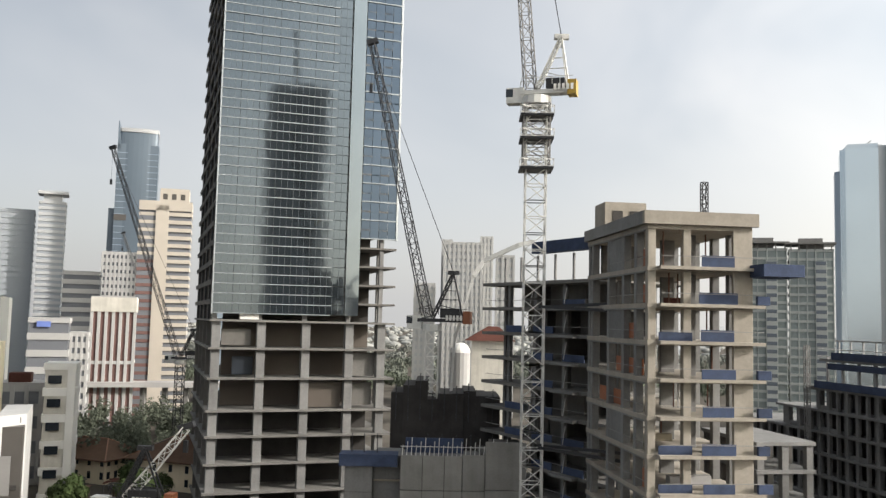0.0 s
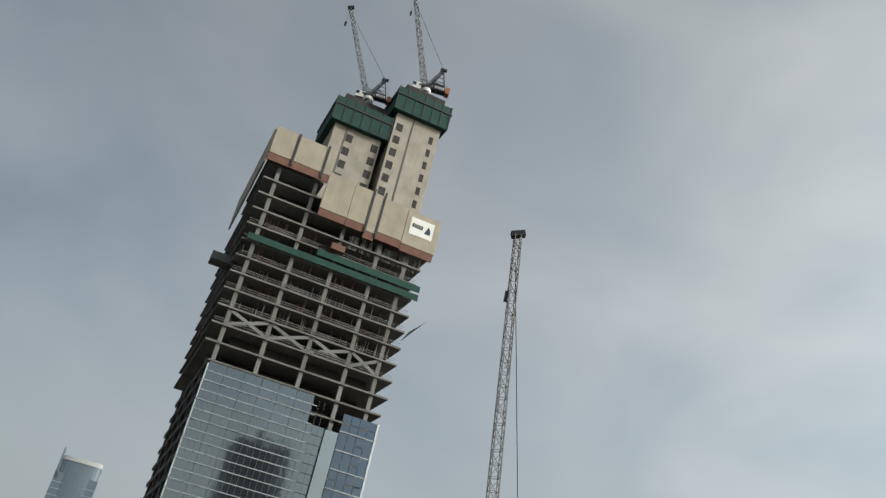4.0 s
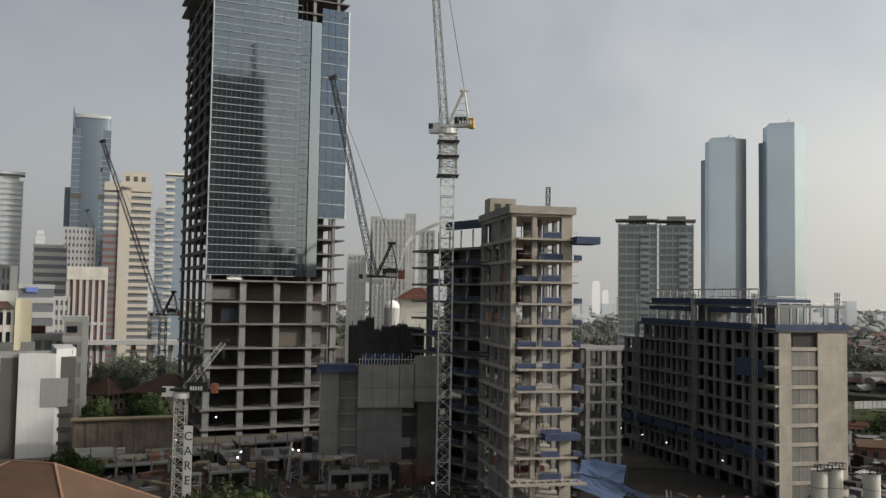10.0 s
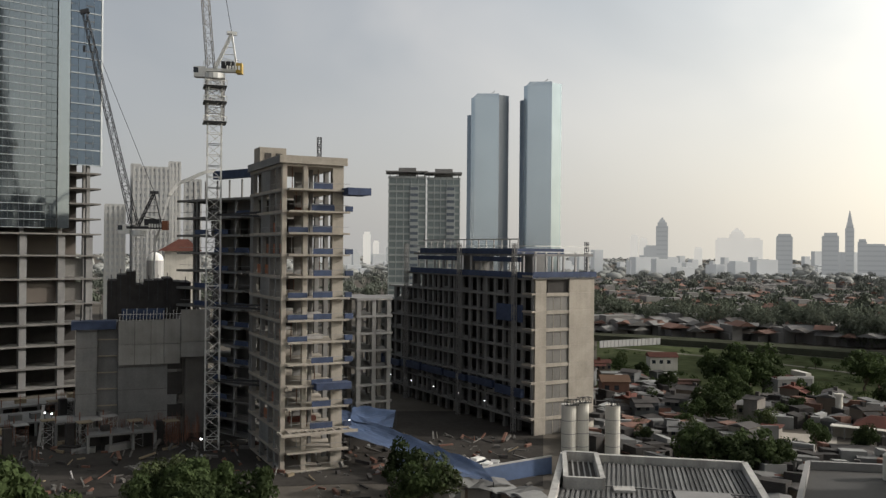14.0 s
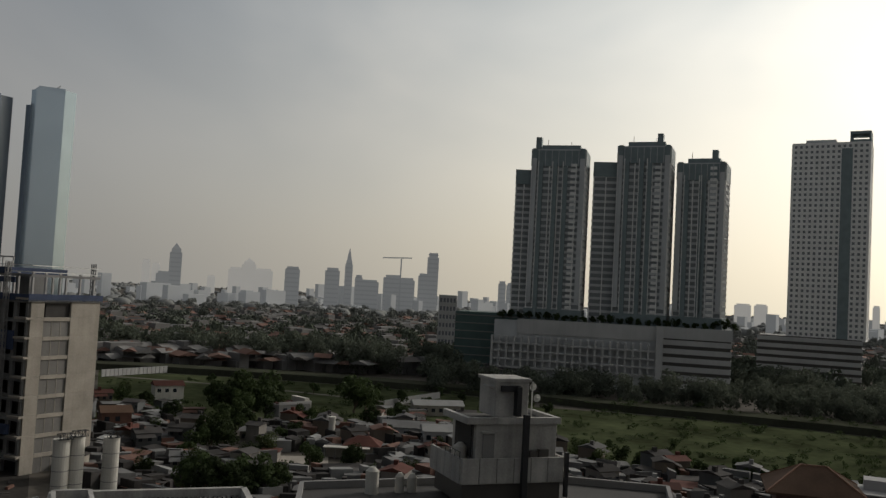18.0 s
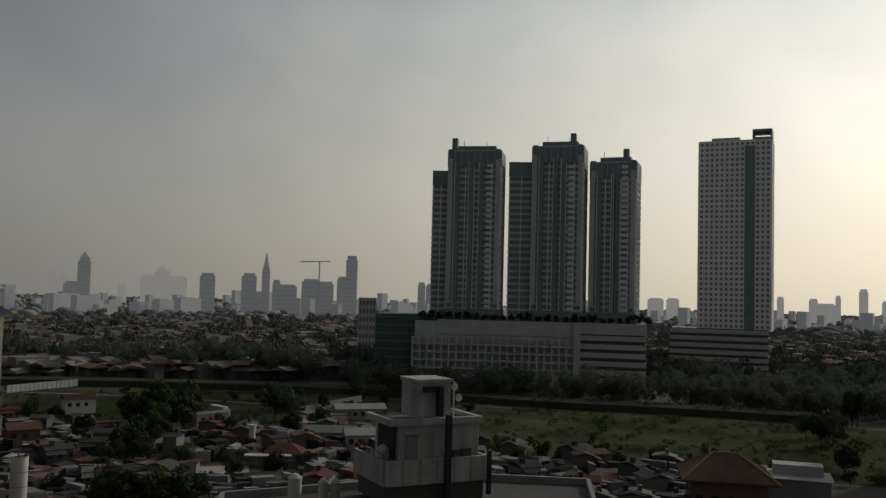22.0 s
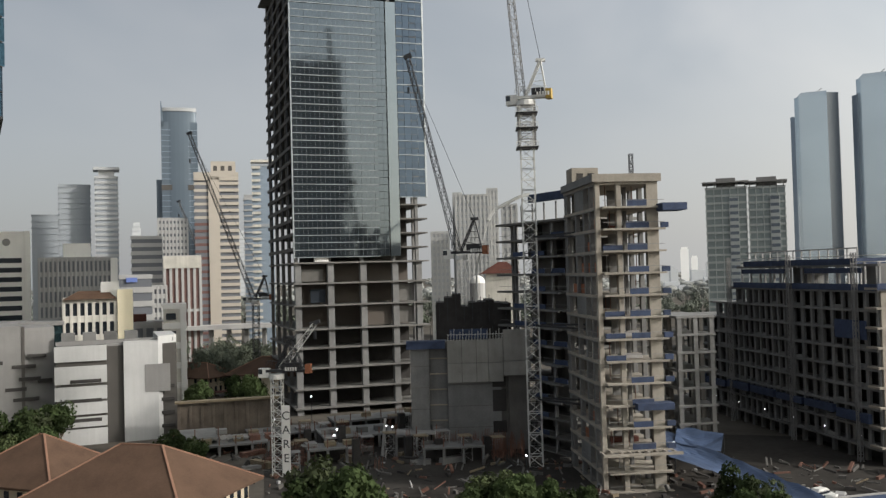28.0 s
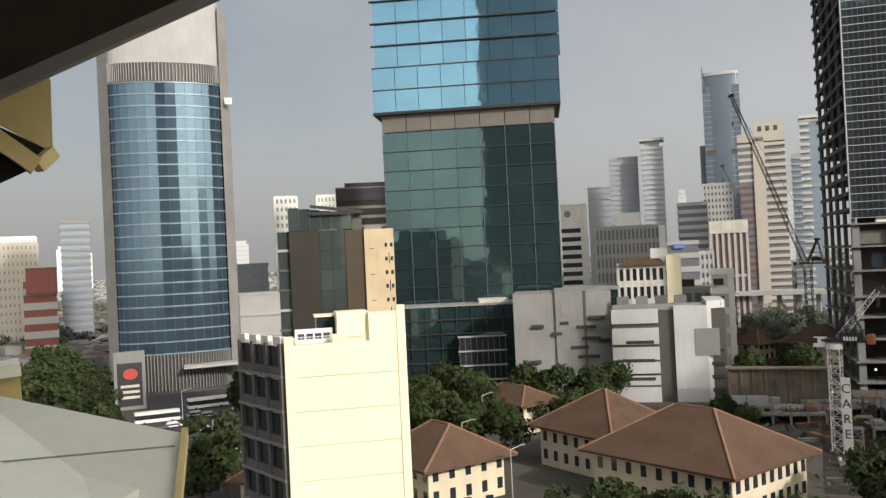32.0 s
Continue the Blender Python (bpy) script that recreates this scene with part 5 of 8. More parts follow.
    for k in range(8):
        block("netted_slab", -62.3, 9.7, 3.4 + 3.5 * k, -34.0, 10.2, 3.8 + 3.5 * k, GREY, pod)
    east = thing("parking_deck", pol(65.75, 376), -65.8, "open parking deck with white bands", "building")
    block("mass", -13.8, 2, 0, 13.8, 34, 26.5, CHARCOAL, east)
    for k in range(6):
        block("deck_band", -14.1, 1.2, 2.5 + 3.6 * k, 14.1, 34.5, 4.6 + 3.6 * k, P_W, east)
    block("top_band", -14.3, 1.0, 23.2, 14.3, 34.6, 27.9, P_W, east)
    w = 470 * math.tan(radians(4.27))
    wt = city_tower("white_gridded_tower", 73.2, 470, w, 18, 121.7, "white gridded apartment tower with framed roof", R_CORE, R_PIER, 36, bh=0.5, z0=25.0, pier=R_PIER, piers=14, pw=1.25, rot=-6)
    block("recess", 5.0, -0.85, 0, 10.0, -0.4, 94, R_CAP, wt)
    rf = Shape()
    x0, x1 = w / 2 - 9, w / 2 + 0.4
    for x in (x0, x1 - 0.8):
        rf.box(x, 0, 96.7, x + 0.8, 12, 102.6)
    rf.box(x0, 0, 101.2, x1, 12, 102.6)
    rf.box(x0, 0, 96.7, x1, 12, 98.5)
    part("roof_frame", rf, R_CAP, wt)
    block("roof_house", -12, 3, 96.7, 2, 12, 99.3, R_BAND, wt)
    wp = thing("deck_podium", pol(72.3, 462), -72.3, "white banded parking podium", "building")
    block("mass", -23.5, 2, 0, 23.5, 30, 25, CHARCOAL, wp)
    for k in range(7):
        block("deck_band", -23.8, 1, 1.6 + 3.5 * k, 23.8, 30.4, 3.6 + 3.5 * k, P_W, wp)
    # pale apartment blocks behind the near building
    for a, w, z, d in ((84.9, 10.6, 62.2, 210), (87.2, 7.0, 63.5, 207), (90.9, 18.6, 67.6, 204)):
        rb = city_tower("pale_apartment_block", a, d, w, 22, z, "pale apartment block with deep-set windows", R_CORE, APT_PALE, 21, bh=0.62, pier=APT_PALE, piers=int(w / 1.7), pw=0.85)
        block("roof_house", -w / 4, 2, z, w / 4, 8, z + 3.2, GREY_PALE, rb)
    tr = thing("roof_turret", (*pol(84.14, 208), 62.2), -84.1, "tapered turret on the apartment roof", "turret")
    part("turret", Shape().prism([(-1.5, -1.5), (1.5, -1.5), (1.5, 1.5), (-1.5, 1.5)], 0, 4.6, [(-0.9, -0.9), (0.9, -0.9), (0.9, 0.9), (-0.9, 0.9)]), GREY, tr)
    part("cap", Shape().box(-1.3, -1.3, 4.6, 1.3, 1.3, 5.2), GREY, tr)
    for k in range(2):
        single("aerial", Shape().beam((0, 0, 0), (0, 0, 14), 0.18), DARK_METAL, (*pol(90.1 + 0.5 * k, 206), 67.6), 0, "thin steel roof aerial", "aerial")
    fs = thing("parking_stair", pol(83.06, 215), -85.2, "open concrete stair frame", "building")
    for k in range(10):
        block("landing", -3, 0, 1 + 2.9 * k, 2.5, 6, 1.8 + 2.9 * k, GREY, fs)
    block("post", 2.0, 0, 0, 2.5, 6, 29.5, GREY, fs)
    # near neighbour: long stone side wall, upper block and a glazed wing running towards the eye
    nb = thing("stone_clad_building", (55.98, 3.61, 0.3), -71.31, "pale stone-clad building with projecting glazed wing", "building")
    ST = material("stone_cladding", (0.7, 0.69, 0.655), 0.8, vary=0.22, scale=0.5, fine=2.0, streak=0.5, rnd=0.25)
    rng = random.Random(17)
    block("lower_mass", 0.75, -17.0, 0, 14, 3.0, 33.3, GREY, nb)
    # stone slabs of the side wall, course by course
    for k in range(12):
        z = 33.4 - 1.25 * (k + 1)
        y = -17.0 - (0.9 if k % 2 else 0.0)
        while y < 2.9:
            y0, y1 = max(-17.0, y), min(3.0, y + 1.85)
            if y1 - y0 > 0.2 and not (-4.3 < y1 and y0 < 0.15 and 27.4 < z + 1.2 and z < 31.9) and not (-8.9 < y1 and y0 < -5.6 and 32.2 < z + 1.2 and z < 33.0):
                block("stone_slab", 0.6, y0 + 0.02, z + 0.02, 0.76, y1 - 0.02, z + 1.23, ST, nb)
            y += 1.87
    block("tall_window", 0.68, -4.15, 27.5, 0.9, 0.0, 31.8, GLASS_DARK, nb)
    for k in range(4):
        block("window_rail", 0.62, -4.15, 27.9 + 1.1 * k, 0.7, 0.0, 27.98 + 1.1 * k, DARK_METAL, nb)
    block("slot_window", 0.66, -8.8, 32.35, 0.9, -5.8, 32.9, GLASS_DARK, nb)
    block("ledge", 0.35, -4.6, 32.75, 0.65, 0.6, 32.88, GREY, nb)
    block("downpipe", 0.42, -11.6, 14, 0.66, -11.3, 33.6, CHARCOAL, nb)
    for k in range(4):
        block("wall_slot", 0.5, -16.6, 28.6 - 1.9 * k, 0.62, -13.0, 28.75 - 1.9 * k, CHARCOAL, nb)
    block("rear_mass", 0.4, 3.0, 0, 14, 9.7, 33.5, GREY, nb)
    block("rear_window", 0.3, 4.2, 29.0, 0.5, 6.4, 33.2, GLASS_DARK, nb)
    block("shadow_gap", 1.2, -17.0, 33.4, 14, 9.4, 35.2, CHARCOAL, nb)
    block("fascia", 0.1, 0.0, 33.4, 1.2, 9.7, 34.3, CHARCOAL, nb)
    block("upper_block", 0.0, 0.0, 34.3, 14, 12, 39.9, ST, nb)
    block("roof_coping", -0.15, -0.15, 39.9, 14.2, 12.2, 40.1, ST, nb)
    block("strip_window", -0.06, 0.9, 38.0, 0.06, 9.0, 39.35, GLASS_DARK, nb)
    block("stacked_window", -0.06, 0.1, 34.7, 0.06, 4.8, 36.8, GLASS_DARK, nb)
    for k in range(3):
        block("window_blind", -0.1, 0.3, 35.0 + 0.65 * k, -0.04, 4.6, 35.3 + 0.65 * k, GREY, nb)
    for k in range(3):
        block("louvre", 1.2, -0.08, 38.55 + 0.18 * k, 9.0, 0.05, 38.65 + 0.18 * k, CHARCOAL, nb)
    gbx = block("glazed_wing", -0.9, -17.0, 35.1, 9.0, -5.9, 38.1, GLASS_DARK, nb, "projecting dark glazed wing with slanted struts")
    block("wing_rim", -1.15, -17.2, 38.1, 9.2, -5.6, 38.3, ST, nb)
    block("wing_rim", -1.15, -17.2, 34.85, 9.2, -5.6, 35.1, ST, nb)
    block("wing_post", -1.12, -6.1, 35.1, -0.8, -5.7, 38.1, ST, nb)
    for k in range(8):
        y = -6.8 - 1.3 * k
        part("slanted_strut", Shape().beam((-1.0, y, 35.1), (-1.0, y + (0.55 if k % 2 else -0.35), 38.1), 0.09), GREY, nb)
    # rooftop plant house on the neighbouring roof
    sh = thing("rooftop_plant_house", (52.51, 42.14, 20.9), -28.19, "weathered white rooftop plant house in two tiers", "plant house")
    block("base_shaft", 0.3, 0.3, 0, 8.8, 6.3, 1.9, CHARCOAL, sh)
    for k in range(6):
        block("skirt_panel", 1.48 * k, -0.12, 1.6, 1.48 * k + 1.44, 0.12, 3.5, SHED_WHITE, sh)
    for k in range(4):
        block("skirt_panel", -0.12, 0.14 + 1.6 * k, 1.6, 0.12, 1.7 + 1.6 * k, 3.5, SHED_WHITE, sh)
    block("skirt_floor", 0.1, 0.1, 1.5, 8.9, 6.5, 2.6, SHED_WHITE, sh)
    block("skirt_panel", 8.76, 0.1, 1.6, 8.98, 6.5, 3.5, SHED_WHITE, sh)
    rl3 = Shape()
    for k in range(7):
        rl3.beam((-0.05, 0.3 + k, 3.5), (-0.05, 0.3 + k, 4.0), 0.05)
    rl3.beam((-0.05, 0.2, 4.0), (-0.05, 6.4, 4.0), 0.05)
    part("skirt_rail", rl3, DARK_METAL, sh)
    block("main_box", 1.3, 0.5, 2.6, 8.4, 5.3, 6.2, SHED_WHITE, sh)
    block("main_rim", 0.4, 0.2, 6.1, 8.6, 0.6, 6.6, SHED_WHITE, sh)
    block("main_rim", 0.4, 0.6, 6.1, 0.8, 5.4, 6.6, SHED_WHITE, sh)
    block("main_rim", 8.2, 0.6, 6.1, 8.6, 5.4, 6.6, SHED_WHITE, sh)
    block("main_roof", 0.8, 0.6, 6.05, 8.2, 5.3, 6.25, ROOF_DARK, sh)
    block("recess", 1.22, 1.2, 3.4, 1.34, 4.6, 6.0, INTERIOR, sh)
    block("door", 1.9, 0.42, 3.0, 2.9, 0.52, 5.3, GREY, sh, "grey plank door")
    block("door_hood", 1.7, 0.2, 5.4, 3.1, 0.55, 5.55, SHED_WHITE, sh)
    block("cooler_unit", 5.9, 0.15, 3.3, 6.6, 0.5, 4.0, CHARCOAL, sh)
    block("cooler_unit", 6.7, 0.15, 3.2, 7.6, 0.5, 4.1, CHARCOAL, sh)
    block("head_box", 3.0, 0.85, 6.6, 5.9, 4.0, 9.35, SHED_WHITE, sh)
    block("head_roof", 2.85, 0.7, 9.35, 6.05, 4.15, 9.6, SHED_WHITE, sh)
    block("head_hood", 2.55, 1.2, 8.8, 3.0, 2.4, 8.95, SHED_WHITE, sh)
    pp = Shape()
    pp.box(5.0, -0.5, 0.4, 5.45, -0.12, 6.9)
    pp.box(4.6, 0.2, 6.7, 5.0, 0.84, 9.0)
    pp.box(3.4, 0.5, 8.6, 5.0, 0.84, 9.05)
    pp.box(8.9, -0.3, 0.4, 9.2, 0.0, 3.9)
    part("duct", pp, DARK_METAL, sh, "black vertical duct")
    part("water_tank", Shape().cyl(0.75, 2.2, 0.55, 2.6, 4.1, 16).cyl(0.75, 2.2, 0.55, 4.1, 4.4, 16, 0.2), WHITE_OLD, sh)
    ld = Shape()
    for k in range(8):
        ld.beam((1.15, 0.7, 3.2 + 0.35 * k), (1.15, 1.1, 3.2 + 0.35 * k), 0.04)
    ld.beam((1.15, 0.7, 2.6), (1.15, 0.7, 6.6), 0.05)
    ld.beam((1.15, 1.1, 2.6), (1.15, 1.1, 6.6), 0.05)
    part("ladder", ld, DARK_METAL, sh)
    part("aerial_pole", Shape().beam((6.6, 1.6, 6.2), (6.6, 1.6, 9.3), 0.09), STEEL_WHITE, sh)
    for dx, z in ((0.0, 8.9), (0.4, 8.0)):
        part("dish", Shape().add([(6.6 + dx + 0.32 * math.cos(a), 1.5, z + 0.32 * math.sin(a)) for a in [6.283 * i / 14 for i in range(14)]] + [(6.6 + dx, 1.66, z)], [(i, (i + 1) % 14, 14) for i in range(14)] + [((i + 1) % 14, i, 14) for i in range(14)]), STEEL_WHITE, sh)
    for az, d, r, h in ((45.5, 71.2, 0.55, 1.8), (47.3, 71.9, 0.38, 1.3), (48.1, 72.3, 0.4, 1.2)):
        t2 = thing("roof_water_tank", (*pol(az, d), 20.6), 0, "stained pale roof water tank", "water tank", "roof water tanks")
        part("drum", Shape().cyl(0, 0, r, 0, h, 16), WHITE_OLD, t2)
        part("lid", Shape().cyl(0, 0, r, h, h + 0.3, 16, r * 0.4), WHITE_OLD, t2)
    roof = thing("neighbour_flat_roof", (0, 0, 0), 0, "dark flat roof with light parapet below the plant house", "roof")
    q = [pol(40.04, 52), pol(66.33, 52), pol(64.38, 80), pol(56.73, 80), pol(48.6, 75), pol(41, 72)]
    part("roof_body", Shape().prism(q, 0, 20.6), ROOF_DARK, roof)
    for a, b in zip(q, q[1:] + q[:1]):
        part("parapet", Shape().beam((*a, 20.9), (*b, 20.9), 0.35, 0.6), GREY, roof)
    rl = thing("ribbed_metal_roof", (0, 0, 0), 0, "ribbed grey sheet roof with pale gutter edge", "roof")
    q = [pol(24.35, 48), pol(41.86, 48), pol(37.36, 75), pol(26.14, 74.4)]
    part("roof_body", Shape().prism(q, 0, 19.2), GREY, rl)
    for k in range(40):
        a, b = Vector(q[0]).lerp(Vector(q[1]), (k + 0.5) / 40), Vector(q[3]).lerp(Vector(q[2]), (k + 0.5) / 40)
        part("roof_rib", Shape().beam((*a, 19.3), (*b, 19.3), 0.2, 0.2), ZINC, rl)
    for a, b in zip(q[1:], q[2:] + q[:1]):
        part("gutter", Shape().beam((*a, 19.55), (*b, 19.55), 0.5, 0.9), SHED_WHITE, rl)
    part("seam_strip", Shape().beam((*pol(28.79, 66.5), 19.42), (*pol(38.37, 67), 19.42), 0.3, 0.08), ZINC, rl)
    part("grey_mat", Shape().beam((*pol(33.21, 65.0), 19.45), (*pol(36.71, 65.6), 19.45), 2.4, 0.08), GREY, rl)
    part("vent_plate", Shape().beam((*pol(29.37, 65.4), 19.5), (*pol(30.72, 65.6), 19.5), 1.2, 0.2), SHED_WHITE, rl)
    cb = [Vector(pol(26.19, 73.8)), Vector(pol(28.22, 73.8)), Vector(pol(28.7, 65.5)), Vector(pol(26.29, 65.5))]
    for a, b in zip(cb, cb[1:] + cb[:1]):
        part("light_well_curb", Shape().beam((a.x, a.y, 19.7), (b.x, b.y, 19.7), 0.35, 1.1), SHED_WHITE, rl)
    part("light_well", Shape().prism([tuple(v) for v in (cb[3], cb[2], cb[1], cb[0])], 19.2, 19.42), INTERIOR, rl)
    for k in range(6):
        part("well_beam", Shape().beam((*cb[0].lerp(cb[1], (k + 0.5) / 6), 19.5), (*cb[3].lerp(cb[2], (k + 0.5) / 6), 19.5), 0.12, 0.12), GREY, rl)
    # cement silos
    for a, d, z in ((26.47, 146, 11.6), (27.28, 147, 11.9), (29.27, 148, 11.5)):
        s = thing("cement_silo", pol(a, d), 0, "white cylindrical cement silo", "silo", "cement silos")
        part("drum", Shape().cyl(0, 0, 1.25, 3.0, z, 20), WHITE_OLD, s)
        part("cone", Shape().cyl(0, 0, 0.4, 1.2, 3.0, 20, 1.25), WHITE_OLD, s)
        for k in range(4):
            part("leg", Shape().box(*[(c - 0.12) for c in (math.cos(k * 1.571 + .78), math.sin(k * 1.571 + .78))], 0, *[(c + 0.12) for c in (math.cos(k * 1.571 + .78), math.sin(k * 1.571 + .78))], 3.2), STEEL_WHITE, s)
        for zz in (4.6, 6.8, 9.0):
            part("hoop", Shape().cyl(0, 0, 1.3, zz, zz + 0.12, 20), GREY, s)
        part("top_rail", Shape().lattice((-1.1, -1, z + 0.5), (1.1, -1, z + 0.5), 0.9, 0.6, 0.07, 0.05), DARK_METAL, s)


towers_right()


# ---- west side: glass towers, car park, houses ----
def west_side():
    # teal curtain-wall tower with a set-back belt
    az, d = -35.3, 252
    e = thing("teal_glass_tower", pol(az, d), -az - 4.4, "teal curtain-wall office tower with grey belt storey", "skyscraper", "city towers")
    W, DP = 51.7, 26.0
    zb0, zb1 = 74.2, 79.4
    block("structure", -W / 2 + 1.2, 1.0, 0, W / 2 - 1.2, DP, 150, INTERIOR, e)
    n = 13
    ph = zb0 / n
    for k in range(n):
        for j in range(7):
            x0 = -W / 2 + 0.8 + (W - 1.6) * j / 7
            block("glass_panel", x0 + 0.12, 0.35 if (k + j) % 7 else 0.2, ph * k + 0.15, x0 + (W - 1.6) / 7 - 0.12, 0.8, ph * (k + 1) - 0.15, GLASS_TEAL, e)
        block("transom", -W / 2 + 0.6, 0.0, ph * k - 0.12, W / 2 - 0.6, 0.7, ph * k + 0.12, DARK_METAL, e)
        for j in range(3):
            block("side_panel", W / 2 - 1.0, 1 + DP / 3 * j, ph * k + 0.15, W / 2 - 0.7, DP / 3 * (j + 1) - 0.2, ph * (k + 1) - 0.15, GLASS_TEAL, e)
    ml = Shape()
    for j in range(8):
        x = -W / 2 + 0.8 + (W - 1.6) * j / 7
        ml.box(x - 0.1, 0.05, 0, x + 0.1, 0.4, zb0)
    part("mullion_grid", ml, MULLION_DARK, e)
    for j in range(7):
        x0 = -W / 2 + 0.6 + (W - 1.2) * j / 7
        block("belt_panel", x0 + 0.1, 0.5, zb0 + 0.2, x0 + (W - 1.2) / 7 - 0.1, 1.0, zb1, BELT, e)
    block("belt_edge", -W / 2 - 1.6, -1.2, zb1, W / 2 + 1.2, DP, zb1 + 0.4, DARK_METAL, e)
    k, z = 0, zb1 + 0.6
    while z < 148:
        hh = 6.55
        for j in range(8):
            x0 = -W / 2 - (1.4 if k < 2 else 0.4) + (W + 2.2) * j / 8
            block("upper_panel", x0 + 0.04, -1.0 if k < 2 else -0.4, z + 0.2, x0 + (W + 2.2) / 8 - 0.04, 0.0, z + hh - 0.2, GLASS_TEAL_SKY, e)
        block("upper_transom", -W / 2 - 1.4, -1.2, z - 0.16, W / 2 + 1.2, 0.2, z + 0.16, DARK_METAL, e)
        block("upper_side", W / 2 + 0.2, 0.2, z + 0.2, W / 2 + 1.2, DP, z + hh - 0.2, GLASS_NAVY, e)
        z += hh
        k += 1
    pd = thing("glass_podium", pol(-36.05, 238), 37.2, "low dark glass podium of the office tower", "building")
    block("mass", -19.3, 1, 0, 14.6, 11, 23.4, GLASS_TEAL, pd)
    for k in range(6):
        block("ledge", -19.6, 0.4, 3.9 * k + 0.2, 14.9, 1.0, 3.9 * k + 0.5, DARK_METAL, pd)
    for k in range(9):
        block("fin", -19.3 + 4.2 * k, 0.5, 0, -19.05 + 4.2 * k, 1.0, 23.4, DARK_METAL, pd)
    block("roof_edge", -19.6, 0.6, 23.4, 14.9, 11.2, 24.0, GREY, pd)
    block("roof_canopy", 4, 1, 24.0, 12, 10, 25.0, WHITE_OLD, pd)
    block("terrace_room", -2.0, -3.0, 0, 10.5, 1.0, 15.6, GLASS_DARK, pd, "projecting glazed terrace room")
    for k in range(4):
        block("terrace_ledge", -2.4, -3.4, 3.9 * k + 3.4, 10.9, -2.9, 3.9 * k + 3.8, GREY_PALE, pd)
    for k in range(9):
        block("terrace_mullion", -2.0 + 1.55 * k, -3.15, 0, -1.9 + 1.55 * k, -2.95, 15.4, GREY, pd)
    # blue elliptical tower with grey flanks
    az, d = -54.6, 275
    t = thing("blue_curved_tower", pol(az, d), -az, "curved blue glass tower between grey concrete flanks", "skyscraper", "city towers")
    hw = 275 * math.tan(radians(3.5))
    arc = [(hw * math.sin(a), 6.0 - 6.5 * math.cos(a) / 1.0) for a in [radians(-90 + 180 * i / 18) for i in range(19)]]
    part("glass_drum", Shape().prism(arc + [(hw, 24), (-hw, 24)], 12.0, 94.0), GLASS_BLUE, t, "curved blue curtain wall")
    for k in range(24):
        z = 12.0 + 82.0 * k / 23
        part("floor_band", Shape().prism([(x * 1.012, y - 0.25) for x, y in arc] + [(hw, 8), (-hw, 8)], z - 0.2, z + 0.2), BLUE_SPANDREL, t)
    for k in range(19):
        x, y = arc[k]
        block("upright", x - 0.04, y - 0.12, 12, x + 0.04, y + 0.1, 94, MULLION_DARK, t)
    rng = random.Random(3)
    for k in range(22):
        for i in range(6, 18):
            (xa, ya), (xb, yb) = arc[i], arc[i + 1]
            if rng.random() < 0.4:
                z = 12.0 + 82.0 * (k + 0.35) / 23
                part("window_light", Shape().add([(xa, ya - 0.12, z), (xb, yb - 0.12, z), (xb, yb - 0.12, z + 1.5), (xa, ya - 0.12, z + 1.5)], [(0, 1, 2, 3)]), GLASS_BLUE, t)
    for s in (-1, 1):
        lo, hi = hw + 2.6, hw + 1.0
        q0 = [(hw - 0.4, 3), (lo, 7), (lo, 24), (hw - 0.4, 24)] if s > 0 else [(-lo, 7), (-hw + 0.4, 3), (-hw + 0.4, 24), (-lo, 24)]
        part("concrete_flank", Shape().prism(q0, 0, 118), GREY, t, "grey tapered flank wall")
    crown = [(x * 1.0, y) for x, y in arc]
    part("crown_wall", Shape().prism(crown + [(hw, 24), (-hw, 24)], 100, 122), GREY_PALE, t)
    for k in range(52):
        a = radians(-88 + 176 * k / 51)
        x, y = hw * 1.01 * math.sin(a), 6.0 - 6.7 * math.cos(a)
        block("crown_fin", x - 0.1, y - 0.25, 94.4, x + 0.1, y + 0.2, 100.0, GREY_PALE, t)
        block("base_fin", x - 0.12, y - 0.3, 1.0, x + 0.12, y + 0.2, 11.8, GREY, t)
    part("crown_core", Shape().prism([(x * 0.97, y + 0.3) for x, y in arc] + [(hw * .97, 24), (-hw * .97, 24)], 0, 100.2), CHARCOAL, t)
    part("entrance_canopy", Shape().prism([(2, -6), (hw + 8, -3), (hw + 8, 3), (2, 1)], 7.6, 8.4), GREY_PALE, t)
    block("small_logo", hw + 0.8, 2.6, 88.0, hw + 3.0, 2.9, 90.0, WHITE, t)
    sg = thing("advert_totem", pol(-57.42, 250), 59.1, "tall dark advertising totem with red disc", "sign")
    block("frame", -4.0, 0, 0, 4.0, 2.5, 15.6, GREY, sg)
    block("screen", -3.2, -0.12, 1.0, 3.2, 0, 12.6, DARK_METAL, sg, "dark display face")
    part("red_disc", Shape().add([(0.2 + 1.9 * math.cos(a), -0.2, 9.6 + 1.5 * math.sin(a)) for a in [2 * math.pi * i / 20 for i in range(20)]], [tuple(range(20))]), RED, sg)
    for k in range(3):
        block("text_bar", -2.4, -0.2, 6.0 - 1.5 * k, 2.4, -0.13, 6.7 - 1.5 * k, WHITE_OLD, sg)
    # cream slab building with railing on the roof
    c0, c1 = Vector(pol(-47.94, 92)), Vector(pol(-40.03, 93))
    rot = math.degrees(math.atan2(c1.y - c0.y, c1.x - c0.x))
    L = (c1 - c0).length
    y = thing("cream_slab_building", c0, rot, "sunlit plain cream slab building with roof railing", "building")
    top = 28.6
    for k in range(8):
        z0, z1 = 3.6 * k, min(top, 3.6 * (k + 1))
        block("wall_panel", 0.9, -0.02, z0 + 0.03, L - 0.9, 0.4, z1 - 0.03, CREAM, y)
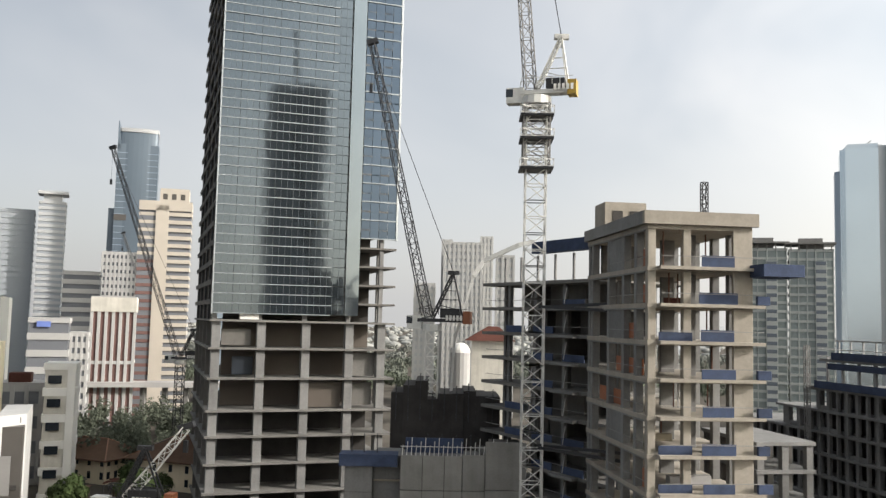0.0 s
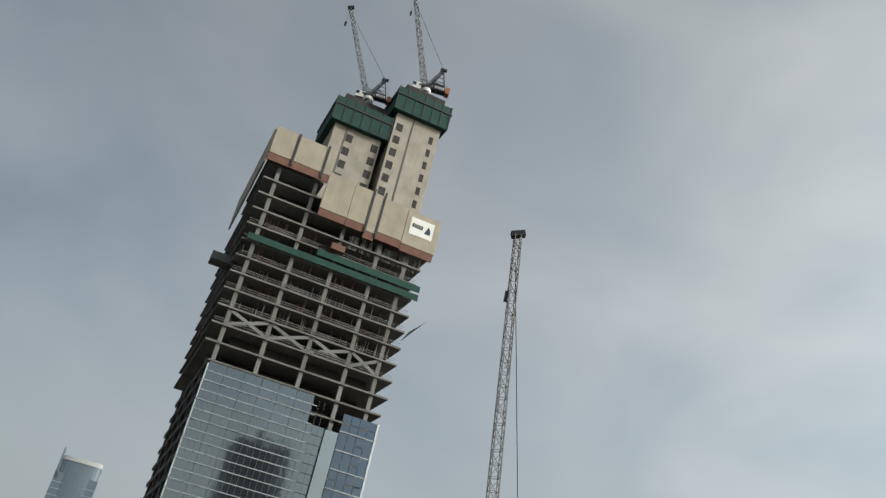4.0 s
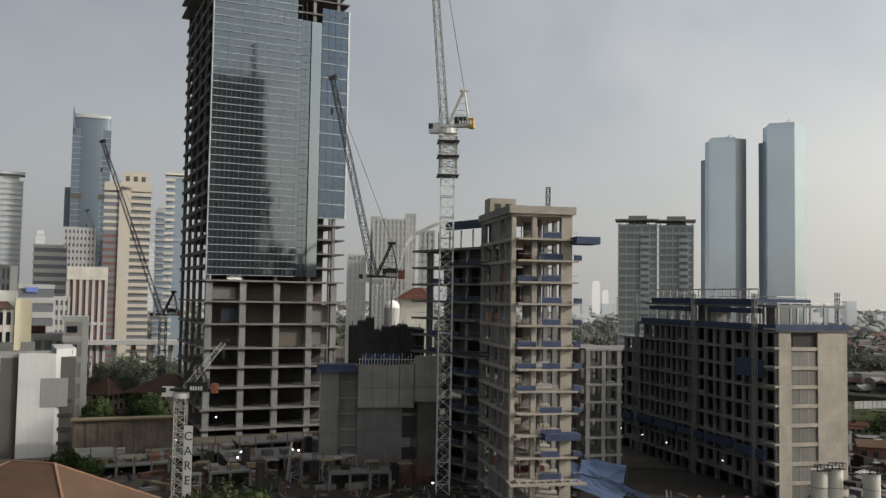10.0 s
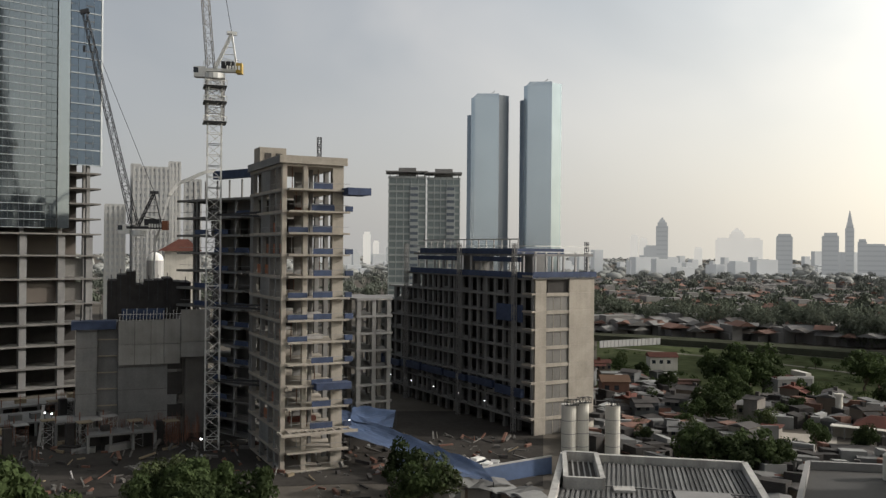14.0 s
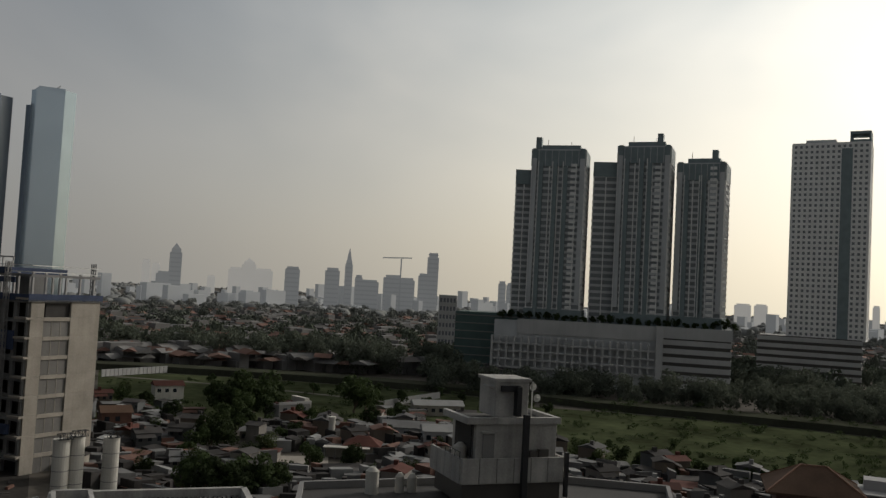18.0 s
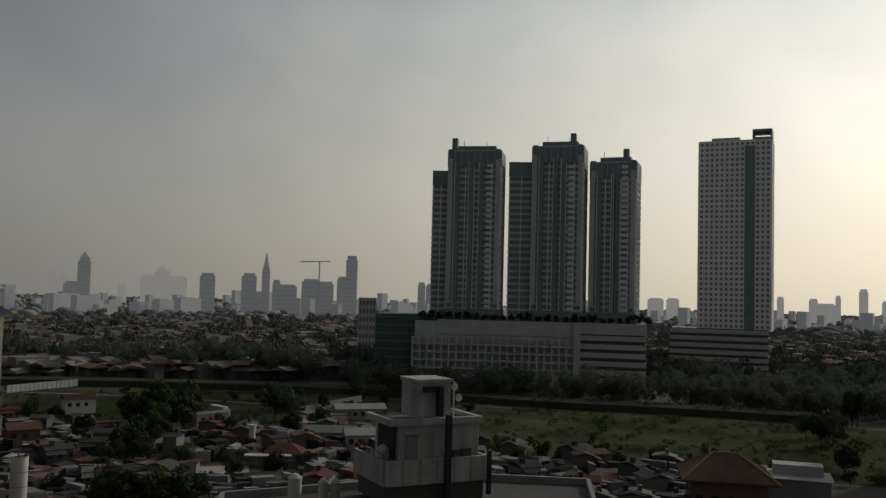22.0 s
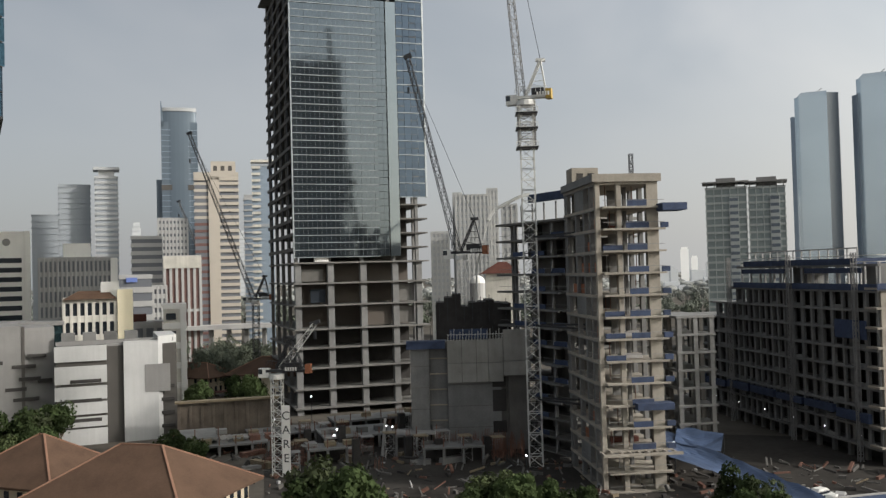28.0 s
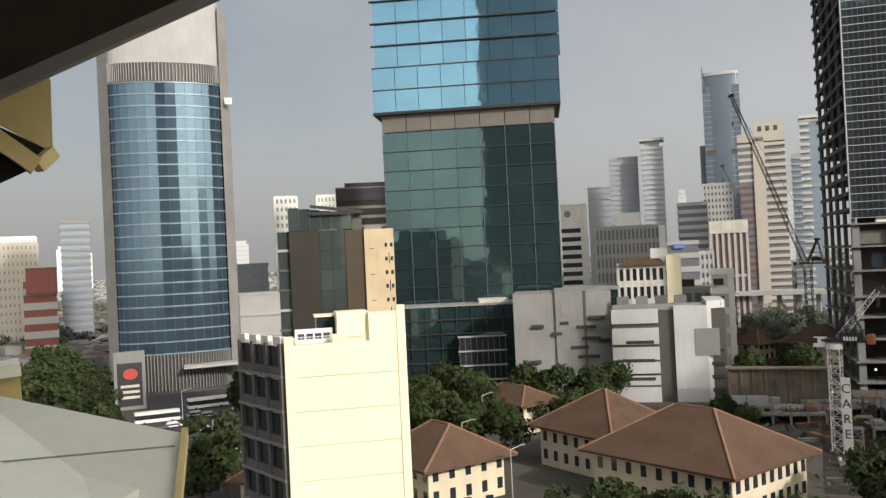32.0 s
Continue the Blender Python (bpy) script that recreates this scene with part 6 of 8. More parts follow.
    block("edge_pier", 0.0, -0.14, 0, 0.92, 0.5, top + 0.9, CREAM, y)
    block("edge_pier", L - 0.92, -0.14, 0, L, 0.5, top + 3.6, CREAM, y)
    part("mass", Shape().prism([(0.15, 0.4), (L, 0.4), (L, 10.2), (-4.7, 10.2)], 0, top - 0.1), CREAM, y)
    block("wall_head", L - 3.9, -0.02, top, L - 0.9, 0.5, top + 3.0, CREAM, y)
    block("stair_house", L - 7.2, 0.6, top - 0.1, L - 3.8, 4.6, top + 3.1, CREAM, y)
    block("glazed_room", L - 9.2, 3.0, top - 0.1, L - 7.2, 6.0, top + 2.6, GLASS_DARK, y)
    block("room_roof", L - 9.4, 2.8, top + 2.6, L - 7.0, 6.2, top + 2.8, CREAM, y)
    rl = Shape()
    for k in range(18):
        rl.box(1.0 + 0.42 * k, 0.05, top, 1.05 + 0.42 * k, 0.1, top + 0.75)
    rl.box(0.9, 0.04, top + 0.72, L - 4.0, 0.11, top + 0.8)
    part("roof_railing", rl, STEEL_WHITE, y, "thin white railing")
    for x in (5.0,):
        block("parapet_post", x, 0, top, x + 0.7, 0.5, top + 0.9, CREAM, y)
    sgn = block("roof_signboard", 1.2, 1.6, top - 0.1, 5.2, 1.75, top + 1.5, WHITE, y, "pale roof signboard with blue bars")
    for k in range(4):
        block("sign_bar", 0.3 + 0.9 * k, -0.03, 0.5, 1.0 + 0.9 * k, 0.01, 1.1, BLUE_NET, sgn)
    # shaded loggia side, splayed back along the lane
    ux, uy = -0.444, 0.896

    def side(name, s0, s1, o0, o1, z0, z1, mat):
        q = [(0.1 + ux * s + uy * -o, 0.4 + uy * s + ux * o) for s, o in ((s0, o0), (s0, o1), (s1, o1), (s1, o0))]
        part(name, Shape().prism(q[::-1], z0, z1), mat, y)
    for k in range(8):
        z = 3.6 * k + 0.1
        for j in range(4):
            side("loggia_pier", 0.2 + 3.3 * j, 0.75 + 3.3 * j, 0.0, 0.5, z, z + 3.5, CONCRETE_DARK)
        side("loggia_rail", 0.3, 10.9, 0.1, 0.4, z, z + 1.0, CONCRETE_DARK)
        # dark sheet put in as the shade inside each loggia
        side("loggia_shade", 0.3, 10.9, 0.02, 0.12, z + 1.0, z + 3.2, GLASS_DARK)
        side("loggia_slab", 0.2, 11.0, 0.0, 0.55, z - 0.14, z + 0.16, GREY)
    for k in range(4):
        side("side_parapet", 0.3 + 2.9 * k, 2.0 + 2.9 * k, -0.2, 0.35, top - 0.1, top + 0.9, WHITE)
    # dark office slab behind it, with a cream stair tower
    b = thing("dark_office_slab", pol(-45.01, 175), 46.4, "dark grey office slab with glazed attic", "building")
    block("solid_wall", -7.0, 0, 0, -1.1, 18, 43.6, SLAB_DARK, b)
    block("solid_wall", 4.0, 0, 0, 7.8, 18, 43.4, SLAB_BROWN, b)
    for k in range(11):
        block("glass_bay", -1.1, 0.2, 3.96 * k, 4.0, 16, 3.96 * k + 3.93, GLASS_OFFICE, b)
        block("side_glass", -9.3, 1.0, 3.96 * k + 0.5, -7.05, 10, 3.96 * k + 3.9, GLASS_OFFICE, b)
        block("side_deck", -9.5, 0.8, 3.96 * k, -7.02, 10.2, 3.96 * k + 0.5, GREY_PALE if k % 3 == 1 else CHARCOAL, b)
    block("bay_mullion", 1.4, 0.1, 0, 1.52, 0.22, 43.6, DARK_METAL, b)
    for k in range(6):
        block("attic_glass", -7.0 + 2.1 * k, 0.3, 43.7, -4.96 + 2.1 * k, 12, 48.2 - 0.25 * k, GLASS_OFFICE, b)
        block("attic_mullion", -7.06 + 2.1 * k, 0.15, 43.7, -6.94 + 2.1 * k, 0.3, 48.4 - 0.25 * k, MULLION_DARK, b)
    part("attic_roof", Shape().prism([(-2.4, -0.6), (7.6, -0.6), (7.6, 13), (-2.4, 13)], 46.6, 47.2).beam((-2.6, -0.4, 48.4), (7.8, -0.4, 46.9), 0.7, 0.6), DARK_METAL, b, "dark sloping roof edge")
    block("attic_core", 5.6, 1.0, 43.4, 7.6, 10, 46.6, CHARCOAL, b)
    st = block("stair_tower", 7.8, -0.6, 0, 13.7, 12, 43.4, SAND, b, "cream stair tower with small windows")
    for k in range(15):
        for xx in (4.05, 5.15):
            block("small_window", xx, -0.06, 1.2 + 2.75 * k, xx + 0.5, 0.05, 2.0 + 2.75 * k, GLASS_DARK, st)
        if k % 2:
            block("window_slit", 4.78, -0.06, 0.6 + 2.75 * k, 4.94, 0.05, 2.8 + 2.75 * k, GLASS_DARK, st)
    for k in range(8):
        block("rust_mark", 1.0, -0.05, 3.0 + 5.2 * k, 1.9, 0.02, 3.15 + 5.2 * k, RUST, st)
    block("roof_rail", 0.2, 0.1, 43.4, 3.6, 0.2, 44.2, GREY, st)
    # dark banded block and pale flats far behind
    db = city_tower("dark_banded_office", -42.4, 366, 22.4, 15.7, 67.7, "dark brown banded office block", SLAB_DARK, OFFICE_BAND, 17, bh=0.3, over=0.1)
    block("plain_head", -11.3, -0.2, 62.6, 11.3, 15.8, 67.75, CHARCOAL_FAR, db)
    block("attic", -7.4, 1, 67.75, 9.5, 14, 70.1, CHARCOAL_FAR, db)
    city_tower("white_flat_tower", -47.4, 421, 10.2, 11.3, 69.3, "white stepped apartment tower", GREY, WHITE, 18, bh=0.5, piers=5, pw=1.2)
    city_tower("white_flat_tower", -44.8, 443, 9.0, 11.1, 71.0, "white stepped apartment tower", GREY, WHITE, 18, bh=0.5, piers=5, pw=1.2)
    city_tower("grey_office_block", -49.11, 300, 15.7, 14, 27.7, "plain pale grey office block", GREY_PALE, GREY_PALE, 4, bh=0.1)
    city_tower("grey_office_block", -49.89, 399, 16.3, 11.6, 37.9, "plain grey office block", BLUE_GREY, GREY, 8, bh=0.3)
    city_tower("cream_hotel", -64.21, 443, 29.5, 12.7, 52.6, "cream hotel slab with small windows", FAR_DARK, BEIGE, 14, bh=0.6, piers=16, pw=1.4, pier=BEIGE)
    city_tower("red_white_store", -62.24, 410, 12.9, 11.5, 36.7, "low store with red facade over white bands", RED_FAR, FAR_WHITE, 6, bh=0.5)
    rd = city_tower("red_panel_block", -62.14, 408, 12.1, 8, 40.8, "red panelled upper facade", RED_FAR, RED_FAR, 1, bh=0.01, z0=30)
    city_tower("grey_flats", -60.18, 476, 13.5, 10.7, 63.8, "grey apartment block with balconies", GLASS_HAZE, GREY, 18, bh=0.4)
    city_tower("white_blue_flats", -63.42, 575, 21.1, 10.1, 61, "white flats with blue roof bands", GREY_PALE, WHITE, 12, bh=0.6, piers=10, pw=1.5)
    # split-level car park
    cp = thing("white_parking_building", pol(-23.15, 214), 24.0, "white parking building with dark horizontal slots", "building")
    zt = 22.4
    block("front_mass", -12.6, 0.6, 0, 13.6, 26, zt - 0.4, CHARCOAL, cp)
    for z0, z1 in ((0, 3.6), (4.1, 6.3), (6.9, 9.6), (10.2, 13.2), (13.9, 17.8), (18.9, zt)):
        block("white_band", -12.8, 0.0, z0, -1.8, 0.7, z1, PARK_WHITE, cp)
    for k in range(3):
        block("slot", -9.6, -0.05, 5.2 + 4.4 * k, -3.0, 0.05, 6.0 + 4.4 * k, INTERIOR, cp)
    block("recess_wall", -1.8, 0.9, 0, 1.8, 4, zt, GREY, cp)
    block("white_wall", 1.8, -0.4, 0, 9.4, 3, zt + 0.4, PARK_WHITE, cp)
    part("angled_wall", Shape().prism([(9.4, -0.4), (13.8, 4.0), (13.8, 20), (9.4, 20)], 0, zt + 1.4), PARK_WHITE, cp)
    block("grey_panel", 6.4, -0.5, 11.0, 12.0, -0.38, 17.4, GREY, cp)
    for k in range(4):
        block("slot", 9.5, 0.2, 2.4 + 3.1 * k, 13.0, 1.4, 3.2 + 3.1 * k, INTERIOR, cp)
    for k in range(4):
        block("water_tank", -11.5 + 4.6 * k, 6, zt - 0.4, -8.6 + 4.6 * k, 9.5, zt + 2.6, ZINC, cp)
    block("roof_rail", -12.6, 3, zt, 13, 3.1, zt + 0.9, GREY, cp)
    cw = thing("grey_parking_wing", pol(-29.63, 222), 30.6, "grey parking wing with black slot pattern", "building")
    block("mass", -12.6, 0, 0, 12.0, 20, 26.6, GREY, cw)
    block("high_mass", -2.0, -0.6, 0, 5.0, 18, 27.2, GREY, cw)
    block("seam", 5.0, -0.75, 0, 5.7, 0.1, 27, CHARCOAL, cw)
    block("niche", -0.6, -0.72, 21, 4.0, -0.5, 25.6, GREY, cw)
    for x, z, w in ((3.0, 17.5, 5), (6.2, 19.8, 4), (4.4, 14.6, 4.6), (1.6, 12.4, 4.4), (3.2, 10.0, 5.4), (4.4, 6.6, 4.6), (-9, 9, 3), (-3, 16, 2.4), (8.4, 14, 3), (-8, 18, 3), (-1.0, 18.6, 2.2)):
        block("slot", x, -0.8, z, x + w, 0.1, z + 0.8, INTERIOR, cw)
    # sawn-off hoarding and pit wall beyond the small crane
    pit = thing("pit_retaining_wall", pol(-16.48, 205), 17.2, "dark stained retaining wall of the excavation", "wall")
    block("wall", -11, 0, 0, 11, 0.8, 9.0, PIT_BROWN, pit)
    for k in range(9):
        block("pile", -11 + 2.5 * k, -0.3, 0, -10.4 + 2.5 * k, 0.1, 9.2, PIT_BROWN, pit)
    # walkway's yellowish tone also paints the sunlit line along the wall top
    block("walkway", -11.5, -1.0, 9.0, 11.5, 1.6, 9.4, YELLOW_DULL, pit)


PIT_BROWN = material("stained_earth_wall", (0.12, 0.098, 0.078), 0.95, vary=0.5, scale=0.4, streak=0.5)
# red dulled by haze put into the base colour
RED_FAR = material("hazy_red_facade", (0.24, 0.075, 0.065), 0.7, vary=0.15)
YELLOW_DULL = material("weathered_timber", (0.2, 0.16, 0.105), 0.85, vary=0.35)
west_side()


# ---- hipped clay-tile roofs ----
def hip_house(at, rot, w, d, eave, ridge, rl, label, windows=7, wall=None):
    """Two-storey cream house with a hipped tile roof; at is the near corner of its plan."""
    h = thing("hip_roofed_house", at, rot, label, "house", "tile-roofed houses")
    block("wall", 0, 0, 0, w, d, eave, (wall or CREAM_DIM), h)
    o = 1.6
    cx0, cx1, cy = (w - rl) / 2, (w + rl) / 2, d / 2
    roof = Shape().add([(-o, -o, eave), (w + o, -o, eave), (w + o, d + o, eave), (-o, d + o, eave), (cx0, cy, ridge), (cx1, cy, ridge), (-o, -o, eave - 0.35), (w + o, -o, eave - 0.35), (w + o, d + o, eave - 0.35), (-o, d + o, eave - 0.35)],
                       [(0, 1, 5, 4), (1, 2, 5), (2, 3, 4, 5), (3, 0, 4), (6, 7, 1, 0), (7, 8, 2, 1), (8, 9, 3, 2), (9, 6, 0, 3), (9, 8, 7, 6)])
    part("tile_roof", roof, TILE_ORANGE, h, "orange-brown clay tile roof")
    rg = Shape()
    for a, b in (((-o, -o, eave), (cx0, cy, ridge)), ((w + o, -o, eave), (cx1, cy, ridge)), ((w + o, d + o, eave), (cx1, cy, ridge)), ((-o, d + o, eave), (cx0, cy, ridge)), ((cx0, cy, ridge), (cx1, cy, ridge))):
        rg.beam(a, b, 0.3, 0.24)
    part("ridge_tile_line", rg, TILE_LIGHT, h)
    for k in range(windows):
        for z in (1.2, 4.3):
            x = 0.8 + (w - 2.2) * k / max(1, windows - 1)
            block("window", x, -0.06, z, x + 1.0, 0.06, z + 1.7, GLASS_DARK, h)
            y = 0.8 + (d - 2.2) * k / max(1, windows - 1)
            block("window", w - 0.06, y, z, w + 0.06, y + 1.0, z + 1.7, GLASS_DARK, h)
            block("window", -0.06, y, z, 0.06, y + 1.0, z + 1.7, GLASS_DARK, h)
    return h


CREAM_DIM = material("cream_house_wall", (0.62, 0.54, 0.4), 0.85, vary=0.15, scale=0.3, streak=0.3)
TILE_LIGHT = material("pale_ridge_tile", (0.24, 0.13, 0.085), 0.8, vary=0.2)
hip_house((-63.1, 118.0), -14.9, 24.0, 18.0, 7.0, 13.4, 7.0, "large cream house under an orange hipped tile roof", 9)
hip_house((-80.3, 131.0), -19.0, 18.0, 14.0, 7.0, 13.2, 1.0, "cream house with pyramid-like clay tile roof", 7)
hip_house((-92.1, 102.6), -18.3, 13.0, 14.0, 6.4, 11.4, 5.0, "cream house with brown tiled hip roof beside the slab", 5)
hip_house((-112.2, 157.3), -21.1, 17.0, 8.0, 6.0, 9.0, 8.0, "low white house with red tiled roof under trees", 5)
hip_house((-69.5, 87.2), -41.2, 9.0, 8.0, 4.0, 6.6, 2.0, "small garden house with moss on its roof", 3)
hip_house((-101.9, 82.3), 18.5, 16.0, 12.0, 6.0, 10.0, 6.0, "house with dark red tiles behind the cream slab", 5)
hip_house(pol(70.76, 150), -66.0, 12.0, 11.0, 8.6, 12.2, 4.0, "dark brick house under a brown hipped tile roof", 5, BROWN_STRIPE)
ms = thing("market_shed", pol(75.22, 176), -74.0, "long shed with pale grey sheet roof", "shed")
block("shed_wall", 0, 0, 0, 11, 9, 5.0, GREY, ms)
part("shed_roof", Shape().prism([(-0.5, -0.5), (11.5, -0.5), (11.5, 9.5), (-0.5, 9.5)], 5.0, 5.15).prism([(1, 4), (10, 4), (10, 8.5), (1, 8.5)], 5.15, 7.0), GREY_PALE, ms)
hip_house((-78.2, 268.2), -20.7, 26.0, 14.0, 7.0, 12.0, 12.0, "long low villa with red tile roof", 6)
hip_house((-102.3, 274.8), -20.8, 18.0, 12.0, 6.0, 10.0, 8.0, "villa with weathered tile roof among trees", 5)


# ---- balcony the view is taken from ----
def own_building():
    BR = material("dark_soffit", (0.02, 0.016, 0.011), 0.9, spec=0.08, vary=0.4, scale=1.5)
    PAN = material("pale_aluminium_roof", (0.8, 0.79, 0.68), 0.45, 0.1, vary=0.12, scale=0.6)
    sf = thing("canopy_soffit", (0, 0, 0), 0, "dark brown stained canopy over the balcony", "canopy", kind="structure")

    def at(az, el, d):
        x, y = pol(az, d)
        return (x, y, EYE_H + d * math.tan(radians(el)))
    a, b, c, e = at(-49.5, 17.38, 7.0), at(-65.68, 9.5, 7.0), at(-72.07, 38.7, 7.0), at(-48.53, 43.64, 7.0)
    up = 0.5
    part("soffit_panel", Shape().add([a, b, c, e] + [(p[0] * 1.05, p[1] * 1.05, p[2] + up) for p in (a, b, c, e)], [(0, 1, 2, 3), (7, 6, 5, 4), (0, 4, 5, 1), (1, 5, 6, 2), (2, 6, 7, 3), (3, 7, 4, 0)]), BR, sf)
    part("soffit_edge", Shape().beam(at(-49.02, 18.06, 6.95), at(-66.17, 9.8, 6.95), 0.12, 0.1), CHARCOAL, sf)
    gp = thing("gold_clad_bay", (0, 0, 0), 0, "gold-clad projecting bay of the same building", "facade", kind="structure")
    g0, g1, g2, g3 = at(-61.16, 11.67, 9.0), at(-61.21, 7.35, 9.0), at(-65.68, 9.9, 9.0), at(-65.68, 15.19, 9.0)
    part("bay_face", Shape().add([g0, g1, g2, g3], [(0, 1, 2, 3), (3, 2, 1, 0)]), GOLD, gp)
    h0, h1, h2, h3 = at(-62.14, 6.57, 8.8), at(-65.68, 4.8, 8.8), at(-65.68, 9.7, 8.9), at(-61.21, 7.45, 8.9)
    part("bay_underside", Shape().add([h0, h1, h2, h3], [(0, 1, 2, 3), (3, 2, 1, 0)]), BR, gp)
    part("bay_trim", Shape().beam(h0, at(-65.68, 9.31, 8.8), 0.16, 0.16).beam(h3, h0, 0.12, 0.12), GOLD, gp)
    rf = thing("sloping_ledge_roof", (0, 0, 0), 0, "pale sheet-metal ledge roof with a fold", "roof", kind="structure")
    p0, p1, p2, p3 = at(-54.29, -10.18, 7.5), at(-55.27, -16.65, 6.2), at(-66.66, -14.21, 5.5), at(-66.17, -6.27, 9.0)
    part("sheet", Shape().add([p0, p1, p2, p3] + [(p[0], p[1], p[2] - 0.25) for p in (p0, p1, p2, p3)], [(3, 2, 1, 0), (4, 5, 6, 7), (0, 1, 5, 4), (1, 2, 6, 5), (2, 3, 7, 6), (3, 0, 4, 7)]), PAN, rf)
    part("seam", Shape().beam(at(-54.97, -10.86, 7.3), at(-66.17, -10.49, 7.0), 0.015, 0.012), GREY, rf)
    part("edge_trim", Shape().beam(p0, p1, 0.05, 0.12), GOLD, rf)
    yl = thing("gold_parapet", (0, 0, 0), 0, "gold parapet with pale coping", "parapet", kind="structure")
    y0, y1 = at(-63.52, -6.47, 11), at(-68.14, -6.77, 11)
    part("parapet_wall", Shape().beam(y0, y1, 0.4, 0.36), GOLD, yl)
    part("coping", Shape().beam((y0[0], y0[1], y0[2] + 0.24), (y1[0], y1[1], y1[2] + 0.24), 0.7, 0.14), PAN, yl)
    # the grey high-rise that mirrors in the glass opposite
    x, y = 146, -68
    own = thing("grey_high_rise", (x, y), -65.0, "grey banded high-rise mirrored in the glass tower", "skyscraper")
    block("shaft", -18, -18, 0, 18, 14, 178, GREY_PALE, own)
    for k in range(38):
        block("floor_band", -18.3, -18.3, 4.7 * k, 18.3, 14.3, 4.7 * k + 1.5, FAR_WHITE, own)

    # the high-rise whose balcony this is, behind the eye
    home = thing("home_high_rise", (0, 0), 0, "dark high-rise behind the balcony", "skyscraper")
    block("shaft", -11, -45, 0, 30, -3.6, 250, GREY, home)
    for k in range(60):
        block("floor_band", -11.3, -45, 4.1 * k, 30.3, -3.3, 4.1 * k + 1.2, GREY, home)


own_building()


# ---- trees ----
def crown_mesh(seed, r, h, n, leaf=0.75, conical=False):
    """A crown of several lobes made of many small leaf clumps, with gaps."""
    rng = random.Random(seed)
    lobes = []
    for k in range(9):
        a, q = rng.random() * 6.283, r * (0.25 + 0.5 * rng.random())
        zz = h * (0.15 + 0.75 * rng.random())
        f = (1.15 - zz / h) if conical else 1.0
        lobes.append((q * math.cos(a) * f, q * math.sin(a) * f, zz, r * (0.28 + 0.3 * rng.random()) * f))
    s = Shape()
    for k in range(n):
        x, y, z, q = lobes[rng.randrange(len(lobes))]
        d = Vector((rng.gauss(0, 1), rng.gauss(0, 1), rng.gauss(0, 0.8) + 0.25)).normalized() * q * (0.72 + 0.36 * rng.random())
        c = Vector((x, y, z)) + d
        nrm = (d.normalized() + Vector((rng.gauss(0, .5), rng.gauss(0, .5), rng.gauss(0, .5)))).normalized()
        t1 = nrm.cross(Vector((rng.gauss(0, 1), rng.gauss(0, 1), rng.gauss(0, 1)))).normalized()
        t2 = nrm.cross(t1)
        e = leaf * (0.5 + rng.random())
        s.add([tuple(c + t1 * e), tuple(c + t2 * e * 0.55), tuple(c - t1 * e), tuple(c - t2 * e * 0.6)], [(0, 1, 2, 3)])
    return s.mesh("crown")


def trunk_mesh(seed, h, r):
    rng = random.Random(seed)
    s = Shape()
    p = Vector((0, 0, 0))
    for k in range(3):
        q = p + Vector((rng.gauss(0, .25), rng.gauss(0, .25), h / 3))
        s.beam(p, q, r * 2 * (1 - k * 0.25))
        p = q
    for k in range(5):
        a = rng.random() * 6.283
        s.beam((0, 0, h * (0.5 + 0.1 * k)), (h * 0.35 * math.cos(a), h * 0.35 * math.sin(a), h * (0.9 + 0.1 * k)), r * 0.7)
    return s.mesh("trunk")


CROWNS = [crown_mesh(10 + k, 4.6, 6.4, 1500, 0.42) for k in range(4)]
CROWNS_LIGHT = [crown_mesh(30 + k, 4.2, 5.4, 1300, 0.42) for k in range(3)]
CONES = [crown_mesh(50, 3.2, 12.0, 1300, 0.42, True)]
TRUNKS = [trunk_mesh(70 + k, 4.2, 0.22) for k in range(3)]
for me in CROWNS + CONES:
    me.materials.append(LEAF)
for me in CROWNS_LIGHT:
    me.materials.append(LEAF_LIGHT)
for me in TRUNKS:
    me.materials.append(BARK)
trng = random.Random(21)


def tree(x, y, s=1.0, kind=0, z=0.0):
    t = thing("tree", (x, y, z), trng.random() * 360, ("dark green broad-leaved city tree", "fresh green broad-leaved tree", "tall conical evergreen tree")[kind], "tree", "trees")
    t.scale = (s, s, s * (0.85 + 0.35 * trng.random()))
    part("trunk", TRUNKS[trng.randrange(3)], BARK, t)
    me = (CROWNS, CROWNS_LIGHT, CONES)[kind]
    part("crown", me[trng.randrange(len(me))], LEAF, t, at=(0, 0, 2.6 if kind < 2 else 1.0))
    return t


def grove(a0, a1, d0, d1, n, s0, s1, light=0.2, cone=0.0):
    for k in range(n):
        x, y = pol(a0 + (a1 - a0) * trng.random(), d0 + (d1 - d0) * trng.random())
        r = trng.random()
        tree(x, y, s0 + (s1 - s0) * trng.random(), 1 if r < light else 2 if r < light + cone else 0)


grove(-11.8, -7.9, 112, 134, 8, 0.85, 1.1, 0.7)
grove(-7.9, 4.1, 112, 132, 14, 0.5, 0.75, 0.6)
grove(-1.9, 6.6, 118, 134, 9, 0.6, 0.82, 0.3)
grove(14.5, 19.5, 120, 132, 5, 0.6, 0.8, 0.3)
grove(-34.9, -14.3, 92, 112, 26, 0.7, 1.0, 0.5)
grove(-32.9, -17.3, 84, 94, 18, 0.45, 0.7, 0.6)
grove(-38.8, -27.1, 176, 196, 14, 0.7, 1.0, 0.4)
grove(-20.2, -17.8, 176, 186, 4, 0.5, 0.7, 0.3)
grove(-39.7, -26.1, 196, 206, 16, 0.9, 1.3, 0.1)
grove(-40.7, -31, 158, 190, 12, 0.8, 1.2, 0.2)
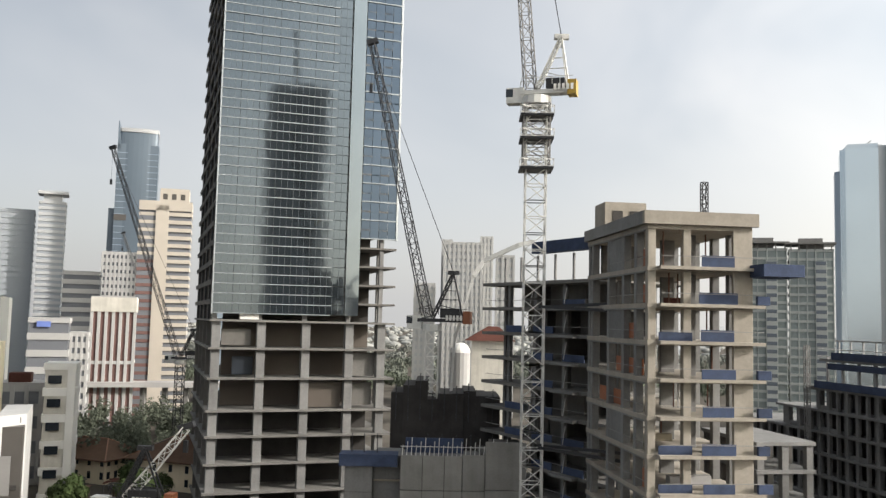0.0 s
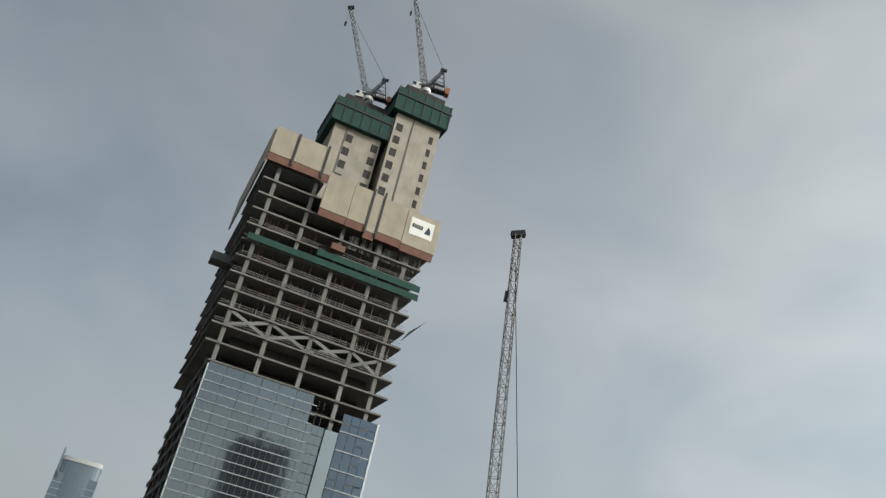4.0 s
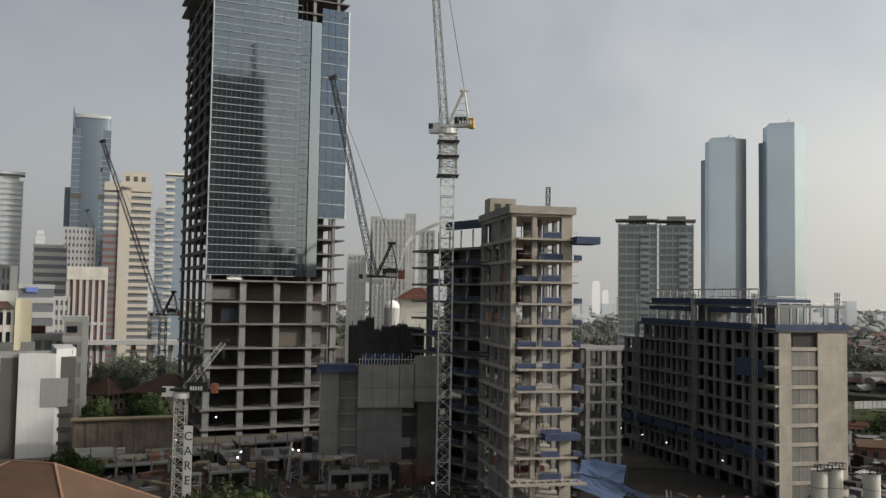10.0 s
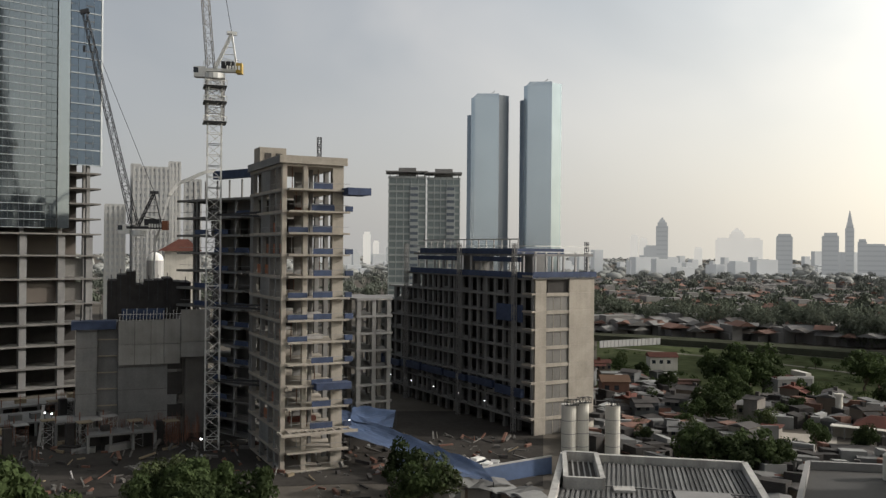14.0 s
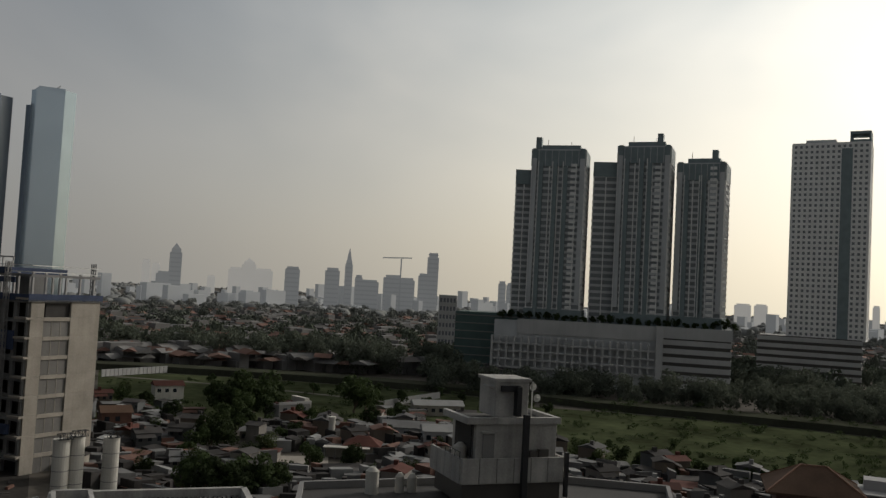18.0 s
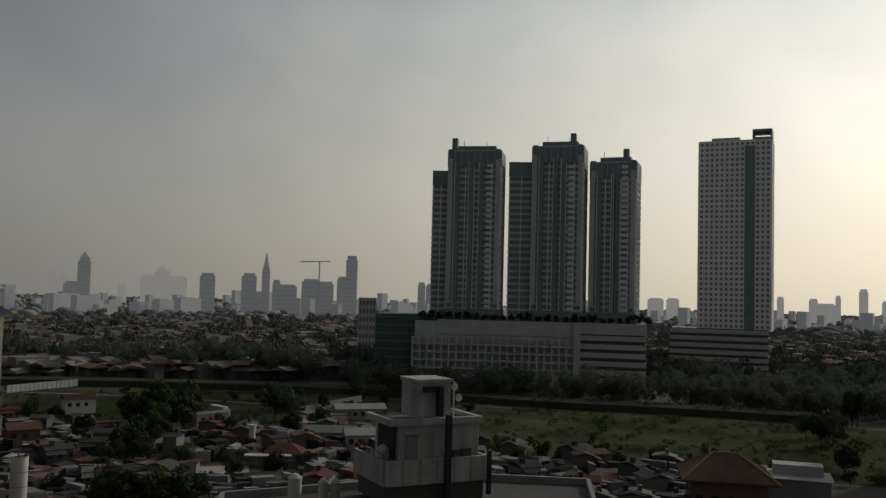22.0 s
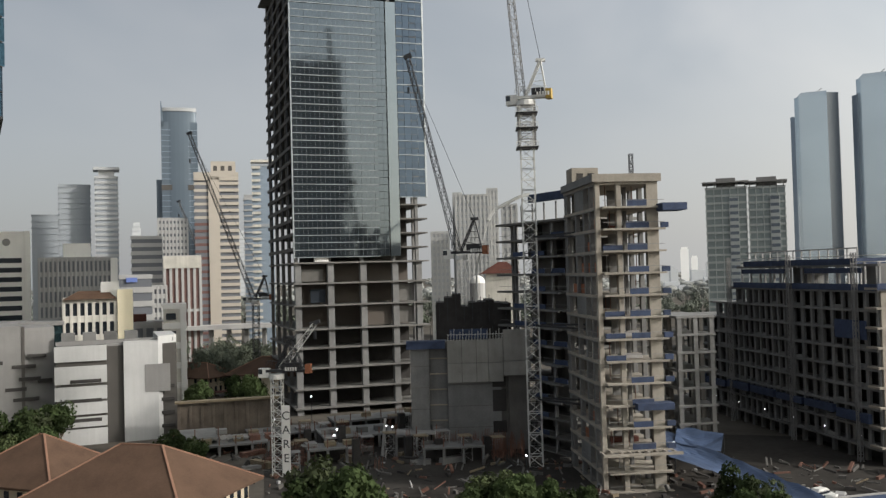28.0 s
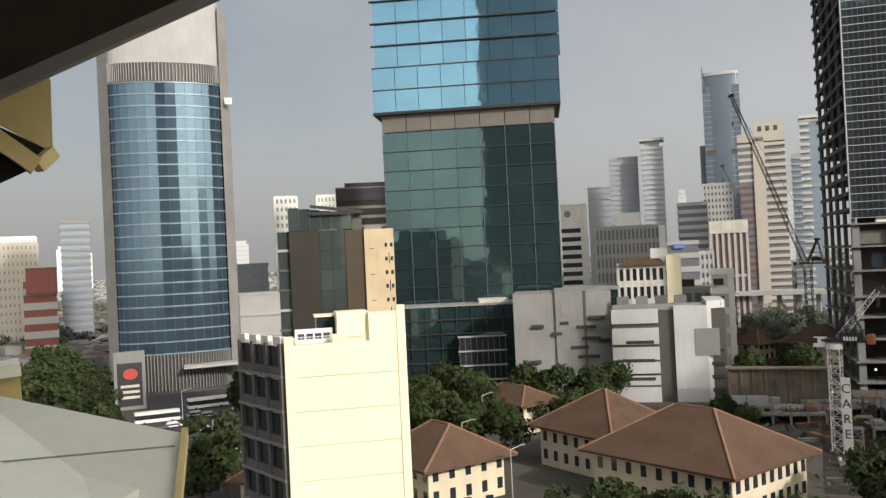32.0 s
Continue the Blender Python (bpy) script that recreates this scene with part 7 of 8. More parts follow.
grove(-54.4, -51.5, 115, 170, 8, 0.9, 1.3, 0.1, 0.7)
grove(-66.2, -58.3, 180, 300, 26, 1.0, 1.6, 0.3)
grove(-50.5, -48.5, 200, 260, 6, 0.8, 1.2, 0.2)
grove(-19.2, -14.3, 225, 260, 8, 0.8, 1.1, 0.2)
for az, d, s in ((36.3, 244, 1.3), (37.6, 246, 1.4), (35.6, 250, 1.05), (38.6, 241, 1.0), (37.0, 238, 0.9), (44.1, 256, 1.2), (44.8, 259, 0.85), (35.1, 197, 0.75), (34.3, 192, 0.6), (35.9, 194, 0.65), (35.5, 204, 0.7), (36.5, 207, 0.6), (36.2, 226, 0.8), (35.5, 222, 0.6), (37.1, 224, 0.65), (34.3, 151, 0.75), (35.2, 149, 0.8), (36.2, 150, 0.85), (37.1, 149, 0.85), (38.0, 151, 0.8), (38.8, 150, 0.72), (39.5, 152, 0.6), (33.7, 186, 0.5), (41.4, 178, 0.55), (44.2, 176, 0.6), (40.9, 226, 0.6), (40.4, 212, 0.5), (47.0, 243, 0.65), (46.6, 240, 0.5), (31.1, 262, 0.5), (29.6, 268, 0.55)):
    tree(*pol(az, d), s, 0)
grove(29.2, 56.7, 165, 240, 16, 0.35, 0.65, 0.15)
grove(29.2, 56.7, 270, 330, 12, 0.3, 0.5, 0.1)
grove(58.6, 79.9, 192, 204, 18, 0.3, 0.5, 0.1)
grove(77, 84.8, 215, 330, 12, 0.6, 1.0, 0.05)
for k in range(26):
    x, y = pol(53.4 + 14.6 * k / 25, 382)
    tree(x, y, 0.35 + 0.15 * trng.random(), 0, 27.0)

BELT_CROWNS = [crown_mesh(110 + k, 4.6, 6.4, 820, 0.42) for k in range(3)]


# tree belts along the canal and behind the site: too many to count
def tree_belt(label, spots):
    vs, fs2 = [], []
    for x, y, s, z in spots:
        me = BELT_CROWNS[trng.randrange(3)]
        a = trng.random() * 6.283
        co, si, o = s * math.cos(a), s * math.sin(a), len(vs)
        h = s * (0.85 + 0.35 * trng.random())
        vs.extend([(x + co * v.co.x - si * v.co.y, y + si * v.co.x + co * v.co.y, z + h * (v.co.z + 1.6)) for v in me.vertices])
        fs2.extend([tuple(i + o for i in p.vertices) for p in me.polygons])
    single("tree_belt", Shape().add(vs, fs2), LEAF if "garden" in label else LEAF_BELT, (0, 0), 0, label, "trees", kind="stuff")


def spots(a0, a1, d0, d1, n, s0, s1):
    return [(*pol(a0 + (a1 - a0) * trng.random(), d0 + (d1 - d0) * trng.random()), s0 + (s1 - s0) * trng.random(), 0.0) for k in range(n)]


tree_belt("dense dark tree belt along the canal", [(*pol(a, canal(a) + 44 + 42 * trng.random()), 1.0 + 0.7 * trng.random(), 0.0) for a in [26.8 + 23.6 * trng.random() for k in range(74)]] + spots(49.1, 67.3, 322, 362, 66, 0.75, 1.2) + spots(66.8, 83.8, 320, 362, 70, 0.8, 1.2) + spots(67.5, 84.5, 362, 450, 60, 0.8, 1.3))
tree_belt("small garden trees among the kampung houses", [(x, y, s, -0.6) for x, y, s, z in spots(29.2, 73.1, 142, 236, 150, 0.2, 0.42)])
tree_belt("green garden shrubs round the tile-roofed houses", [(x, y, s, -0.8) for x, y, s, z in spots(-32, -8.4, 96, 118, 70, 0.3, 0.55)])
tree_belt("dark trees behind the building site", spots(-22.2, -13.8, 285, 390, 44, 0.9, 1.3))

def leaf_cloud(seed, n):
    """Corners of n leaf clumps that fill a unit-wide, unit-high uneven crown."""
    rng = random.Random(seed)
    lobes = [(0.55 * math.cos(a), 0.55 * math.sin(a), 0.3 + 0.45 * rng.random(), 0.4 + 0.2 * rng.random()) for a in [1.05 * k + rng.random() for k in range(6)]] + [(0, 0, 0.62, 0.5)]
    out = []
    for k in range(n):
        x, y, z, q = lobes[k % 7]
        d = Vector((rng.gauss(0, 1), rng.gauss(0, 1), rng.gauss(0, 0.8) + 0.3)).normalized()
        c = Vector((x, y, z)) + Vector((d.x * q, d.y * q, d.z * q * 0.75)) * (0.8 + 0.25 * rng.random())
        nrm = (d + Vector((rng.gauss(0, .35), rng.gauss(0, .35), rng.gauss(0, .35)))).normalized()
        t1 = nrm.cross(Vector((rng.gauss(0, 1), rng.gauss(0, 1), rng.gauss(0, 1)))).normalized()
        t2 = nrm.cross(t1)
        e = 0.1 + 0.08 * rng.random()
        out.extend([tuple(c + t1 * e), tuple(c + t2 * e * 0.7), tuple(c - t1 * e), tuple(c - t2 * e * 0.7)])
    return np.array(out)


def quad_mesh(name, co):
    me = bpy.data.meshes.new(name)
    n = len(co)
    me.vertices.add(n)
    me.vertices.foreach_set("co", co.astype("float32").ravel())
    me.loops.add(n)
    me.loops.foreach_set("vertex_index", np.arange(n, dtype="int32"))
    me.polygons.add(n // 4)
    me.polygons.foreach_set("loop_start", np.arange(0, n, 4, dtype="int32"))
    me.update(calc_edges=True)
    return me


# far woods: one sheet of crowns to the horizon
wrng = random.Random(77)
fws = [Shape() for k in range(4)]
BASE = [leaf_cloud(90 + k, 170) for k in range(5)]
clouds = [[], [], []]
for k in range(3300):
    az, d = -75 + 168 * wrng.random(), 425 + 900 * wrng.random() ** 1.35
    if -25 < az < 27 and d < 560:
        continue
    x, y = pol(az, d)
    a, r, h = wrng.random() * 6.283, 4.0 + 4.6 * wrng.random() ** 1.5, 5.5 + 6.5 * wrng.random()
    m = np.array(((r * math.cos(a), -r * math.sin(a), 0), (r * math.sin(a), r * math.cos(a), 0), (0, 0, h)))
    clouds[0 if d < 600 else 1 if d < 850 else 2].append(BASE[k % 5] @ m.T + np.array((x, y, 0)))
for k in range(5200):
    az, d = -75 + 170 * wrng.random(), 1150 + 3500 * wrng.random() ** 1.3
    x, y = pol(az, d)
    r, h, n = 5 + 7 * wrng.random(), 5 + 7 * wrng.random(), 7
    ring = [(x + r * (0.8 + 0.4 * wrng.random()) * math.cos(6.283 * i / n), y + r * (0.8 + 0.4 * wrng.random()) * math.sin(6.283 * i / n)) for i in range(n)]
    w_ = fws[3]
    o = len(w_.v)
    for zf, rf in ((0.0, 0.8), (0.42, 1.05), (0.78, 0.75)):
        w_.v.extend([(x + (px - x) * rf, y + (py - y) * rf, h * zf) for px, py in ring])
    w_.v.append((x, y, h))
    for i in range(n):
        j = (i + 1) % n
        w_.f.extend([(o + i, o + j, o + n + j, o + n + i), (o + n + i, o + n + j, o + 2 * n + j, o + 2 * n + i), (o + 2 * n + i, o + 2 * n + j, o + 3 * n)])
# each farther band is paler: distance haze put into the leaf colour
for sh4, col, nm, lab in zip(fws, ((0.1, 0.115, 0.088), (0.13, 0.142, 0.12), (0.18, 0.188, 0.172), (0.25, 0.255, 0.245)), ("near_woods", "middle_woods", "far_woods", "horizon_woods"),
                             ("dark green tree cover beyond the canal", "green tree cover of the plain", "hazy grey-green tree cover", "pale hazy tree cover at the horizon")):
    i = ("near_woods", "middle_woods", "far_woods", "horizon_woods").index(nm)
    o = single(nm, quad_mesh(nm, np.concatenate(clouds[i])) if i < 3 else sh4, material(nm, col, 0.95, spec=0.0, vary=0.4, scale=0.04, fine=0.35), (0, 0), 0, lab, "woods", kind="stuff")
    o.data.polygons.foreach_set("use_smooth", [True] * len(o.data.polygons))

# rough scrub over the grass beside the canal
scr = []
for k in range(620):
    az, d = 28 + 54 * wrng.random(), 206 + 110 * wrng.random()
    x, y = pol(az, d)
    a, r, h = wrng.random() * 6.283, 0.6 + 1.9 * wrng.random() ** 2, 0.5 + 1.6 * wrng.random() ** 2
    m = np.array(((r * math.cos(a), -r * math.sin(a), 0), (r * math.sin(a), r * math.cos(a), 0), (0, 0, h)))
    scr.append(BASE[k % 5][:320] @ m.T + np.array((x, y, 0 if d < 300 else 2.2)))
single("scrub", quad_mesh("scrub", np.concatenate(scr)), LEAF, (0, 0), 0, "rough dark scrub dotted over the grass by the canal", "scrub", kind="stuff")

# ---- kampung houses ----
HOUSE_WALL = [material("kampung_wall_%d" % i, c, 0.9, vary=0.3, scale=0.3, streak=0.4) for i, c in enumerate(((0.2, 0.185, 0.165), (0.14, 0.115, 0.09), (0.28, 0.26, 0.22), (0.1, 0.105, 0.105)))]
ZINC_PALE = material("bright_zinc_roof", (0.23, 0.23, 0.223), 0.7, 0.0, spec=0.2, vary=0.3, scale=0.3, rnd=0.6)
HOUSE_ROOF = [ZINC, ZINC_DARK, TILE_RED, ZINC_DARK, ZINC, ZINC_DARK, ZINC_PALE, RUST, ZINC_DARK]
HM = {}


def gable(w, d, h, r):
    return Shape().add([(-.4, -.4, h), (w + .4, -.4, h), (w + .4, d + .4, h), (-.4, d + .4, h), (-.4, d / 2, h + r), (w + .4, d / 2, h + r)],
                       [(0, 1, 5, 4), (2, 3, 4, 5), (1, 2, 5), (3, 0, 4), (3, 2, 1, 0)])


def kampung(x, y, rng):
    v, wi, ri = rng.randrange(18), rng.randrange(4), rng.randrange(len(HOUSE_ROOF))
    key = (v, wi, ri)
    if key not in HM:
        q = random.Random(v)
        w, d, h, r = 3.6 + 5.5 * q.random() ** 1.5, 3.0 + 3.2 * q.random(), 2.2 + 2.6 * (q.random() > 0.75) + 0.8 * q.random(), 0.25 + 0.9 * q.random()
        a = Shape().box(0, 0, 0, w, d, h).mesh("wall")
        a.materials.append(HOUSE_WALL[wi])
        b = gable(w, d, h, r) if v % 3 else Shape().prism([(-.5, -.4), (w + .5, -.4), (w + .5, d + .5), (-.5, d + .5)], h, h + 0.12)
        if v % 2:
            b.add([(-.3, -2.2, h - 0.9), (w * 0.7, -2.2, h - 0.8), (w * 0.7, -0.3, h - 0.2), (-.3, -0.3, h - 0.25)], [(0, 1, 2, 3), (3, 2, 1, 0)])
        if v % 4 == 1:
            b.box(w * 0.2, d * 0.3, h + 0.3, w * 0.2 + 1.0, d * 0.3 + 1.0, h + 1.7)
        b = b.mesh("roof")
        b.materials.append(HOUSE_ROOF[ri])
        c = Shape()
        for k in range(3):
            c.box(0.6 + k * (w - 1.6) / 2, -0.06, h - 2.0, 1.5 + k * (w - 1.6) / 2, 0.04, h - 0.9)
        c = c.mesh("window")
        c.materials.append(GLASS_DARK)
        HM[key] = (a, b, c)
    a, b, c = HM[key]
    t = thing("kampung_house", (x, y), rng.choice((20, 5, -65, -50, 110, 200)) + 40 * rng.random(), ("small rendered kampung house under patched sheet roof", "small house with faded red tile roof")[HOUSE_ROOF[ri] in (TILE_RED, TILE_ORANGE)], "house", "kampung houses")
    t.scale = (0.82, 0.82, 0.86)
    part("wall", a, None, t)
    part("roof", b, None, t)
    part("window", c, None, t)


hrng = random.Random(13)
placed = []
tries = 0
while len(placed) < 262 and tries < 9000:
    tries += 1
    az, d = 28.0 + 48 * hrng.random(), 135 + 128 * hrng.random()
    if az > 57 and d > 200 or 38 < az < 41.7 and 151 < d < 167 or az < 30 and d < 165 or az > 48 and d > 238 or 33.4 < az < 38.9 and (140 < d < 161 or 186 < d < 208 or d > 216) or 38.9 < az < 46 and (172 < d < 197 or d > 228) or 45.6 < az < 49 and 210 < d < 222 or d > 240 and hrng.random() < 0.6:
        continue
    x, y = pol(az, d)
    if all((x - a) ** 2 + (y - b) ** 2 > 31 for a, b in placed):
        placed.append((x, y))
        kampung(x, y, hrng)
# patched lean-tos, fences and tin sheets crowding the lanes
qrng = random.Random(57)
for m in (ZINC_DARK, RUST, ZINC, ZINC_PALE):
    sh3 = Shape()
    for k in range({ZINC_DARK: 520, RUST: 140, ZINC: 360, ZINC_PALE: 80}[m]):
        az, d = 28.5 + 46 * qrng.random(), 138 + 100 * qrng.random()
        if az > 57 and d > 196 or 33.4 < az < 38.9 and (140 < d < 161 or d > 186) or 38.9 < az < 46 and (172 < d < 197 or d > 228):
            continue
        x, y = pol(az, d)
        a = qrng.random() * 3.14
        w, dd, h = 1.5 + 4.0 * qrng.random(), 1.2 + 3.0 * qrng.random(), 1.8 + 1.9 * qrng.random()
        co, si = math.cos(a), math.sin(a)
        t0 = 0.5 * qrng.random()
        sh3.add([(x + co * px - si * py, y + si * px + co * py, pz) for px, py, pz in ((0, 0, 0), (w, 0, 0), (w, dd, 0), (0, dd, 0), (0, 0, h), (w, 0, h), (w, dd, h + t0), (0, dd, h + t0))],
                [(0, 1, 5, 4), (1, 2, 6, 5), (2, 3, 7, 6), (3, 0, 4, 7), (4, 5, 6, 7)])
    single("lean_to_sheds", sh3, m, (0, 0), 0, "crowded patched sheet-metal lean-tos between the houses", "sheds", kind="stuff")
# larger houses and sheds that stand out among them
tv = thing("terraced_house", pol(41.23, 240), -41.2 + 33, "two-storey grey rendered house with arched openings", "house")
block("wall", -9.6, 0, 0, 0, 7.5, 5.2, GREY, tv)
block("upper_room", -1.6, 0.4, 5.2, -0.1, 7.2, 6.6, WHITE_OLD, tv)
block("parapet", -9.8, -0.2, 5.2, 0.2, 0.1, 5.9, GREY_PALE, tv)
block("gable_wall", 0.02, -0.1, 0, 0.3, 7.5, 5.9, WHITE_OLD, tv)
for k in range(4):
    arch = Shape().prism([(0.0, 0.0), (1.0, 0.0), (1.0, 1.1), (0.8, 1.45), (0.5, 1.6), (0.2, 1.45), (0.0, 1.1)], 0, 0.06)
    arch.v = [(0.31 + c, 0.7 + 1.75 * k + a, 3.4 + b) for a, b, c in arch.v]
    part("arched_window", arch, GLASS_DARK, tv)
for k in range(3):
    block("window", -8.4 + 2.9 * k, -0.06, 2.9, -7.2 + 2.9 * k, 0.05, 4.3, GLASS_DARK, tv)
part("terrace_roof", Shape().prism([(-9, 0.6), (-2, 0.6), (-2, 7), (-9, 7)], 5.2, 5.4), TILE_RED, tv)
pv = thing("yard_pavilion", pol(42.4, 193), -43.9 - 6, "low yard pavilion with red hip roof and pale canopy", "pavilion")
block("wall", 4.0, 1.0, 0, 11.3, 7.0, 2.6, HOUSE_WALL[2], pv)
part("roof", Shape().prism([(3.4, 0.4), (11.9, 0.4), (11.9, 7.8), (3.4, 7.8)], 2.6, 4.4, [(6.4, 3.9), (9.0, 3.9), (9.0, 4.3), (6.4, 4.3)]), TILE_RED, pv)
block("canopy", -0.4, -1.6, 2.3, 9.6, 0.9, 2.5, WHITE_OLD, pv, "pale flat canopy")
for k in range(5):
    block("canopy_post", -0.2 + 2.3 * k, -1.5, 0, 0.0 + 2.3 * k, -1.3, 2.3, GREY, pv)
pc = thing("concrete_pillar", pol(42.7, 208), 0, "pale round concrete pillar above the roofs", "pillar")
part("shaft", Shape().cyl(0, 0, 0.75, 0, 6.1, 14), WHITE_OLD, pc)
part("head", Shape().cyl(0, 0, 0.95, 6.1, 6.6, 14), WHITE_OLD, pc)
for az, d, L, dd, h, rot, wm, rm in ((46.0, 217, 12.5, 7, 3.4, -4, GREY_PALE, ZINC), (48.0, 262, 15, 7, 3.2, 10, HOUSE_WALL[2], ZINC_PALE), (48.7, 205, 9, 7, 4.6, 6, GREY_PALE, ZINC_PALE), (31.6, 278, 8.5, 6, 4.4, 12, WHITE_OLD, TILE_RED), (28.6, 214, 6.5, 6, 5.6, 8, RUST, TILE_ORANGE), (50.6, 228, 13, 7, 3.4, -8, HOUSE_WALL[0], ZINC)):
    lg = thing("long_shed", pol(az, d), -az + rot, "long rendered shed under a pitched roof", "shed", "long sheds")
    block("wall", 0, 0, 0, L, dd, h, wm, lg)
    part("roof", gable(L, dd, h, 1.3), rm, lg)
    for k in range(int(L / 2.4)):
        block("window", 0.6 + 2.3 * k, -0.06, h - 2.0, 1.7 + 2.3 * k, 0.05, h - 0.9, GLASS_DARK, lg)
fw = thing("field_wall", (0, 0, 0), 0, "long grey wall along the edge of the grass", "wall")
for k in range(9):
    a, b = Vector(pol(46.0 + 0.4 * k, 277 + 3.5 * k)), Vector(pol(46.4 + 0.4 * k, 280.3 + 3.5 * k))
    part("wall_bay", Shape().beam((a.x, a.y, 1.1), (b.x, b.y, 1.1), 0.25, 2.2), GREY_PALE, fw)
lrng = random.Random(29)
for k in range(26):
    az, d = -20.6 + 5.4 * lrng.random(), 222 + 70 * lrng.random()
    x, y = pol(az, d)
    if all((x - a) ** 2 + (y - b) ** 2 > 60 for a, b in placed):
        placed.append((x, y))
        kampung(x, y, lrng)
FAR_ROOFS = [material("far_roof_%d" % i, c, 0.9, spec=0.1, vary=0.3, scale=0.1) for i, c in enumerate(((0.12, 0.112, 0.106), (0.165, 0.105, 0.085), (0.2, 0.195, 0.188), (0.185, 0.11, 0.088), (0.1, 0.097, 0.094)))]
fs = {}
for k in range(3400):
    az = 26 + 62 * hrng.random() if k % 4 else -70 + 16 * hrng.random()
    d = 385 + 700 * hrng.random() ** 1.5 if k % 4 else 300 + 500 * hrng.random()
    if az > 63 and d < 520:
        continue
    x, y = pol(az, d)
    i = hrng.randrange(len(HOUSE_ROOF) + 1)
    s = fs.setdefault(i, Shape())
    w, dd, h = 6 + 7 * hrng.random(), 5 + 5 * hrng.random(), 3.2 + 3.6 * hrng.random()
    if i < len(HOUSE_ROOF):
        ca, sa = math.cos(hrng.random() * 6.28), 0
        sh2 = gable(w, dd, h, 1.0 + hrng.random())
        ang = hrng.random() * 6.283
        co, si = math.cos(ang), math.sin(ang)
        s.add([(x + co * px - si * py, y + si * px + co * py, pz) for px, py, pz in sh2.v], sh2.f)
        fs.setdefault("wall", Shape()).box(x - 2, y - 2, 0, x + 3, y + 3, h)
    else:
        s.box(x, y, 0, x + w, y + dd, h + 3)
for i, s in fs.items():
    m = FAR_ROOFS[2] if i == "wall" or i == len(HOUSE_ROOF) else FAR_ROOFS[i % 5]
    single("distant_houses", s, m, (0, 0), 0, "dense distant low-rise houses", "houses", kind="stuff")

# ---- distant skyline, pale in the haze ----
# haze is put into these pale colours and their emission
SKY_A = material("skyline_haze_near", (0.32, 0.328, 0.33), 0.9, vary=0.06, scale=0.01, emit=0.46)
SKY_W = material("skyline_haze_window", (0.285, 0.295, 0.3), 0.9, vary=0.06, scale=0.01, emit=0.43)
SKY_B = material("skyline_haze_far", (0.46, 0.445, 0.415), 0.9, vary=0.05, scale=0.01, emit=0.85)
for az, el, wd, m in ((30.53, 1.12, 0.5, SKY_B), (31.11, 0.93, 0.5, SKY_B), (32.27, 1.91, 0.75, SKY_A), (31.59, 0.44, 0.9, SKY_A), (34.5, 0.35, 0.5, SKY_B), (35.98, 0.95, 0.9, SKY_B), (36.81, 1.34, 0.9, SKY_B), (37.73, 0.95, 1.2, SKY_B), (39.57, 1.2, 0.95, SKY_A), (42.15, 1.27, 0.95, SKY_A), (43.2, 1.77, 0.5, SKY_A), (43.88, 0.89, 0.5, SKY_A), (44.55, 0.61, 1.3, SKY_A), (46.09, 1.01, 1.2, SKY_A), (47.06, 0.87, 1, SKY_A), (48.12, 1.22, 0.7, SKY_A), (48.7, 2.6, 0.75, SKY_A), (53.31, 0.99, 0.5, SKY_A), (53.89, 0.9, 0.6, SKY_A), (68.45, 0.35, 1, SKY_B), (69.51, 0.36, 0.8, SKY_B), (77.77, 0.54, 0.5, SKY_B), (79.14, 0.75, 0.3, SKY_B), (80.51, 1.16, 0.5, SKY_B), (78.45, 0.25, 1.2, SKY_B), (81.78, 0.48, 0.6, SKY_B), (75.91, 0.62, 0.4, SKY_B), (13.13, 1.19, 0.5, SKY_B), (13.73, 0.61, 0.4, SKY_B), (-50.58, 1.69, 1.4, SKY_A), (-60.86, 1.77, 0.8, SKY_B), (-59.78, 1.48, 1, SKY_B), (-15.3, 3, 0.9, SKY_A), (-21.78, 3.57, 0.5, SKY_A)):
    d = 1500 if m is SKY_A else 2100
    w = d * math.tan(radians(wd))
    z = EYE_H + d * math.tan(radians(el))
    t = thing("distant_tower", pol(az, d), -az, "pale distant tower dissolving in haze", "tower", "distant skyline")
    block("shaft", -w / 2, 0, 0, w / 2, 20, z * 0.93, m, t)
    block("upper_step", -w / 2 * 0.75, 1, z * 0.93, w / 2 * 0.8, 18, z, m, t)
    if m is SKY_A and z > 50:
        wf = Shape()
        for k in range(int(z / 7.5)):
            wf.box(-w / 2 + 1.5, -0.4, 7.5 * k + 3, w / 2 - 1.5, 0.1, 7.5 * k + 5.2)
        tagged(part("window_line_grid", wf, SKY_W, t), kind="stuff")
    if az in (43.2, 36.81, 32.27):
        part("spire", Shape().prism([(-w / 3, 3), (w / 3, 3), (w / 3, 12), (-w / 3, 12)], z, z + (22 if az == 43.2 else 9), [(-0.5, 6), (0.5, 6), (0.5, 8), (-0.5, 8)]), m, t)


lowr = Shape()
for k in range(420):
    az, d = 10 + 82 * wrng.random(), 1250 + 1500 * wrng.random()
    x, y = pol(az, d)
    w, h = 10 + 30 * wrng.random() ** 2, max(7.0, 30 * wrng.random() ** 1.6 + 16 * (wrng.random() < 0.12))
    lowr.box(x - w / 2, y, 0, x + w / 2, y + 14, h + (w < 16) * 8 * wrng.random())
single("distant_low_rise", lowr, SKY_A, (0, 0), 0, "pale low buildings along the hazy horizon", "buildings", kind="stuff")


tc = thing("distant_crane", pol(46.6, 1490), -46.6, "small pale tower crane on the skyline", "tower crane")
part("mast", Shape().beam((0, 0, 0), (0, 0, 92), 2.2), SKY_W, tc)
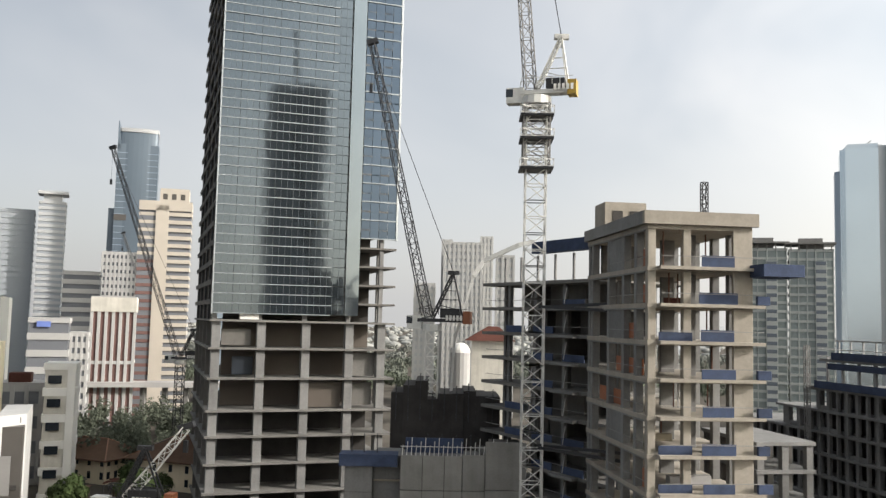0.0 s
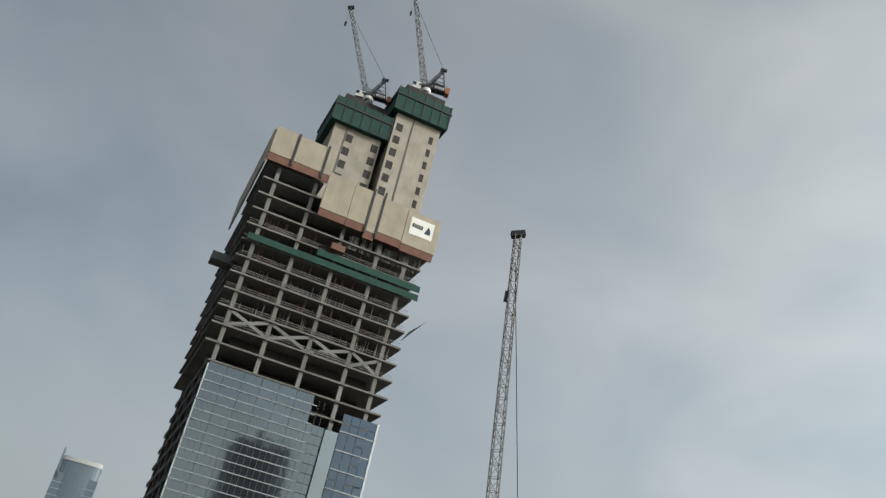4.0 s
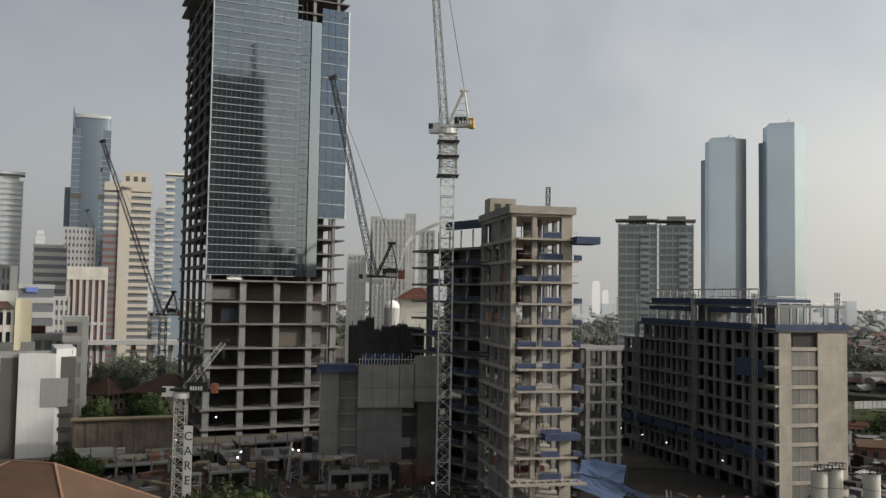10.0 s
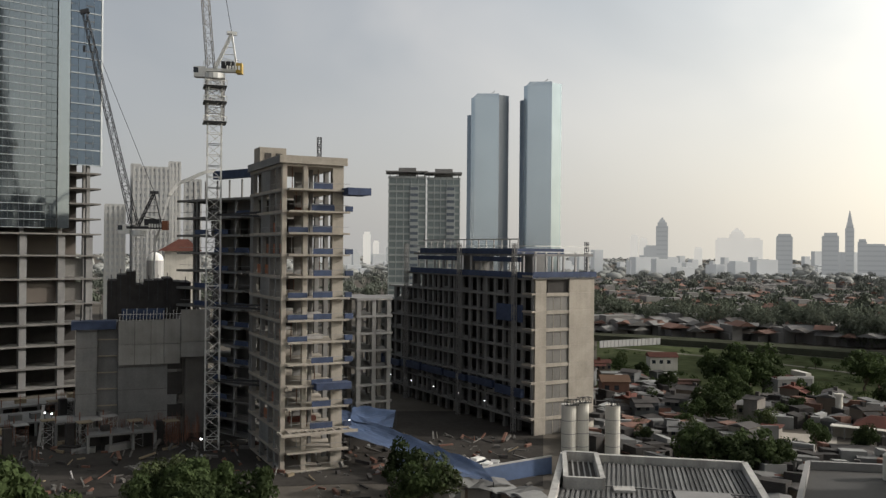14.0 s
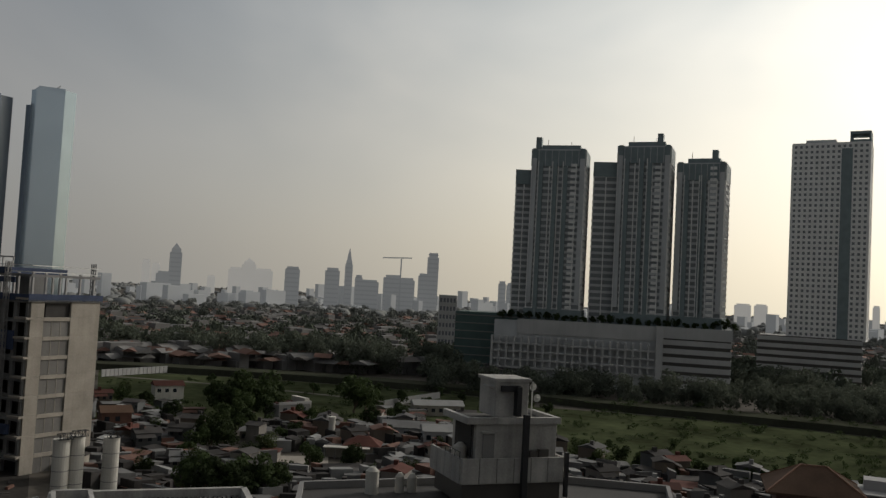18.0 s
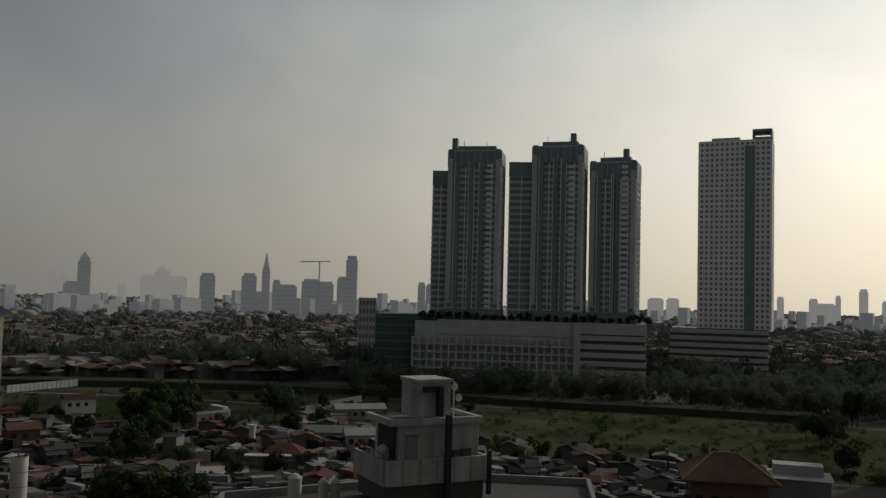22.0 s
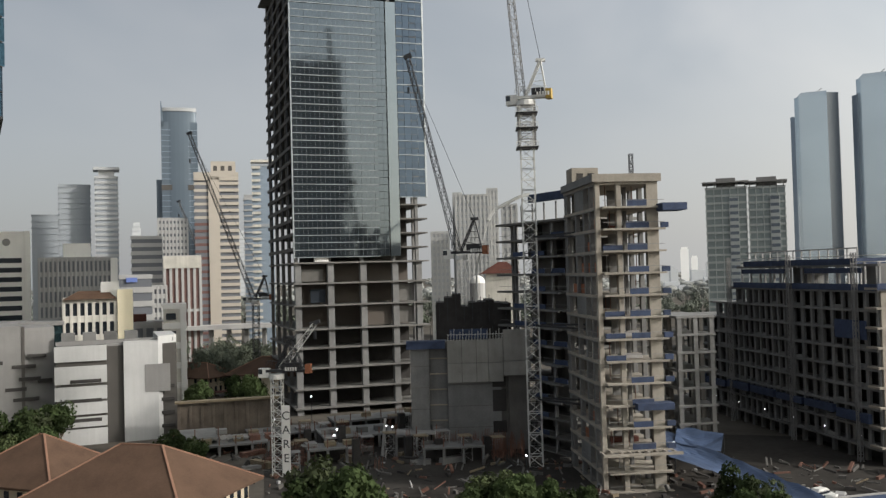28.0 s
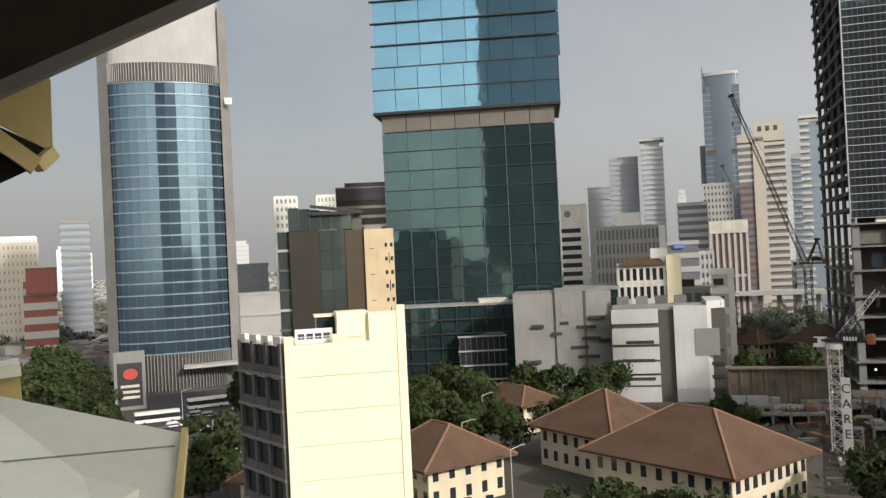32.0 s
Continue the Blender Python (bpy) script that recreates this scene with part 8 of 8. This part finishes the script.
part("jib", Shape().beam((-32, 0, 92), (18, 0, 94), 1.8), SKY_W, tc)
city_tower("pale_office_block", 49.8, 470, 9, 9, 35.5, "pale low office block among the far trees", FAR_DARK, FAR_WHITE, 8, bh=0.5, piers=5, pw=0.7)


# ---- building-site clutter ----
def site_clutter():
    rng = random.Random(31)

    def stack(az, d, n, w, mat, label, z=0.0):
        t = thing("material_stack", (*pol(az, d), z), rng.random() * 180, label, "stack", "site stacks")
        for k in range(n):
            block("layer", -w / 2 + 0.2 * rng.random(), -0.7, 0.32 * k, w / 2, 0.7, 0.32 * k + 0.28, mat, t)
    for k in range(46):
        az, d = -15 + 13 * rng.random(), 168 + 48 * rng.random()
        m, lab = rng.choice(((YELLOW_DULL, "stack of timber formwork boards"), (ZINC_DARK, "pile of dark steel sheets"), (RUST, "bundle of rusty rebar"), (GREY, "stack of grey concrete planks")))
        stack(az, d, rng.randrange(2, 5), 3 + 3 * rng.random(), m, lab)
    # foundation walls and half-built podium decks
    for az, d, w, dd, h, rot in ((-8.0, 186, 16, 12, 3.0, 20), (-4.4, 176, 9, 7, 4.6, 20), (-12.5, 196, 18, 10, 2.4, 22), (-10.2, 172, 8, 6, 3.2, 20), (-6.2, 205, 26, 8, 3.4, 22), (-16.0, 188, 14, 10, 2.2, 22), (-2.0, 168, 12, 6, 3.4, 8), (-18.5, 190, 10, 12, 3.6, 22)):
        t = thing("foundation_deck", pol(az, d), rot, "half-cast concrete podium deck on columns", "deck", "podium decks")
        block("deck_slab", -w / 2, 0, h - 0.4, w / 2, dd, h, CONCRETE, t)
        n = max(2, int(w / 3.5))
        for k in range(n + 1):
            x = -w / 2 + k * (w - 0.5) / n
            block("deck_column", x, 0.1, 0, x + 0.5, 0.6, h - 0.4, CONCRETE, t)
            block("starter_bar", x + 0.1, 0.2, h, x + 0.3, 0.4, h + 1.2 + rng.random(), RUST, t)
            if rng.random() < 0.6:
                block("formwork_table", x, 1.5 + 2 * rng.random(), h, x + 2.2, 3.4 + 2 * rng.random(), h + 0.5 + 0.7 * rng.random(), rng.choice((YELLOW_DULL, RUST, GREY, ZINC)), t)
        # dark block fills the rear of the deck in place of real shade
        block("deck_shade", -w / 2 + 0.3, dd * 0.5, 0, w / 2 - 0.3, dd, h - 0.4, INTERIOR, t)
    for az, d, h in ((-9.3, 178, 6.5), (-11.5, 181, 5.6), (-5.4, 190, 6.6), (-5.0, 173, 4.8), (-12.9, 176, 5.2), (-3.0, 171, 4.4), (-8.4, 169, 5.4), (0.2, 172, 4.6)):
        t = thing("formed_column", pol(az, d), 20, "dark shuttered column with rebar top", "column", "formed columns")
        block("shutter", -0.7, -0.7, 0, 0.7, 0.7, h, DARK_NET, t)
        for k in range(3):
            block("rebar", -0.4 + 0.35 * k, -0.1, h, -0.3 + 0.35 * k, 0.0, h + 1.4, RUST, t)
    pr = thing("leaning_prop", pol(-6.71, 178), 10, "pale raking steel prop", "prop")
    part("prop", Shape().beam((0, 0, 0), (0.8, 0, 7.5), 0.7, 0.5), GREY_PALE, pr)
    for az, d, z in ((-9.6, 176, 6.0), (-9.8, 176, 4.9), (-6.4, 180, 5.6), (-6.0, 181, 5.2), (-11.2, 214, 7.6), (2.7, 150, 5.2), (12.1, 160, 5.6), (-13.6, 176, 8.6)):
        l = thing("work_lamp", pol(az, d), 0, "white work lamp on a thin pole", "lamp", "work lamps")
        block("lamp_pole", -0.06, -0.06, 0, 0.06, 0.06, z, DARK_METAL, l)
        block("lamp_head", -0.16, -0.2, z, 0.16, 0.1, z + 0.24, LAMP, l, "lit lamp head")
    rb = Shape()
    for k in range(260):
        az, d = -3.4 + 6.0 * rng.random(), 172 + 5 * rng.random()
        x, y = pol(az, d)
        h = 2.5 + 2.6 * rng.random()
        rb.beam((x, y, 0), (x + rng.gauss(0, .2), y, h), 0.07)
    single("rebar_thicket", rb, RUST, (0, 0), 0, "thicket of upright reinforcing bars", "rebar", kind="stuff")
    # scaffold towers and loose steel between the decks
    for k in range(16):
        az, d = -14.5 + 15.5 * rng.random(), 168 + 40 * rng.random()
        if az > -4 and d > 176:
            d = 170 + 5 * rng.random()
        h = 2.6 + 3.2 * rng.random()
        sc = thing("scaffold_tower", pol(az, d), 20, "rusty tube scaffold tower with plank deck", "scaffold", "scaffold towers")
        part("tube_frame", Shape().lattice((0, 0, 0), (0, 0, h), 2.2, 1.5, 0.09, 0.06), RUST if k % 3 else GREY_PALE, sc)
        block("plank_deck", -1.3, -1.3, h, 1.3, 1.3, h + 0.12, YELLOW_DULL if k % 2 else GREY, sc)
    for k in range(30):
        az, d = -15.0 + 13 * rng.random(), 165 + 50 * rng.random()
        cl = Shape()
        for j in range(7):
            cl.beam((0.3 * j, rng.gauss(0, .2), 0), (0.3 * j + rng.gauss(0, .1), rng.gauss(0, .2), 1.6 + 1.6 * rng.random()), 0.08)
        single("rebar_cage", cl, RUST, pol(az, d), rng.random() * 180, "upright cage of rusty reinforcing bars", "rebar", "rebar cages")
    for m, n, lab in ((CONCRETE_DARK, 560, "broken concrete and rubble"), (RUST, 260, "scattered rusty steel"), (YELLOW_DULL, 110, "scattered timber planks"), (GREY_PALE, 60, "pale loose blocks and pipes"), (DARK_NET, 360, "dark sheeting and shuttering")):
        dbr = Shape()
        for k in range(n):
            az, d = -21 + 45 * rng.random(), 126 + 86 * rng.random()
            if az > -3.5 and d > 172 or az < 9 and d < 140 or az < -15 and d < 172:
                continue
            x, y = pol(az, d)
            L2, h, hh = 0.5 + 2.6 * rng.random() ** 2, 0.15 + 0.45 * rng.random() ** 2, 1.5 * rng.random() ** 4
            a = rng.random() * 3.14
            dbr.beam((x, y, h / 2 + hh * 0.2), (x + L2 * math.cos(a), y + L2 * math.sin(a), h / 2 + hh), h)
        single("site_debris", dbr, m, (0, 0), 0, lab + " over the building site", "debris", kind="stuff")
    # steel tables of the pit
    for k in range(14):
        x, y = pol(-20.2 + 0.36 * k, 190)
        single("pit_strut", Shape().beam((0, 0, 3.0), (2.0, 9.0, 2.4), 0.35), GREY, (x, y), 0, "pale steel strut over the excavation", "strut", "pit struts")
    # blue tarpaulin roofs along the long block
    TARP = material("blue_tarpaulin", (0.07, 0.105, 0.19), 0.5, vary=0.35, scale=0.25, fine=1.2, bump=0.5)

    def tarp(a, b, c, d, label, sag=0.5, n=10):
        a, b, c, d = (Vector(v) for v in (a, b, c, d))
        s = Shape()
        for i in range(n + 1):
            for j in range(n + 1):
                u, v = i / n, j / n
                p = (a * (1 - u) + b * u) * (1 - v) + (d * (1 - u) + c * u) * v
                s.v.append((p.x, p.y, p.z - sag * math.sin(math.pi * u) * math.sin(math.pi * v) + 0.35 * noise.noise(p * 0.35)))
        for i in range(n):
            for j in range(n):
                o = i * (n + 1) + j
                s.f.append((o, o + n + 1, o + n + 2, o + 1))
        t = thing("tarpaulin_shelter", (0, 0, 0), 0, label, "shelter", "tarpaulin shelters")
        part("tarp", s, TARP, t)
        for p in (a, b, c, d):
            block("post", p.x - 0.08, p.y - 0.08, 0, p.x + 0.08, p.y + 0.08, p.z, DARK_METAL, t)

    def pz(az, d, z):
        return (*pol(az, d), z)
    tarp(pz(11.75, 155, 4.4), pz(21.6, 128, 3.0), pz(20.8, 134, 4.2), pz(11.5, 173, 5.5), "long crumpled blue tarpaulin roof over the yard", 0.9, 16)
    tarp(pz(12.14, 164, 5.0), pz(14.92, 158, 4.8), pz(15.12, 167, 6.2), pz(12.34, 174, 6.2), "wide blue tarpaulin roof beside the concrete block")
    tarp(pz(14.92, 134, 2.6), pz(17.81, 128, 2.3), pz(18, 131, 3.0), pz(15.32, 140, 3.6), "grey patched tarpaulin roof")
    hw = thing("site_hoarding", (0, 0, 0), 0, "blue and white sheet hoarding along the yard", "fence")
    for k in range(14):
        a, b = Vector(pol(18.8 + 0.47 * k, 133 + 0.93 * k)), Vector(pol(18.8 + 0.47 * (k + 1), 133 + 0.93 * (k + 1)))
        part("hoarding_sheet", Shape().beam((a.x, a.y, 1.4), (b.x, b.y, 1.4), 0.12, 2.8), TARP, hw)
        part("hoarding_cap", Shape().beam((a.x, a.y, 2.9), (b.x, b.y, 2.9), 0.3, 0.25), GREY_PALE, hw)
    sheet("mud_yard", fan(18, 24.83, 112, 131), 0.1, PATH, "pale muddy yard with wheel tracks", "yard")
    for k in range(12):
        az, d = 18.6 + 5.6 * rng.random(), 122 + 9 * rng.random()
        x, y = pol(az, d)
        t = thing("site_shed", (x, y), rng.random() * 90, "low sheet-roofed site shed", "shed", "site sheds")
        w, dd, h = 2.6 + 2.6 * rng.random(), 2.2 + 1.6 * rng.random(), 1.9 + 0.7 * rng.random()
        part("wall", Shape().box(0, 0, 0, w, dd, h), HOUSE_WALL[k % 4], t)
        part("roof", gable(w, dd, h, 0.35), rng.choice((ZINC, ZINC_DARK, ZINC_PALE, ZINC)), t)
    for k in range(4):
        x, y = pol(19.8 + 0.9 * k, 119 + 3 * rng.random())
        single("pipe_stack", Shape().beam((0, 0, 0.3), (4.5, 0.4, 0.3), 0.5).beam((0, 0.7, 0.3), (4.4, 0.9, 0.3), 0.45).beam((0.2, 0.3, 0.75), (4.2, 0.6, 0.75), 0.4), (RUST, GREY)[k % 2], (x, y, 0.1), 40 * k, "stack of pipes on the muddy yard", "pipes", "pipe stacks")
    # white boundary wall and ruined gatehouse by the field
    wl2 = thing("white_boundary_wall", (0, 0, 0), 0, "white panelled boundary wall along the field", "wall")
    for k in range(16):
        a, b = Vector(pol(28.4 + 0.24 * k, 338 + 1.2 * k)), Vector(pol(28.4 + 0.24 * k + 0.21, 338 + 1.2 * k + 1.0))
        part("wall_bay", Shape().beam((a.x, a.y, 1.6), (b.x, b.y, 1.6), 0.3, 2.6), GREY_PALE, wl2)
    # elevated road beyond the west trees
    v = thing("elevated_road", (0, 0, 0), 0, "pale concrete elevated road on piers", "viaduct")
    for k in range(10):
        a, b = Vector(pol(-24 + 1.1 * k, 395)), Vector(pol(-24 + 1.1 * (k + 1), 395))
        part("road_deck", Shape().beam((a.x, a.y, 15.5), (b.x, b.y, 15.5), 9.0, 1.8), GREY_PALE, v)
        block("pier", a.x - 0.9, a.y - 0.9, 0, a.x + 0.9, a.y + 0.9, 14.6, GREY, v)
    # placing boom and red-roofed house between the site buildings
    pb = thing("concrete_placing_boom", pol(-0.33, 199), 0, "white folded concrete placing boom", "boom")
    pts = [(0, 0, 26), (0.5, 0, 38), (3.4, 0, 48.5), (5.0, 0, 51), (10.5, -1, 53.6), (13, -1, 54.2)]
    for a, b in zip(pts, pts[1:]):
        part("boom_arm", Shape().beam(a, b, 0.7 if a[2] > 48 else 0.4), STEEL_WHITE, pb)
    hr = thing("red_roofed_mosque_house", pol(1.33, 300), 0, "white house with red tiled hip roof", "house")
    block("wall", -5, 0, 0, 5, 8, 36, WHITE_OLD, hr)
    part("roof", Shape().prism([(-7, -1.5), (7, -1.5), (7, 9.5), (-7, 9.5)], 36, 40.0, [(-0.5, 3.5), (2.5, 3.5), (2.5, 4.5), (-0.5, 4.5)]), TILE_RED, hr)
    dm = Shape()
    prev = None
    for k in range(6):
        a = math.pi / 2 * k / 6
        dm.cyl(0, 0, 2.6 * math.cos(a), 33.0 + 2.6 * math.sin(a), 33.0 + 2.6 * math.sin(a + math.pi / 12), 16, 2.6 * math.cos(a + math.pi / 12))
    dd = thing("white_dome", pol(-0.18, 290), 0, "small white dome on a drum", "dome")
    part("dome", dm, WHITE, dd)
    part("drum", Shape().cyl(0, 0, 2.6, 0, 33.0, 16), GREY_PALE, dd)


site_clutter()


# ---- traffic and street furniture on the west avenue ----
CAR_MESH = {}


def car(x, y, rot, col, bus=False):
    t = thing("bus" if bus else "car", (x, y, 0.06), rot, ("white city bus with dark windows" if bus else {"w": "white car on dark asphalt", "b": "black car on dark asphalt", "g": "silver grey car on asphalt", "r": "dark red car on asphalt"}[col]), "bus" if bus else "car", "vehicles")
    m = {"w": WHITE, "b": DARK_METAL, "g": GREY_PALE, "r": RED}[col]
    L, W, H = (10.5, 2.4, 2.9) if bus else (4.3, 1.75, 1.45)
    if (bus, col) not in CAR_MESH:
        body = Shape().prism([(0, 0), (L, 0), (L, W), (0, W)], 0.35, H * (0.45 if not bus else 0.4)).prism([(L * .18, .1), (L * .85, .1), (L * .85, W - .1), (L * .18, W - .1)] if not bus else [(0, 0), (L, 0), (L, W), (0, W)], H * .72 if not bus else H * .78, H, [(L * .28, .2), (L * .72, .2), (L * .72, W - .2), (L * .28, W - .2)] if not bus else None).mesh("body")
        body.materials.append(m)
        win = Shape().prism([(L * .16, .06), (L * .88, .06), (L * .88, W - .06), (L * .16, W - .06)] if not bus else [(.03, .03), (L - .03, .03), (L - .03, W - .03), (.03, W - .03)], H * (.44 if not bus else .39), H * .79, [(L * .22, .12), (L * .8, .12), (L * .8, W - .12), (L * .22, W - .12)] if not bus else None).mesh("window_band")
        win.materials.append(GLASS_DARK)
        wh = Shape()
        n = 10
        wh.v = [(0.33 * math.cos(6.283 * i / n), yy, 0.33 * math.sin(6.283 * i / n)) for yy in (-.1, .1) for i in range(n)]
        wh.f = [tuple(range(n)), tuple(range(2 * n - 1, n - 1, -1))] + [(i, n + i, n + (i + 1) % n, (i + 1) % n) for i in range(n)]
        wh = wh.mesh("wheel")
        wh.materials.append(DARK_METAL)
        CAR_MESH[(bus, col)] = (body, win, wh)
    body, win, wh = CAR_MESH[(bus, col)]
    part("body", body, m, t)
    part("window_band", win, m, t)
    for wx in (0.18, 0.8):
        for wy in (0.05, W - 0.05):
            part("wheel", wh, m, t, at=(L * wx, wy, 0.33))


crng = random.Random(6)
for k in range(30):
    az, d = -56.5 + 7.5 * crng.random(), 130 + 120 * crng.random()
    x, y = pol(az, d)
    car(x, y, 60 + 8 * crng.random() + (180 if k % 2 else 0), "w" if k % 9 == 0 else crng.choice("wwbggb"), k % 9 == 0)
for k in range(12):
    x, y = pol(-20 + 0.5 * k, 292 + 6 * crng.random())
    car(x, y, 20, crng.choice("wwgb"))
for k in range(6):
    x, y = pol(19.5 + 0.8 * k, 143 + 5 * crng.random())
    car(x, y, 30 + 40 * crng.random(), crng.choice("wg"))
lamp_t = None
for az, d in ((-36.6, 150), (-35.2, 178), (-38.6, 190), (-33.5, 128), (-50.8, 190), (-52.6, 170), (-54.4, 215)):
    at = (*pol(az, d), 0)
    if lamp_t is None:
        lamp_t = thing("street_lamp", at, 40, "grey curved street lamp", "street lamp", "street lamps")
        part("pole", Shape().cyl(0, 0, 0.11, 0, 8.5, 8, 0.07), GREY_PALE, lamp_t)
        part("arm", Shape().beam((0, 0, 8.4), (1.8, 0, 8.9), 0.12), GREY_PALE, lamp_t)
        part("head", Shape().box(1.5, -0.15, 8.8, 2.4, 0.15, 8.98), GREY, lamp_t)
    else:
        copy_thing(lamp_t, pose(*at, 0, 0, 40 + 30 * crng.random()))
